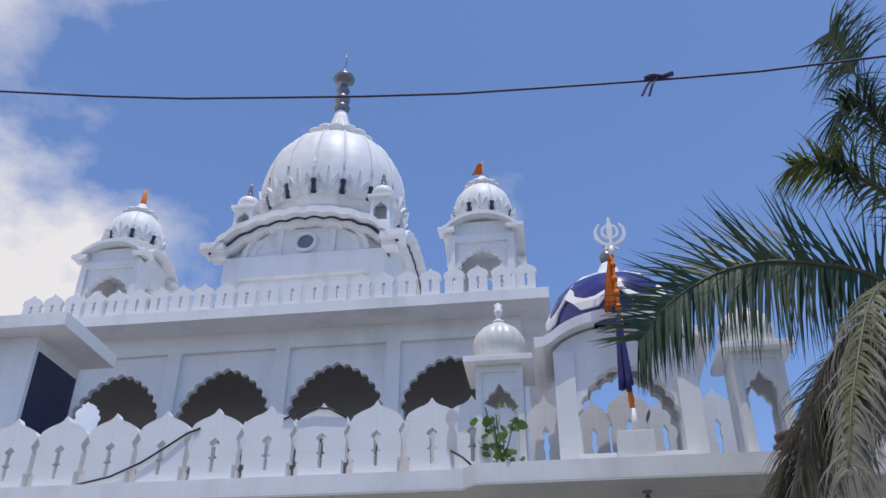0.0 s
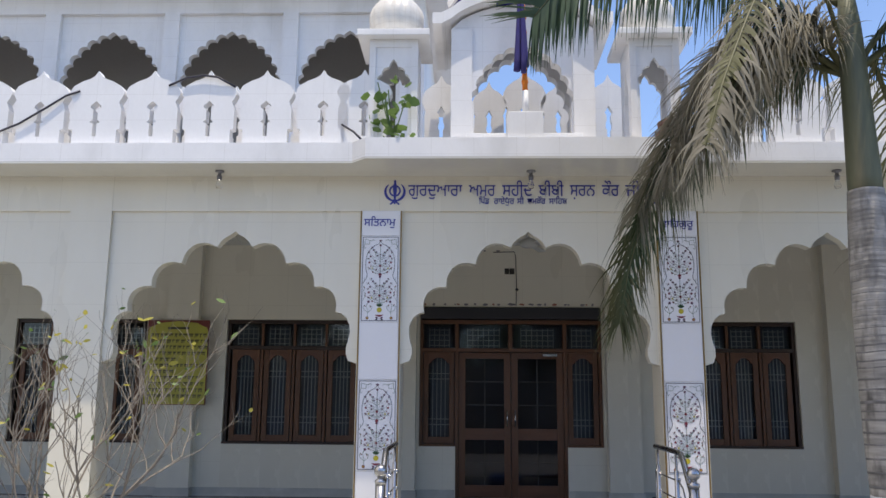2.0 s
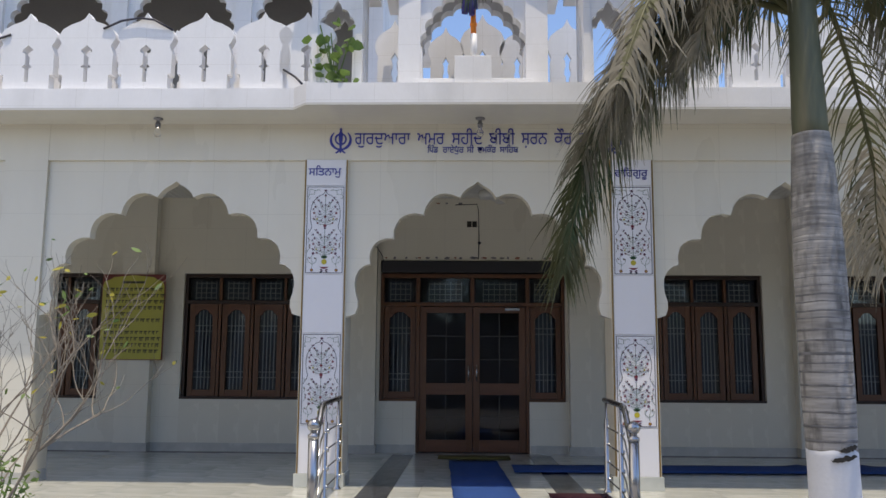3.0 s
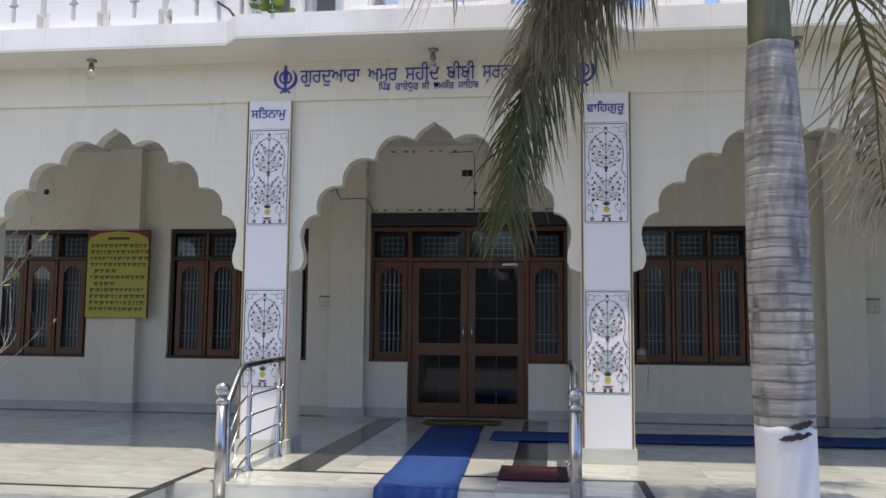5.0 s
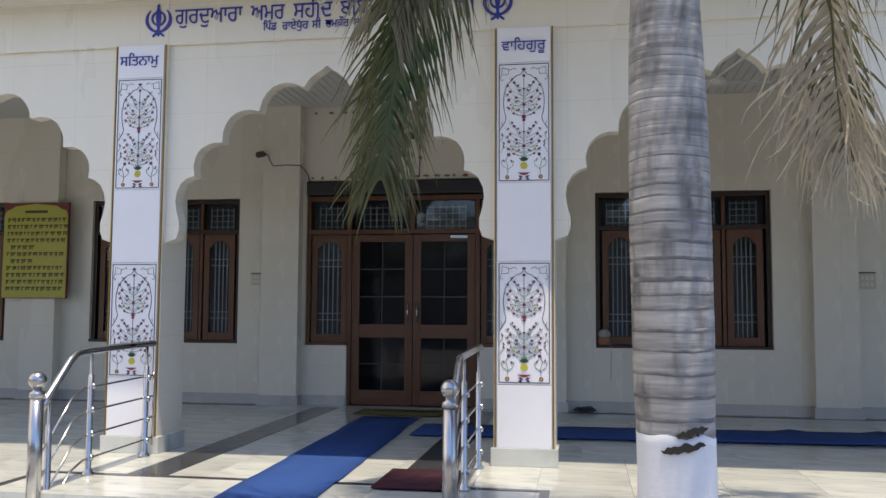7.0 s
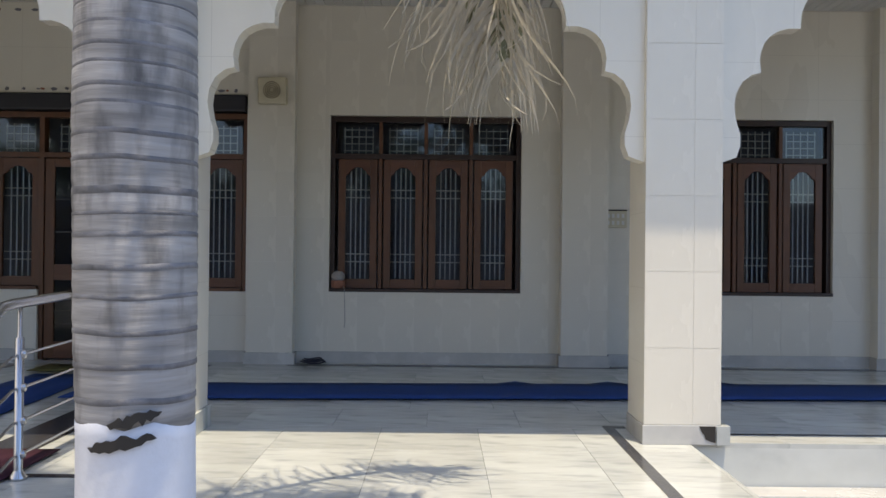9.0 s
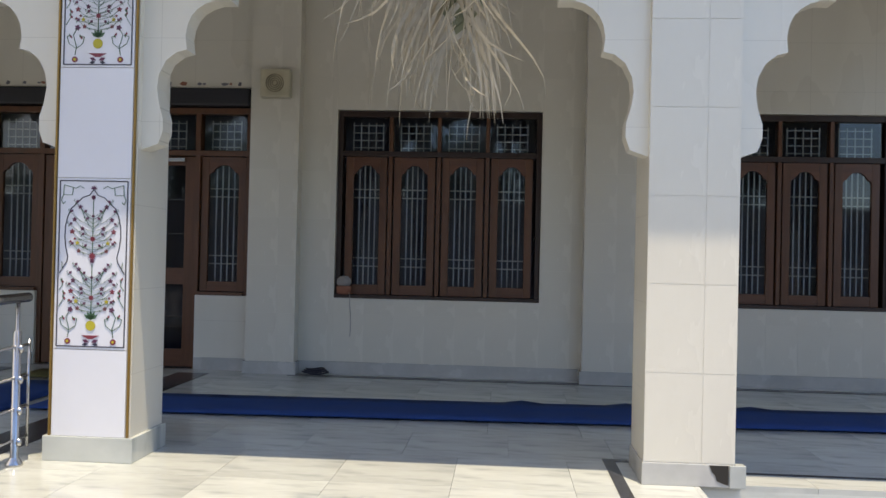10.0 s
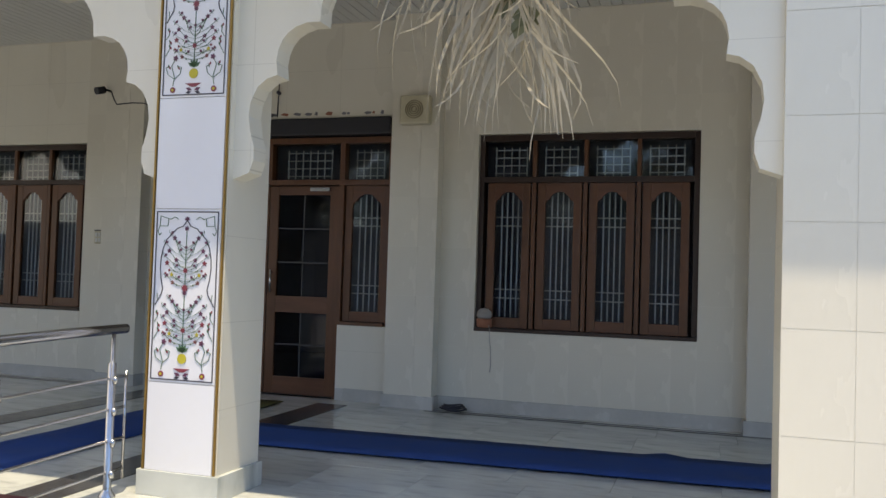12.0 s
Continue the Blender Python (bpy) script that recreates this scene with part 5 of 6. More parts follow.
# ---- lettering ----
def text(name, body, x, y, z, width, height, mat, label, parent=None, category="lettering", scale=None):
    cu = bpy.data.curves.new(name, "FONT")
    cu.body = body
    cu.extrude = 0.012
    tmp = bpy.data.objects.new(name, cu)
    scene.collection.objects.link(tmp)
    bpy.context.view_layer.update()
    me = bpy.data.meshes.new_from_object(tmp)
    bpy.data.objects.remove(tmp)
    co = [v.co for v in me.vertices]
    x0, x1 = min(c.x for c in co), max(c.x for c in co)
    y0, y1 = min(c.y for c in co), max(c.y for c in co)
    for v in me.vertices:
        v.co = Vector((x + (v.co.x - x0) / (x1 - x0) * width, y - (v.co.z + 0.012) * 0.35, z + ((v.co.y - y0) / (y1 - y0) * height if height else v.co.y * scale)))
    me.materials.clear()
    me.materials.append(mat)
    ob = new(name, me)
    if parent is not None:
        ob.parent = parent
        if label:
            ob["label"] = label
    else:
        tagged(ob, label, category)
    return ob


sign = thing("name_lettering", "blue lettering and emblems over the entrance arch", "sign")
for word, x0, x1 in (("ਗੁਰਦੁਆਰਾ", -0.287, 0.321), ("ਅਮਰ", 0.397, 0.695), ("ਸ਼ਹੀਦ", 0.772, 1.111), ("ਬੀਬੀ", 1.180, 1.460), ("ਸ਼ਰਨ", 1.530, 1.812), ("ਕੌਰ", 1.888, 2.080), ("ਜੀ", 2.149, 2.316)):
    text("headline_word", word, x0, FRONT + 0.010, 3.621, x1 - x0, None, M_LETTER, "", sign, scale=0.20)
for word, x0, x1 in (("ਿਪੰਡ", 0.509, 0.626), ("ਰਾਏਪੁਰ", 0.676, 0.907), ("ਸੀ", 0.937, 1.014), ("ਚਮਕੌਰ", 1.052, 1.256), ("ਸਾਿਹਬ", 1.295, 1.497)):
    text("subline_word", word, x0, FRONT + 0.010, 3.528, x1 - x0, None, M_LETTER, "", sign, scale=0.10)
for ex in (-0.438, 2.495):
    bm = B()
    khanda(bm, 0.152, 0.006, ex, 3.657)
    bmesh.ops.translate(bm, verts=bm.verts[:], vec=(0, FRONT + 0.004, 0))
    part("emblem", bm, M_LETTER, sign)
text("pillar_lettering", "ਸਿਤਨਾਮੁ", -0.778, FRONT - 0.004, 3.248, 0.355, 0.135, M_LETTER, "blue painted word on the pillar head")
text("pillar_lettering", "ਵਾਿਹਗੁਰੂ", 2.526, FRONT - 0.004, 3.228, 0.355, 0.135, M_LETTER, "blue painted word on the pillar head")


# ---- ornamental pillar panels ----
def disc(bm, x, z, r, y, n=8):
    prism(bm, [(x + r * math.cos(2 * math.pi * i / n), z + r * math.sin(2 * math.pi * i / n)) for i in range(n)], y, y + 0.003)


def stroke(bm, pts, w, y):
    for (x0, z0), (x1, z1) in zip(pts[:-1], pts[1:]):
        dx, dz = x1 - x0, z1 - z0
        L = math.hypot(dx, dz)
        if L < 1e-6:
            continue
        nx, nz = -dz / L * w / 2, dx / L * w / 2
        prism(bm, [(x0 + nx, z0 + nz), (x1 + nx, z1 + nz), (x1 - nx, z1 - nz), (x0 - nx, z0 - nz)], y, y + 0.0025)


def petal(bm, x, z, r, a, y, w=0.4):
    c, s = math.cos(a), math.sin(a)
    q = [(0, 0), (0.5, w / 2), (1, 0), (0.5, -w / 2)]
    prism(bm, [(x + r * (u * c - v * s), z + r * (u * s + v * c)) for u, v in q], y, y + 0.003)


def ornament(panel, cx, z0, z1):
    """Tree of flowers over a vase, in a cusped frame."""
    H, W, y = z1 - z0, 0.40, FRONT - 0.0075
    def P(u, v):
        return (cx + u * W, z0 + v * H)
    dark, green, red, purple, gold = B(), B(), B(), B(), B()
    stroke(dark, [P(-0.49, 0.005), P(-0.49, 0.995), P(0.49, 0.995), P(0.49, 0.005), P(-0.49, 0.005)], 0.006, y)
    fr = [(0.0, 0.945), (0.06, 0.91), (0.16, 0.895), (0.24, 0.86), (0.32, 0.83), (0.37, 0.78), (0.40, 0.72), (0.405, 0.66), (0.39, 0.60), (0.355, 0.54), (0.37, 0.51), (0.42, 0.475), (0.47, 0.44)]
    for s in (1, -1):
        stroke(dark, [P(s * u, v) for u, v in fr], 0.0045, y)
        c0 = [(s * 0.14, 0.95), (s * 0.2, 0.965), (s * 0.26, 0.95), (s * 0.30, 0.955), (s * 0.43, 0.97), (s * 0.44, 0.91), (s * 0.31, 0.91), (s * 0.30, 0.955)]
        stroke(green, [P(u, v) for u, v in c0], 0.003, y)
        stroke(green, [P(s * 0.44, 0.91), P(s * 0.47, 0.88), P(s * 0.44, 0.855), P(s * 0.41, 0.87)], 0.003, y)
    for j in range(5):
        petal(purple, *P(0, 0.945), 0.022, math.pi / 2 + (j - 2) * 0.6, y)
    for base, top in ((0.20, 0.52), (0.54, 0.90)):
        h = top - base
        stroke(green, [P(0, base), P(0, top - 0.02)], 0.0035, y)
        for s in (1, -1):
            for bx, bv, tx, tv, col, rr in ((0, 0.05, 0.20, 0.10, red, 0.011), (0, 0.12, 0.22, 0.23, gold, 0.011), (0, 0.22, 0.30, 0.42, red, 0.0135), (0, 0.35, 0.15, 0.47, purple, 0.012),
                                          (0, 0.42, 0.27, 0.62, purple, 0.0125), (0, 0.55, 0.19, 0.83, purple, 0.0125), (0, 0.02, 0.32, 0.25, red, 0.007), (0, 0.3, 0.26, 0.30, red, 0.007)):
                p0, p1 = (s * bx, base + bv * h), (s * tx, base + tv * h)
                mid = (s * (bx + tx) * 0.62, base + (bv * 0.55 + tv * 0.45) * h - 0.008)
                stroke(green, [P(*p0), P(*mid), P(*p1)], 0.0013, y)
                x, z = P(*p1)
                for k in range(5):
                    petal(col, x, z, rr * 1.2, 2 * math.pi * k / 5 + 0.3, y, 0.6)
                x, z = P(*mid)
                petal(green, x, z, 0.009, math.pi / 2 - s * 0.4, y - 0.0005)
                petal(green, x, z, 0.007, math.pi / 2 - s * 1.7, y - 0.0005)
        for s in (1, -1):
            for bv, tx, tv in ((0.08, 0.12, 0.17), (0.16, 0.31, 0.20), (0.28, 0.16, 0.36), (0.33, 0.34, 0.53), (0.46, 0.10, 0.62), (0.50, 0.33, 0.74), (0.62, 0.13, 0.74), (0.66, 0.25, 0.90)):
                p1 = (s * tx, base + tv * h)
                mid = (s * tx * 0.55, base + (bv * 0.6 + tv * 0.4) * h)
                stroke(green, [P(0, base + bv * h), P(*mid), P(*p1), P(s * (tx + 0.035), base + (tv + 0.03) * h), P(s * (tx + 0.02), base + (tv + 0.06) * h)], 0.0013, y)
                x, z = P(*p1)
                petal(purple, x, z, 0.021, math.pi / 2 + s * 0.8, y - 0.0004, 0.8)
                petal(green, x, z, 0.011, -math.pi / 2 + s * 0.7, y - 0.0004, 0.4)
                x, z = P(*mid)
                petal(green, x, z, 0.010, math.pi / 2 - s * 0.9, y - 0.0004, 0.4)
        for v, rr in ((0.30, 0.017), (0.99, 0.015), (0.68, 0.010)):
            x, z = P(0, base + v * h)
            for k in range(8):
                petal(red if v < 0.5 else purple, x, z, rr, 2 * math.pi * k / 8, y - 0.0006, 0.55)
    x, z = P(0, 0.545)
    for k in range(9):
        petal(red, x, z, 0.023, 2 * math.pi * k / 9, y - 0.0008, 0.4)
    # vase and foot
    x, z = P(0, 0.13)
    disc(gold, x, z, 0.028, y - 0.0006, 16)
    for k in range(5):
        petal(green, *P(0, 0.165), 0.05, math.pi / 2 + (k - 2) * 0.45, y)
    prism(red, [P(-0.13, 0.072), P(0.13, 0.072), P(0.03, 0.05), P(-0.03, 0.05)], y, y + 0.003)
    for s in (1, -1):
        petal(purple, *P(s * 0.02, 0.03), 0.04, math.pi / 2 - s * 1.2, y, 0.5)
        petal(dark, *P(s * 0.03, 0.022), 0.035, -s * 0.2 + (0 if s > 0 else math.pi), y, 0.5)
        x, z = P(s * 0.33, 0.035)
        disc(red, x, z, 0.017, y, 10)
        disc(gold, x, z, 0.008, y - 0.001, 8)
        stroke(green, [P(s * 0.33, 0.06), P(s * 0.31, 0.11), P(s * 0.36, 0.18), P(s * 0.30, 0.225)], 0.0028, y)
        stroke(green, [P(s * 0.31, 0.1), P(s * 0.42, 0.13), P(s * 0.45, 0.17), P(s * 0.40, 0.18)], 0.0028, y)
        stroke(green, [P(s * 0.31, 0.1), P(s * 0.22, 0.13), P(s * 0.2, 0.17), P(s * 0.25, 0.175)], 0.0028, y)
        x, z = P(s * 0.30, 0.225)
        for k in range(5):
            petal(purple, x, z, 0.018, 2 * math.pi * k / 5, y, 0.7)
        for u, v in ((0.40, 0.18), (0.25, 0.175), (0.4, 0.30), (0.43, 0.40), (0.40, 0.33)):
            x, z = P(s * u, v)
            petal(red, x, z, 0.02, 1.2 * s, y, 0.6)
            petal(green, x, z - 0.012, 0.022, 1.9, y, 0.4)
        stroke(green, [P(s * 0.47, 0.24), P(s * 0.40, 0.29), P(s * 0.41, 0.33)], 0.0025, y)
        stroke(green, [P(s * 0.47, 0.34), P(s * 0.42, 0.37), P(s * 0.43, 0.41)], 0.0025, y)
        stroke(green, [P(s * 0.47, 0.44), P(s * 0.43, 0.47), P(s * 0.44, 0.51)], 0.0025, y)
    for nm, b, m in (("inlay_dark", dark, M_DARKINK), ("inlay_green", green, M_GREENINK), ("inlay_red", red, M_RED), ("inlay_purple", purple, M_PURPLE), ("inlay_gold", gold, M_YELLOWINK)):
        part(nm, b, m, panel)


for px in (-0.585, 2.705):
    w = pillars[px]
    for z0, z1, deco in ((0.122, 0.606, False), (0.61, 1.568, True), (1.572, 2.19, False), (2.194, 3.158, True), (3.162, 3.445, False)):
        bm = B()
        box(bm, px - 0.212, px + 0.212, FRONT - 0.004, FRONT + 0.007, z0, z1)
        t = part("panel", bm, M_PANEL, w, "white glazed panel with painted flowers" if deco else "plain white glazed panel")
        if deco:
            ornament(t, px, z0 + 0.01, z1 - 0.01)
    for s in (-1, 1):
        bm = B()
        x = px + s * 0.226
        box(bm, x - 0.006, x + 0.006, FRONT - 0.008, FRONT + 0.007, 0.122, 3.445, 0.003)
        part("gold_trim", bm, M_BRASS, w, "gold edge trim")


# ---- porch fittings ----
def notice_board():
    b = thing("notice_board", "yellow notice board with maroon corners hung on the porch wall", "board", at=(-4.06, BACK - 0.19, 1.31))
    bm = B()
    box(bm, -0.475, 0.475, -0.012, 0.025, 0, 1.28, 0.004)
    part("board", bm, M_BOARDRED, b)
    bm = B()
    arch = [(-0.465, 1.10), (-0.44, 1.17), (-0.36, 1.20), (-0.3, 1.235), (-0.15, 1.25), (0, 1.265)]
    arch = arch + [(-x, z) for x, z in reversed(arch[:-1])]
    prism(bm, [(-0.465, 0.01)] + arch + [(0.465, 0.01)], -0.018, -0.0125)
    part("face", bm, M_BOARD, b, "yellow painted face")
    rnd = random.Random(8)
    bm = B()
    z = 1.06
    box(bm, -0.16, 0.17, -0.021, -0.0185, 1.14, 1.175)
    part("heading", bm, M_BOARDTXT, b, "dark heading bar")
    for row in range(11):
        bm = B()
        x = -0.41 + (0.06 if row in (4, 6) else 0)
        end = 0.42 if row not in (4, 6) else -0.2 + 0.25 * rnd.random()
        while x < end:
            w = 0.03 + 0.05 * rnd.random()
            prism(bm, [(x, z), (x + w, z), (x + w, z + 0.015), (x, z + 0.015)], -0.021, -0.0185)
            for g in range(int(w / 0.02)):
                gx = x + 0.004 + g * 0.02
                hh = 0.024 + 0.02 * rnd.random()
                prism(bm, [(gx, z - hh), (gx + 0.011, z - hh), (gx + 0.011, z), (gx, z)], -0.021, -0.0186)
            x += w + 0.018
        z -= 0.092
        part("text_line", bm, M_BOARDTXT, b, "line of small dark lettering")
    return b


notice_board()


def wall_fan(x, y, z):
    f = thing("exhaust_speaker", "cream square wall speaker with round grille on the pilaster", "speaker", at=(x, y, z))
    bm = B()
    box(bm, -0.15, 0.15, -0.11, 0, -0.14, 0.14, 0.02)
    part("case", bm, M_PLASTIC, f)
    bm = B()
    for r in (0.03, 0.05, 0.07, 0.09):
        for i in range(24):
            a0, a1 = 2 * math.pi * i / 24, 2 * math.pi * (i + 1) / 24
            prism(bm, [(k * math.cos(a), k * math.sin(a)) for k, a in ((r, a0), (r, a1), (r - 0.008, a1), (r - 0.008, a0))], -0.122, -0.111)
    part("grille", bm, plain("brown_grille", (0.3, 0.26, 0.18), 0.6), f)
    return f


wall_fan(2.73, BACK - 0.161, 2.84)


def bulb(x, y):
    b = thing("bulb_holder", "bare bulb in a dark holder under the balcony", "lamp", "bulbs under the balcony", at=(x, y, SOFFIT))
    bm = B()
    lathe(bm, [(0.05, -0.001), (0.05, -0.015), (0.02, -0.02), (0.02, -0.05), (0.028, -0.055), (0.028, -0.10), (0.02, -0.105)][::-1], 16)
    part("holder", bm, M_GREYMETAL, b)
    bm = B()
    lathe(bm, [(0.005, -0.205), (0.025, -0.20), (0.038, -0.175), (0.036, -0.15), (0.02, -0.12), (0.014, -0.104)], 16)
    part("bulb", bm, M_BULB, b)
    return b


for bx in (-5.75, -2.38, 1.08, 4.4):
    bulb(bx, 9.35)


def switch_plate(x, y, z, w=0.24, h=0.18):
    s = thing("switch_board", "small cream switch board on the porch wall", "switch", at=(x, y, z))
    bm = B()
    box(bm, -w / 2, w / 2, -0.03, 0, -h / 2, h / 2, 0.006)
    part("plate", bm, M_PLASTIC, s)
    for i in range(4):
        for j in range(2):
            sx, sz = -w * 0.34 + i * w * 0.22, -h * 0.22 + j * h * 0.42
            bm = B()
            box(bm, sx - 0.014, sx + 0.014, -0.036, -0.0305, sz - 0.022, sz + 0.022, 0.002)
            part("switch", bm, M_CEIL, s)
    bm = B()
    box(bm, -w / 2, w / 2, -0.034, -0.001, h / 2, h / 2 + 0.012, 0.003)
    part("top_edge", bm, M_DARK, s, "dark upper edge")


switch_plate(6.37, BACK - 0.001, 1.545)
switch_plate(-1.0, BACK - 0.001, 1.57, 0.18, 0.14)


def camera_spot(x, z):
    s = thing("security_camera", "small dark security camera with cable on the pilaster", "camera", at=(x, BACK - 0.161, z))
    bm = B()
    tube(bm, [(0, 0, 0), (0, -0.06, 0.0), (-0.03, -0.12, -0.02)], 0.012, 8)
    tube(bm, [(-0.02, -0.07, 0.0), (-0.05, -0.16, -0.03)], 0.04, 14)
    part("body", bm, M_DARK, s)
    bm = B()
    tube(bm, [(0.02, -0.006, 0), (0.06, -0.006, -0.09), (0.1, -0.006, -0.15), (0.3, -0.006, -0.14), (0.455, -0.006, -0.15), (0.46, 0.152, -0.17), (0.52, 0.152, -0.26), (0.55, 0.152, -0.4)], 0.006, 6)
    part("cable", bm, M_CABLE, s)


camera_spot(-0.86, 3.17)
sv = thing("sill_pot", "small clay pot wrapped in cloth on the window sill", "pot", at=(3.41, BACK + 0.005, WIN_Z0 + 0.036))
bm = B()
lathe(bm, [(0.05, 0), (0.072, 0.01), (0.075, 0.08), (0.07, 0.085)], 16)
part("pot", bm, M_TERRA, sv)
bm = B()
lathe(bm, [(0.06, 0.086), (0.075, 0.11), (0.07, 0.15), (0.04, 0.18), (0.01, 0.185)], 12)
part("cover", bm, plain("grey_cloth", (0.35, 0.32, 0.3), 0.9), sv)
bm = B()
tube(bm, [(0.06, -0.06, 0.02), (0.075, -0.085, 0.0), (0.08, -0.088, -0.12), (0.075, -0.02, -0.2), (0.078, -0.014, -0.36), (0.07, -0.014, -0.42)], 0.004, 5)
part("string", bm, bpy.data.materials["grey_cloth"], sv, "pale string hanging down")
sl = thing("cable_coil", "dark coil of cable lying by the skirting", "cable", at=(3.17, BACK - 0.14, FLOOR + 0.012))
bm = B()
for k in range(3):
    tube(bm, [((0.13 - 0.02 * k) * math.cos(a * 0.45), 0.07 * math.sin(a * 0.45), 0.012 + 0.016 * k + 0.008 * math.sin(a)) for a in range(15)], 0.008, 6)
part("coil", bm, M_CABLE, sl)

# balcony cable, bundle on the kiosk sill, overhead wire
cb = thing("balcony_cable", "dark cable lying slack over the parapet stones", "cable")
for way in ([(-5.35, 9.13, 4.10), (-4.95, 9.13, 4.18), (-4.6, 9.13, 4.33), (-4.3, 9.13, 4.52), (-4.1, 9.14, 4.66), (-3.95, 9.15, 4.72)],
            [(-2.95, 9.15, 4.78), (-2.75, 9.13, 4.86), (-2.55, 9.13, 4.89), (-2.4, 9.13, 4.87), (-2.2, 9.15, 4.76)],
            [(-1.0, 9.15, 4.32), (-0.86, 9.1, 4.22), (-0.76, 9.0, 4.10)]):
    bm = B()
    tube(bm, way, 0.012, 6)
    part("strand", bm, M_CABLE, cb)
bd = thing("bundle", "brown clay pot and cloth bundle on the balcony edge", "bundle", at=(2.53, 8.99, 4.082))
bm = B()
lathe(bm, [(0.09, 0), (0.15, 0.03), (0.16, 0.08), (0.1, 0.11), (0.12, 0.13), (0.13, 0.19), (0.06, 0.23), (0.03, 0.24)], 18)
part("pot", bm, M_BROWN, bd)
ow = thing("overhead_wire", "dark wire strung overhead with a knotted loose end", "wire")
bm = B()
tube(bm, [(x, 6.0, 6.60 + 0.0135 * (x - 1.8) ** 2 + 0.008 * math.sin(x * 2.3)) for x in (-14 + 0.9 * i for i in range(32))], 0.011, 6)
part("strand", bm, M_WIRE, ow)
bm = B()
tube(bm, [(1.05, 5.99, 6.62), (1.12, 5.98, 6.65), (1.2, 5.99, 6.63), (1.3, 6.0, 6.67)], 0.025, 6)
tube(bm, [(1.12, 5.99, 6.62), (1.06, 5.98, 6.54), (1.0, 5.98, 6.42)], 0.012, 5)
tube(bm, [(1.14, 5.99, 6.62), (1.1, 5.97, 6.52), (1.06, 5.98, 6.41)], 0.012, 5)
part("knot", bm, M_WIRE, ow).location = (0.14, 0, 0)


# ---- plants ----
def frond(palm, pts, n_leaf, length, droop, mat, seed, thin=1.0, start=0.12, fan=0.0, wide=1.0, lean=(0, 0, 0), tips=None, curl=0.10):
    """A rachis along pts with rows of narrow leaflets on both sides."""
    rnd = random.Random(seed)
    P = [Vector(p) for p in pts]
    # smooth the way
    def at(u):
        f = u * (len(P) - 1)
        i = min(int(f), len(P) - 2)
        t = f - i
        p0, p1, p2, p3 = P[max(i - 1, 0)], P[i], P[i + 1], P[min(i + 2, len(P) - 1)]
        return 0.5 * ((2 * p1) + (-p0 + p2) * t + (2 * p0 - 5 * p1 + 4 * p2 - p3) * t * t + (-p0 + 3 * p1 - 3 * p2 + p3) * t ** 3)
    bm = B()
    tube(bm, [at(i / 24) for i in range(25)], 0.03 * thin, 7, 0.005)
    fr = part("frond", bm, M_MIXFROND, palm)
    verts, faces, dry = [], [], []
    for i in range(n_leaf):
        u = start + (1 - start) * (i + rnd.random()) / n_leaf
        p = at(u)
        d = (at(min(1, u + 0.01)) - at(max(0, u - 0.01))).normalized()
        side = d.cross(Vector((0, 0, 1)))
        if side.length < 0.2:
            side = Vector((d.y, -d.x, 0)) + Vector((0.3, 0.2, 0))
        side.normalize()
        upv = side.cross(d)
        for s in (1, -1):
            L = length * (0.55 + 0.6 * math.sin(math.pi * min(1, 0.15 + u * 0.8))) * rnd.uniform(0.75, 1.1)
            dirv = (side * s * rnd.uniform(0.6, 1.0) * (1 - 0.6 * fan) + d * rnd.uniform(0.35, 0.75) + upv * (rnd.uniform(-0.15, 0.45) + fan * s * 0.9)).normalized()
            if fan and s > 0:
                if rnd.random() < 0.35:
                    continue
                L *= 0.85
                dirv = (side * rnd.uniform(-0.5, 0.5) + d * rnd.uniform(0.45, 0.9) + upv * 1.0).normalized()
            elif fan:
                dirv = (side * rnd.uniform(-0.4, 0.4) + d * rnd.uniform(0.15, 0.45) + Vector((0, 0, -1))).normalized()
            w = rnd.uniform(0.009, 0.016) * wide
            dirv = (dirv + Vector(lean)).normalized()
            wv = (d - dirv * d.dot(dirv)).normalized()
            base = len(verts)
            K = 6 if curl < 0.2 else 10
            sway = Vector((rnd.uniform(-1, 1), rnd.uniform(-1, 1), 0)) * curl
            ph = rnd.uniform(0, 6.28)
            q, cur = Vector(p), Vector(dirv)
            dr = droop * rnd.uniform(0.6, 1.5) * (0.22 if fan and s > 0 else 1.0)
            for k in range(K + 1):
                ww = w * (1 - (k / K) ** 1.6) + 0.001
                tw = wv * ww
                verts.append(q + tw)
                verts.append(q - tw)
                cur = (cur + Vector((0, 0, -dr / K)) + sway * math.sin(ph + 4.5 * k / K) * (k / K)).normalized()
                q = q + cur * (L / K)
            for k in range(K):
                a = base + 2 * k
                faces.append((a, a + 1, a + 3, a + 2))
                dry.append(1 if u + 0.10 * k + rnd.uniform(-0.08, 0.08) > 0.95 else 0)
    me = bpy.data.meshes.new("leaflets")
    me.from_pydata(verts, [], faces)
    me.materials.append(mat)
    if tips:
        me.materials.append(tips)
        me.polygons.foreach_set("material_index", dry)
    lf = new("leaf_fringe", me)
    lf.parent = fr
    lf["kind"] = "stuff"
    return fr


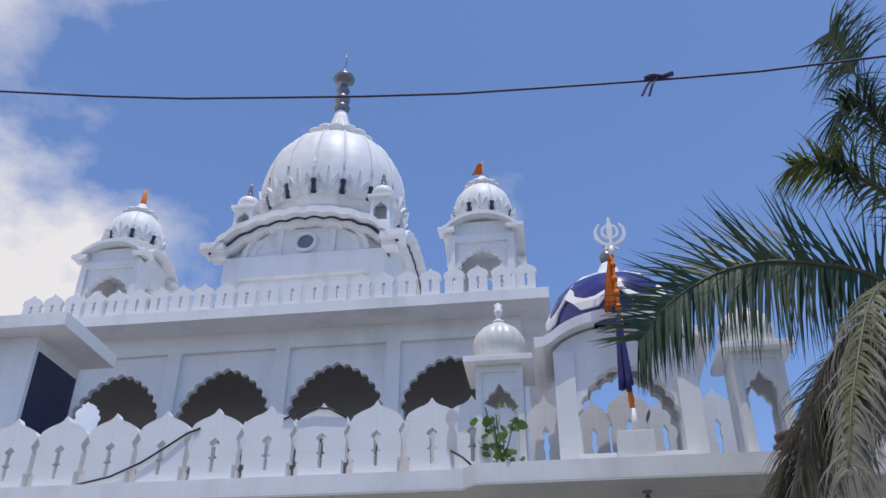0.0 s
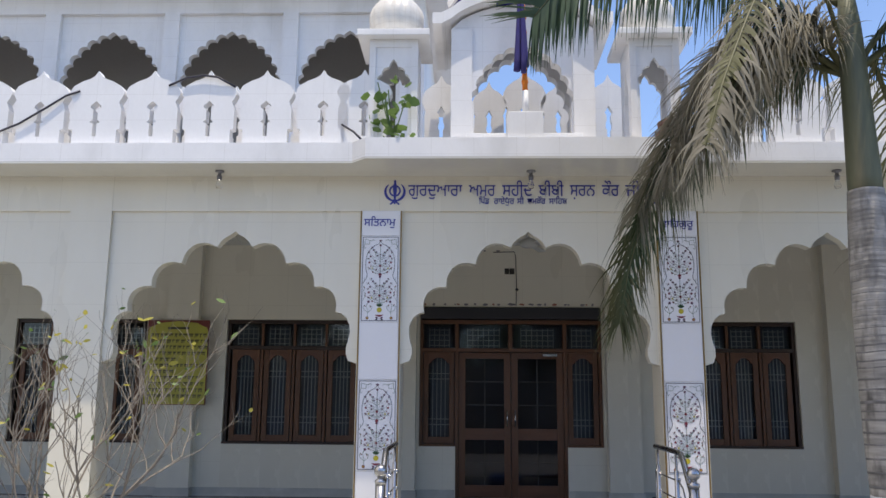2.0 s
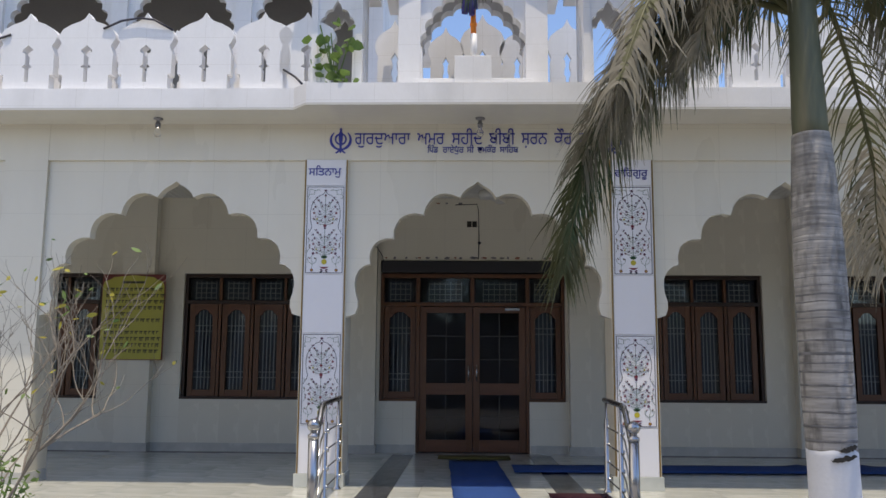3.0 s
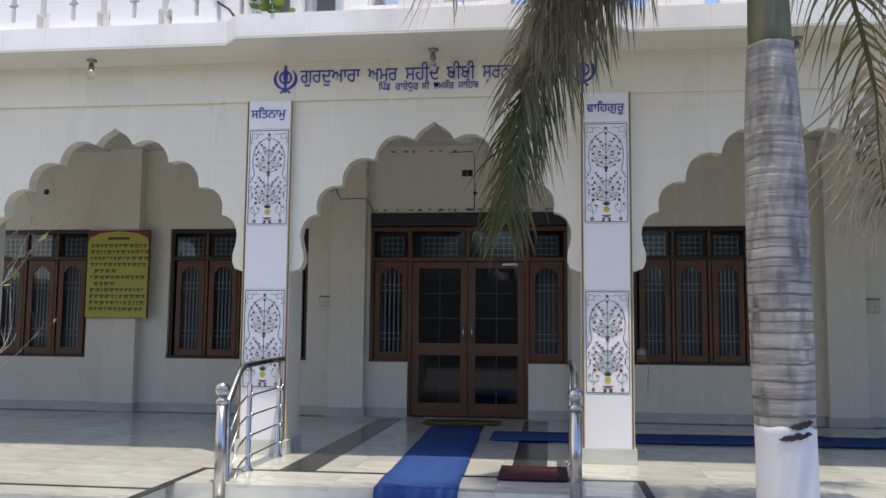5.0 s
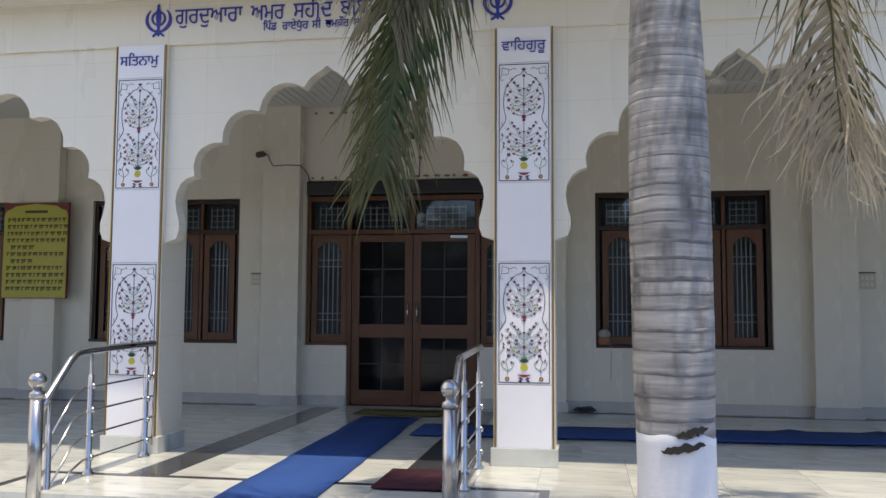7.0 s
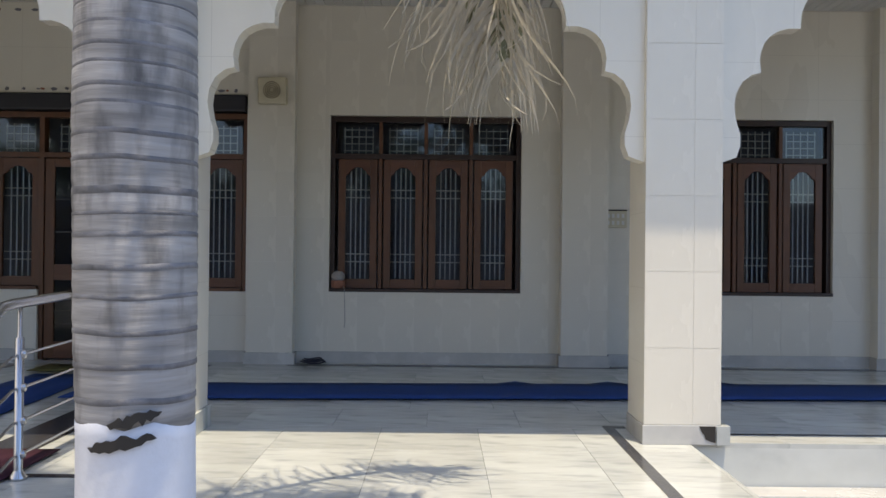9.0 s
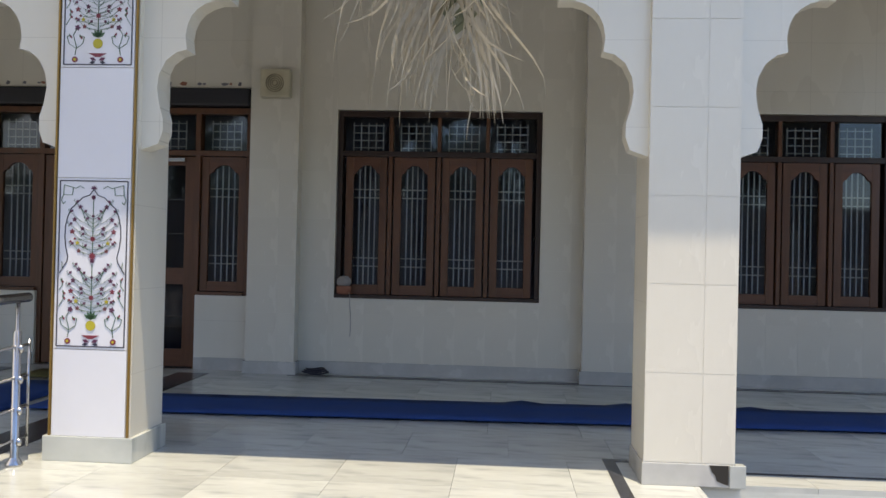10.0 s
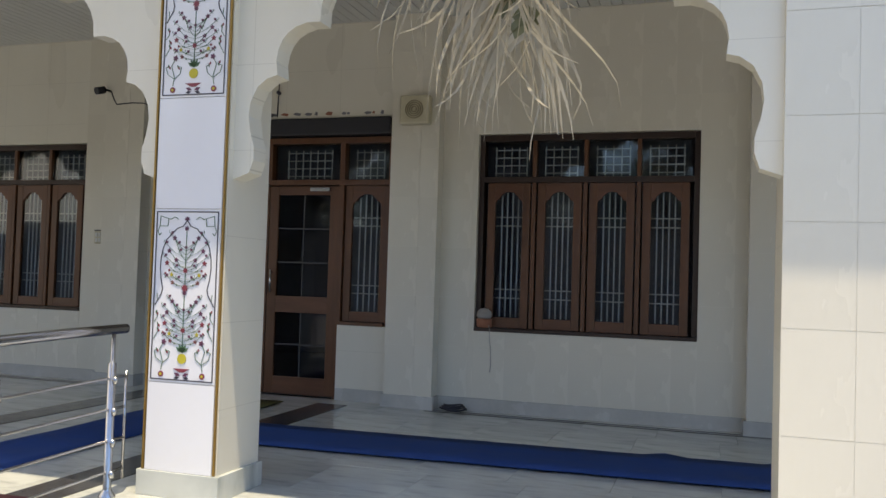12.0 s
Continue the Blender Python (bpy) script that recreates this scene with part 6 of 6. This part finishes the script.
def palm_tree():
    t = thing("palm_tree", "palm with ringed grey trunk, whitewashed foot and drooping fronds", "palm tree", at=(3.57, 6.90, GROUND))
    def radius(z):
        pts = [(0, 0.18), (0.9, 0.172), (1.2, 0.18), (1.8, 0.185), (2.2, 0.181), (2.7, 0.169), (3.1, 0.150), (3.35, 0.13)]
        for (z0, r0), (z1, r1) in zip(pts[:-1], pts[1:]):
            if z <= z1:
                return r0 + (r1 - r0) * (z - z0) / (z1 - z0)
        return pts[-1][1]
    def bend(bm):
        for v in bm.verts:
            k = 1 + 0.02 * noise.noise(Vector((v.co.x * 5, v.co.y * 5, v.co.z * 2.0)))
            v.co.z += 0.007 * noise.noise(Vector((v.co.x * 8, v.co.y * 8, v.co.z * 3)))
            v.co.x, v.co.y = v.co.x * k - 0.012 * (v.co.z - 1), v.co.y * k
        return bm
    rnd = random.Random(5)
    prof, z, marks = [], 0.95, []
    while z < 3.3:
        st = max(0.035, 0.092 - 0.027 * (z - 0.95)) * rnd.uniform(0.75, 1.25)
        r = radius(z)
        prof += [(r * 0.99, z), (r * 1.006, z + st * 0.25), (r * 1.0, z + st * 0.85)]
        marks.append((z, r, st))
        z += st
    bm = B()
    lathe(bm, prof, 48)
    part("trunk", bend(bm), M_TRUNK, t)
    for z, r, st in marks:
        bm = B()
        hh = min(0.03, st * 0.36) * rnd.uniform(0.5, 1.15)
        lathe(bm, [(r * 0.98, z - hh), (r * 1.0045, z - hh * 0.85), (r * 1.003, z - hh * 0.15), (r * 0.98, z)], 48, cap=False)
        part("leaf_scar", bend(bm), M_RING, t)
    bm = B()
    lathe(bm, [(radius(z) * 1.012, z) for z in (0, 0.2, 0.4, 0.6, 0.8, 0.93, 0.965)], 40)
    for v in bm.verts:
        if v.co.z > 0.9:
            v.co.z += 0.03 * noise.noise(Vector((v.co.x * 9, v.co.y * 9, 0)))
        k = 1 + 0.015 * noise.noise(Vector((v.co.x * 5, v.co.y * 5, v.co.z * 2.0)))
        v.co.x, v.co.y = v.co.x * k - 0.012 * (v.co.z - 1), v.co.y * k
    part("whitewash", bm, M_LIME, t, "whitewashed foot")
    bm = B()
    lathe(bm, [(0.128, 3.25), (0.13, 3.4), (0.118, 3.8), (0.105, 4.3), (0.09, 4.7), (0.06, 5.0)], 24)
    for v in bm.verts:
        v.co.x -= 0.012 * (v.co.z - 1)
    part("crownshaft", bm, M_SHAFT, t, "smooth green crownshaft")
    # torn cracks in the foot
    for (a0, zz, w, h, seed) in ((-72, 0.985, 0.075, 0.016, 1), (-84, 0.915, 0.10, 0.017, 2)):
        rnd = random.Random(seed)
        bm = B()
        n = 14
        top, low = [], []
        for i in range(n + 1):
            u = -1 + 2 * i / n
            a = radians(a0) + u * w / 0.18
            r = radius(zz) * 1.024
            hh = h * (1 - u * u) ** 0.5 * rnd.uniform(0.6, 1.3)
            zc = zz + 0.018 * u + 0.012 * rnd.random()
            top.append(bm.verts.new((r * math.cos(a), r * math.sin(a), zc + hh)))
            low.append(bm.verts.new((r * math.cos(a), r * math.sin(a), zc - hh)))
        for i in range(n):
            bm.faces.new((low[i], low[i + 1], top[i + 1], top[i]))
        bmesh.ops.recalc_face_normals(bm, faces=bm.faces[:])
        bmesh.ops.solidify(bm, geom=bm.faces[:], thickness=-0.01)
        part("crack", bm, M_HOLE, t, "dark torn crack in the bark")
    O = Vector((3.57, 6.90, GROUND))
    def rel(*ps):
        return [tuple(Vector(p) - O) for p in ps]
    C = (3.52, 6.95, 3.95)
    D = (3.52, 6.95, 4.55)
    frond(t, rel(C, (3.06, 7.32, 4.22), (2.55, 7.76, 3.9), (2.15, 8.1, 3.25), (1.95, 8.26, 2.7), (1.83, 8.37, 2.08)), 250, 0.72, 1.5, M_FROND, 1, wide=0.85, lean=(0.05, 0, 0), tips=M_MIXFROND)
    frond(t, rel(C, (3.9, 7.35, 4.25), (4.35, 7.9, 3.8), (4.66, 8.27, 3.05), (4.79, 8.43, 2.5), (4.83, 8.47, 2.12)), 70, 0.66, 2.2, M_MIXFROND, 2, wide=0.8, lean=(-0.2, -0.1, 0), tips=M_STRAW, curl=0.15)
    frond(t, rel((4.3, 7.85, 3.86), (4.62, 8.2, 3.2), (4.71, 8.38, 2.68), (4.77, 8.46, 2.25)), 44, 0.84, 2.4, M_STRAW, 22, thin=0.4, start=0.3, wide=0.8, lean=(-0.55, -0.05, -0.1), curl=0.8)
    frond(t, rel(D, (3.0, 7.0, 5.02), (2.6, 7.0, 5.16), (2.15, 7.0, 5.22), (1.7, 7.0, 5.13), (1.25, 7.0, 4.86), (0.95, 7.0, 4.52)), 225, 0.80, 1.2, M_FROND, 3, fan=0.75, wide=0.95)
    frond(t, rel(D, (3.5, 6.9, 5.8), (3.42, 6.9, 7.0), (3.25, 6.86, 7.8)), 190, 0.75, 1.0, M_FROND, 4, wide=0.9)
    frond(t, rel(D, (3.6, 6.95, 6.0), (3.42, 6.95, 6.8), (3.2, 6.95, 6.9), (3.05, 6.95, 6.5), (3.0, 6.95, 6.1)), 130, 0.6, 1.3, M_FROND, 14, wide=0.9)
    frond(t, rel(D, (4.0, 6.8, 5.2), (4.6, 6.5, 5.3), (5.2, 6.2, 4.9), (5.5, 6.0, 4.3)), 100, 0.75, 1.3, M_FROND, 5)
    frond(t, rel(D, (3.8, 6.6, 5.2), (4.2, 6.1, 5.5), (4.5, 5.6, 5.3), (4.7, 5.3, 4.8)), 100, 0.7, 1.1, M_FROND, 6)
    frond(t, rel(D, (3.8, 6.8, 5.8), (4.1, 6.7, 6.6), (4.6, 6.6, 7.1), (5.1, 6.5, 7.2)), 100, 0.7, 0.8, M_FROND, 8)
    frond(t, rel(D, (3.4, 6.95, 5.6), (3.15, 6.98, 6.05), (2.85, 7.0, 6.25), (2.6, 7.0, 6.25)), 110, 0.55, 0.8, M_YFROND, 9, wide=0.85)
    frond(t, rel(C, (3.15, 7.0, 4.5), (2.75, 7.08, 4.5), (2.4, 7.15, 4.1), (2.2, 7.2, 3.6), (2.1, 7.2, 3.3)), 230, 0.72, 1.7, M_DRYFROND, 10, wide=0.7)
    frond(t, rel(C, (3.2, 7.2, 4.3), (2.85, 7.45, 4.25), (2.5, 7.65, 3.8), (2.3, 7.75, 3.35)), 210, 0.75, 1.7, M_MIXFROND, 11, wide=0.7, tips=M_DRYFROND)
    frond(t, rel(C, (3.0, 7.2, 4.45), (2.6, 7.5, 4.3), (2.2, 7.75, 3.7), (1.95, 7.95, 3.05)), 200, 0.72, 1.7, M_DRYFROND, 13, wide=0.7)
    frond(t, rel(C, (3.25, 6.95, 4.35), (2.95, 7.0, 4.35), (2.7, 7.1, 3.95), (2.6, 7.15, 3.6)), 160, 0.6, 1.9, M_DRYFROND, 12, wide=0.7)
    frond(t, rel(C, (4.15, 7.1, 4.4), (4.5, 7.3, 4.2), (4.78, 7.48, 3.65), (4.88, 7.55, 3.15)), 170, 0.7, 1.7, M_MIXFROND, 31, wide=0.8, tips=M_DRYFROND, curl=0.2)
    frond(t, rel(C, (3.95, 6.95, 4.5), (4.3, 6.95, 4.55), (4.65, 6.95, 4.1), (4.8, 6.95, 3.6)), 170, 0.65, 1.6, M_FROND, 32, wide=0.8, curl=0.15)
    frond(t, rel(C, (3.2, 6.9, 4.4), (2.98, 6.85, 4.3), (2.78, 6.8, 3.95), (2.7, 6.8, 3.6)), 120, 0.6, 1.9, M_DRYFROND, 33, wide=0.7, curl=0.3)
    frond(t, rel(C, (3.05, 6.35, 4.55), (2.45, 5.65, 4.15), (1.98, 5.15, 3.3), (1.74, 4.9, 2.7)), 90, 0.5, 2.2, M_MIXFROND, 34, thin=0.7, start=0.3, wide=0.7, tips=M_DRYFROND, curl=0.3)
    return t


palm_tree()


def shrub(x, y, seed):
    rnd = random.Random(seed)
    t = thing("bare_shrub", "nearly leafless grey shrub with a few yellow leaves", "shrub", at=(x, y, GROUND))
    tips = []
    def grow(p, d, L, r, depth, twigs):
        n = 5
        pts = [Vector(p)]
        cur = Vector(d)
        for i in range(n):
            cur = (cur + Vector((rnd.uniform(-0.25, 0.25), rnd.uniform(-0.25, 0.25), rnd.uniform(-0.05, 0.16)))).normalized()
            pts.append(pts[-1] + cur * L / n)
        tube(twigs, pts, r, 5 if depth < 2 else 4, r * 0.55, cap=False)
        if depth < 4:
            for k in range(rnd.choice((2, 2, 3, 3)) if depth else 6):
                q = pts[rnd.randint(2 if depth else 1, n)]
                nd = (cur + Vector((rnd.uniform(-1, 1), rnd.uniform(-0.8, 0.8), rnd.uniform(-0.1, 0.7)))).normalized()
                grow(q, nd, L * rnd.uniform(0.55, 0.85), r * 0.6, depth + 1, twigs)
        else:
            tips.append((pts[-1], cur))
    for k in range(4):
        twigs = B()
        grow((rnd.uniform(-0.1, 0.1), rnd.uniform(-0.1, 0.1), 0), Vector((rnd.uniform(-0.45, 0.5), rnd.uniform(-0.3, 0.3), 1)).normalized(), 1.05, 0.016, 0, twigs)
        part("branch", twigs, M_TWIG, t)
    for nm, mat, cnt in (("yellow_foliage", M_YLEAF, 70), ("green_foliage", M_LEAF, 60)):
        bm = B()
        for _ in range(cnt):
            p, d = tips[rnd.randrange(len(tips))]
            leaf_blade(bm, p, rnd, 0.075)
        part(nm, bm, mat, t)
    bm = B()
    for _ in range(330):
        a = rnd.random() * 6.28
        rr = rnd.random() ** 0.5 * 0.30
        leaf_blade(bm, Vector((0.12 + 1.3 * rr * math.cos(a), 0.1 + rr * math.sin(a), 0.2 + 0.75 * rnd.random() * (1 - rr))), rnd, 0.06)
    for _ in range(24):
        tube(bm, [(0.12, 0.1, 0), (0.12 + rnd.uniform(-0.25, 0.25), 0.1 + rnd.uniform(-0.2, 0.2), 0.6 * rnd.random() + 0.2)], 0.005, 4)
    part("low_foliage", bm, M_LEAF, t, "green leaves near the ground")


def leaf_blade(bm, p, rnd, s, w=0.42):
    d = Vector((rnd.uniform(-1, 1), rnd.uniform(-1, 1), rnd.uniform(-0.7, 0.5))).normalized()
    k = d.cross(Vector((rnd.uniform(-1, 1), rnd.uniform(-1, 1), rnd.uniform(-1, 1)))).normalized()
    L = s * rnd.uniform(0.6, 1.3)
    q = [p, p + d * L * 0.35 + k * L * w * 0.5, p + d * L * 0.75 + k * L * w * 0.36, p + d * L, p + d * L * 0.75 - k * L * w * 0.36, p + d * L * 0.35 - k * L * w * 0.5]
    bm.faces.new([bm.verts.new(c) for c in q])


shrub(-2.8, 7.0, 21)
bp = thing("balcony_weed", "leafy green weed growing from the balcony edge", "plant", at=(-0.42, 9.02, 4.082))
bm = B()
rnd = random.Random(3)
for k in range(6):
    px, top = rnd.uniform(-0.18, 0.15), rnd.uniform(0.35, 0.72)
    tube(bm, [(0.0, 0, 0), (px * 0.5, -0.02, top * 0.5), (px, -0.03, top)], 0.007, 5)
part("stem", bm, M_LEAF, bp)
bm = B()
for k in range(46):
    leaf_blade(bm, Vector((rnd.uniform(-0.25, 0.22), rnd.uniform(-0.08, 0.05), 0.04 + 0.66 * rnd.random() ** 1.4)), rnd, 0.12, 0.75)
part("foliage", bm, M_LEAF, bp)


def ceiling_fan(x, y):
    f = thing("ceiling_fan", "white three-bladed ceiling fan at rest under the porch ceiling", "fan", "fans of the porch", at=(x, y, SOFFIT - 0.045))
    bm = B()
    tube(bm, [(0, 0, 0), (0, 0, -0.28)], 0.012, 10)
    lathe(bm, [(0.02, -0.06), (0.05, -0.05), (0.055, -0.001)], 16)
    part("rod", bm, M_CEIL, f)
    bm = B()
    lathe(bm, [(0.05, -0.40), (0.10, -0.39), (0.12, -0.35), (0.10, -0.30), (0.04, -0.27)], 24)
    part("motor", bm, M_CEIL, f)
    for k in range(3):
        bm = B()
        prism(bm, [(0.10, -0.03), (0.2, -0.055), (0.58, -0.065), (0.6, 0.05), (0.2, 0.05), (0.10, 0.03)], -0.352, -0.345, axis="z")
        bmesh.ops.rotate(bm, verts=bm.verts[:], cent=(0, 0, 0), matrix=Matrix.Rotation(2 * math.pi * k / 3 + x, 3, "Z"))
        part("blade", bm, M_CEIL, f)


ceiling_fan(1.2, 11.5)
ceiling_fan(-1.85, 11.5)
ceiling_fan(4.45, 11.5)
vt = thing("wall_vent", "small dark vent in the porch wall", "vent", at=(1.02, BACK - 0.002, 3.40))
bm = B()
box(bm, -0.075, -0.005, -0.006, 0.002, -0.045, 0.045)
box(bm, 0.005, 0.075, -0.006, 0.002, -0.045, 0.045)
part("opening", bm, M_HOLE, vt)
vt = thing("wall_vent", "small round dark vent in the porch wall", "vent", at=(-5.35, BACK - 0.002, 3.2))
bm = B()
disc(bm, 0, 0, 0.045, -0.004, 14)
part("opening", bm, M_HOLE, vt)
wc = thing("wall_cable", "thin dark cable running down the wall above the door", "cable", at=(1.12, BACK - 0.006, 0))
bm = B()
tube(bm, [(-0.35, 0, 3.70), (-0.02, 0, 3.71), (0.0, 0, 3.62), (0.01, 0, 3.2), (0.0, 0, 2.86)], 0.006, 6)
tube(bm, [(0.0, -0.01, 3.12), (0.03, -0.02, 3.10)], 0.02, 8)
part("strand", bm, M_CABLE, wc)
rnd = random.Random(31)
ch = thing("peeling_plaster", "row of peeling plaster chips above the shutter box", "peeling plaster")
for z, xa, xb, cnt in ((2.875, -0.3, 2.4, 22), (3.72, -0.3, 0.9, 7)):
    for k in range(cnt):
        x = xa + (xb - xa) * (k + rnd.uniform(0.1, 0.9)) / cnt
        w, h = rnd.uniform(0.015, 0.05), rnd.uniform(0.012, 0.03)
        bm = B()
        prism(bm, [(x - w, z + rnd.uniform(-0.01, 0.01)), (x - w * 0.2, z + h), (x + w, z + h * 0.6), (x + w * 0.7, z - h * 0.5), (x - w * 0.4, z - h * rnd.random())], BACK - 0.007, BACK - 0.002)
        part("chip", bm, M_TERRA if k % 4 == 0 else M_GREYMETAL, ch)
bc = thing("broken_base_corner", "dark broken gap in the marble base of the pillar", "damage")
bm = B()
prism(bm, [(6.12, 0.097), (6.135, 0.06), (6.15, 0.045), (6.16, 0.015), (6.195, 0.0), (6.22, -0.005), (6.22, 0.097)], FRONT - 0.004, FRONT + 0.002)
part("cavity", bm, M_HOLE, bc)
bm = B()
box(bm, 6.225, 6.31, FRONT - 0.012, FRONT + 0.05, FLOOR, 0.10, 0.004)
part("patch", bm, M_MARBLE, bc)

# ---- yard behind the walk, closed by an unseen wall added against pane glare ----
bm = B()
box(bm, -24, 24, -9.2, -9.0, GROUND, 3.2)
box(bm, -24.2, -24, -9.2, 20, GROUND, 2.6)
box(bm, 24, 24.2, -9.2, 20, GROUND, 2.6)
structure("wall_added", bm, M_YARD, "plain grey wall added unseen round the yard against glare", "wall")


def tree(x, y, h, seed):
    rnd = random.Random(seed)
    t = thing("tree", "leafy dark green tree standing beyond the yard wall", "tree", "trees beyond the yard wall", at=(x, y, GROUND))
    bm = B()
    tube(bm, [(0, 0, 0), (0.1, 0.05, h * 0.25), (0.0, 0.1, h * 0.5), (0.1, 0, h * 0.75)], 0.2, 8, 0.06)
    centres = []
    for k in range(9):
        a, e = rnd.random() * 6.28, rnd.uniform(0.3, 1.0)
        L = h * rnd.uniform(0.22, 0.42)
        b0 = Vector((0.03, 0.05, h * rnd.uniform(0.3, 0.6)))
        b1 = b0 + Vector((math.cos(a) * L, math.sin(a) * L, L * e * 0.8))
        tube(bm, [b0, (b0 + b1) / 2 + Vector((0, 0, 0.1)), b1], 0.07, 6, 0.02)
        centres += [b1, (b0 + b1) / 2 + Vector((0, 0, 0.3))]
    part("trunk", bm, M_TRUNK, t)
    verts, faces = [], []
    for _ in range(2600):
        c = centres[rnd.randrange(len(centres))]
        p = c + Vector((rnd.gauss(0, 0.55), rnd.gauss(0, 0.55), rnd.gauss(0, 0.45)))
        d = Vector((rnd.uniform(-1, 1), rnd.uniform(-1, 1), rnd.uniform(-1, 1))).normalized()
        k = d.cross(Vector((rnd.uniform(-1, 1), rnd.uniform(-1, 1), rnd.uniform(-1, 1)))).normalized()
        s = rnd.uniform(0.09, 0.2)
        i = len(verts)
        verts += [p, p + d * s + k * s * 0.45, p + d * s * 2, p + d * s - k * s * 0.45]
        faces.append((i, i + 1, i + 2, i + 3))
    me = bpy.data.meshes.new("crown")
    me.from_pydata(verts, [], faces)
    me.materials.append(M_FOLIAGE)
    cr = new("crown", me)
    cr.parent = t
    cr["kind"] = "stuff"


for i, (tx, ty, th) in enumerate(((-13, -11.5, 7.5), (-8.5, -12.5, 8.5), (-4.5, -11.2, 6.8), (0.5, -12.6, 8.2), (4.5, -11.6, 7.2), (9, -12.4, 8.8), (13.5, -11.8, 7.4))):
    tree(tx, ty, th, 40 + i)

# ---- floor stripes ----
inlay = thing("trim_floor_inlay", "black granite stripes let into the marble floor", "floor inlay", "", "structure")


def stripe(x0, x1, y0, y1):
    bm = B()
    box(bm, x0, x1, y0, y1, FLOOR - 0.01, FLOOR + 0.004)
    part("stripe", bm, M_BLACKSTONE, inlay)


stripe(-0.12, 0.19, 8.73, 13.1)
stripe(1.84, 2.15, 8.73, 13.1)
stripe(-0.74, 2.87, 8.66, 8.72)
stripe(-0.80, -0.74, 7.36, 8.72)
stripe(2.87, 2.935, 7.36, 8.72)
stripe(-10.9, -0.80, 7.70, 7.75)
stripe(5.62, 5.69, 7.36, 10.12)
stripe(5.69, 5.77, 10.06, 10.12)
stripe(6.32, 12.4, 9.88, 9.91)
for y in (13.14, 13.22):
    stripe(-10.9, -0.92, y, y + 0.022)
    stripe(2.92, 12.4, y, y + 0.022)

# ---- marble slabs ----
SLAB = 0.64
bm = B()
g = 0.0016
box(bm, g, 1 - g, g, 1 - g, -0.03, 0.0)
slab_mesh = mesh_of("slab", bm, M_MARBLE)


def slabs(x0, x1, y0, y1, ox=0.0):
    ny = max(1, round((y1 - y0) / SLAB))
    dy = (y1 - y0) / ny
    for j in range(ny):
        x = x0 - (ox if j % 2 else 0.0)
        while x < x1 - 0.01:
            a, b = max(x, x0), min(x + SLAB, x1)
            if b - a > 0.02:
                child("slab", slab_mesh, floor, (a, y0 + j * dy, FLOOR), (b - a, dy, 1))
            x += SLAB


slabs(-3.90, 9.0, 10.05, 13.40, 0.14)
slabs(-0.80, 2.84, 8.02, 10.05)
slabs(-3.90, -0.80, 7.35, 10.05)
slabs(2.84, 6.07, 7.35, 10.05)
slabs(6.07, 9.0, 9.63, 10.05)
bm = B()
box(bm, -11.0, -3.902, 7.35, BACK, FLOOR - 0.03, FLOOR)
box(bm, 9.002, 12.5, 9.63, BACK, FLOOR - 0.03, FLOOR)
part("outer_slabs", bm, M_MARBLE, floor)["kind"] = "stuff"

# ---- wall tiles ----
bm = B()
g = 0.003
box(bm, g, 1 - g, -0.0016, 0.0, g, 1 - g)
tile_mesh = mesh_of("tile", bm, M_CREAM)
TW, TH = 0.305, 0.475


def tiles(parent, x0, x1, z0, z1, y, zbase=0.105):
    k = 0
    while zbase + k * TH < z1 - 0.005:
        a, b = max(z0, zbase + k * TH), min(z1, zbase + (k + 1) * TH)
        k += 1
        if b - a < 0.02:
            continue
        x = x0
        while x < x1 - 0.02:
            e = min(x + TW, x1)
            child("tile", tile_mesh, parent, (x, y, a), (e - x, 1, b - a))
            x += TW


p3 = pillars[6.015]
tiles(p3, 6.015 - HALF, 6.015 + HALF, 0.086, SOFFIT, FRONT + 0.007)
for a, b, z0, z1 in ((2.95, 3.31, 0.105, 3.8), (5.36, 5.785, 0.105, 3.8), (3.31, 5.36, 0.105, WIN_Z0), (3.31, 5.36, WIN_Z1, 3.8), (6.27, 6.63, 0.105, 3.8), (6.63, 8.71, 0.105, WIN_Z0), (-1.27, -0.9, 0.105, 3.8), (-3.36, -1.27, 0.105, WIN_Z0)):
    tiles(wall_back, a, b, z0, z1, BACK - 0.002)
for px in (-0.65, 2.71, 6.02):
    tiles(wall_back, px - 0.245, px + 0.245, 0.105, 3.8, BACK - 0.162)
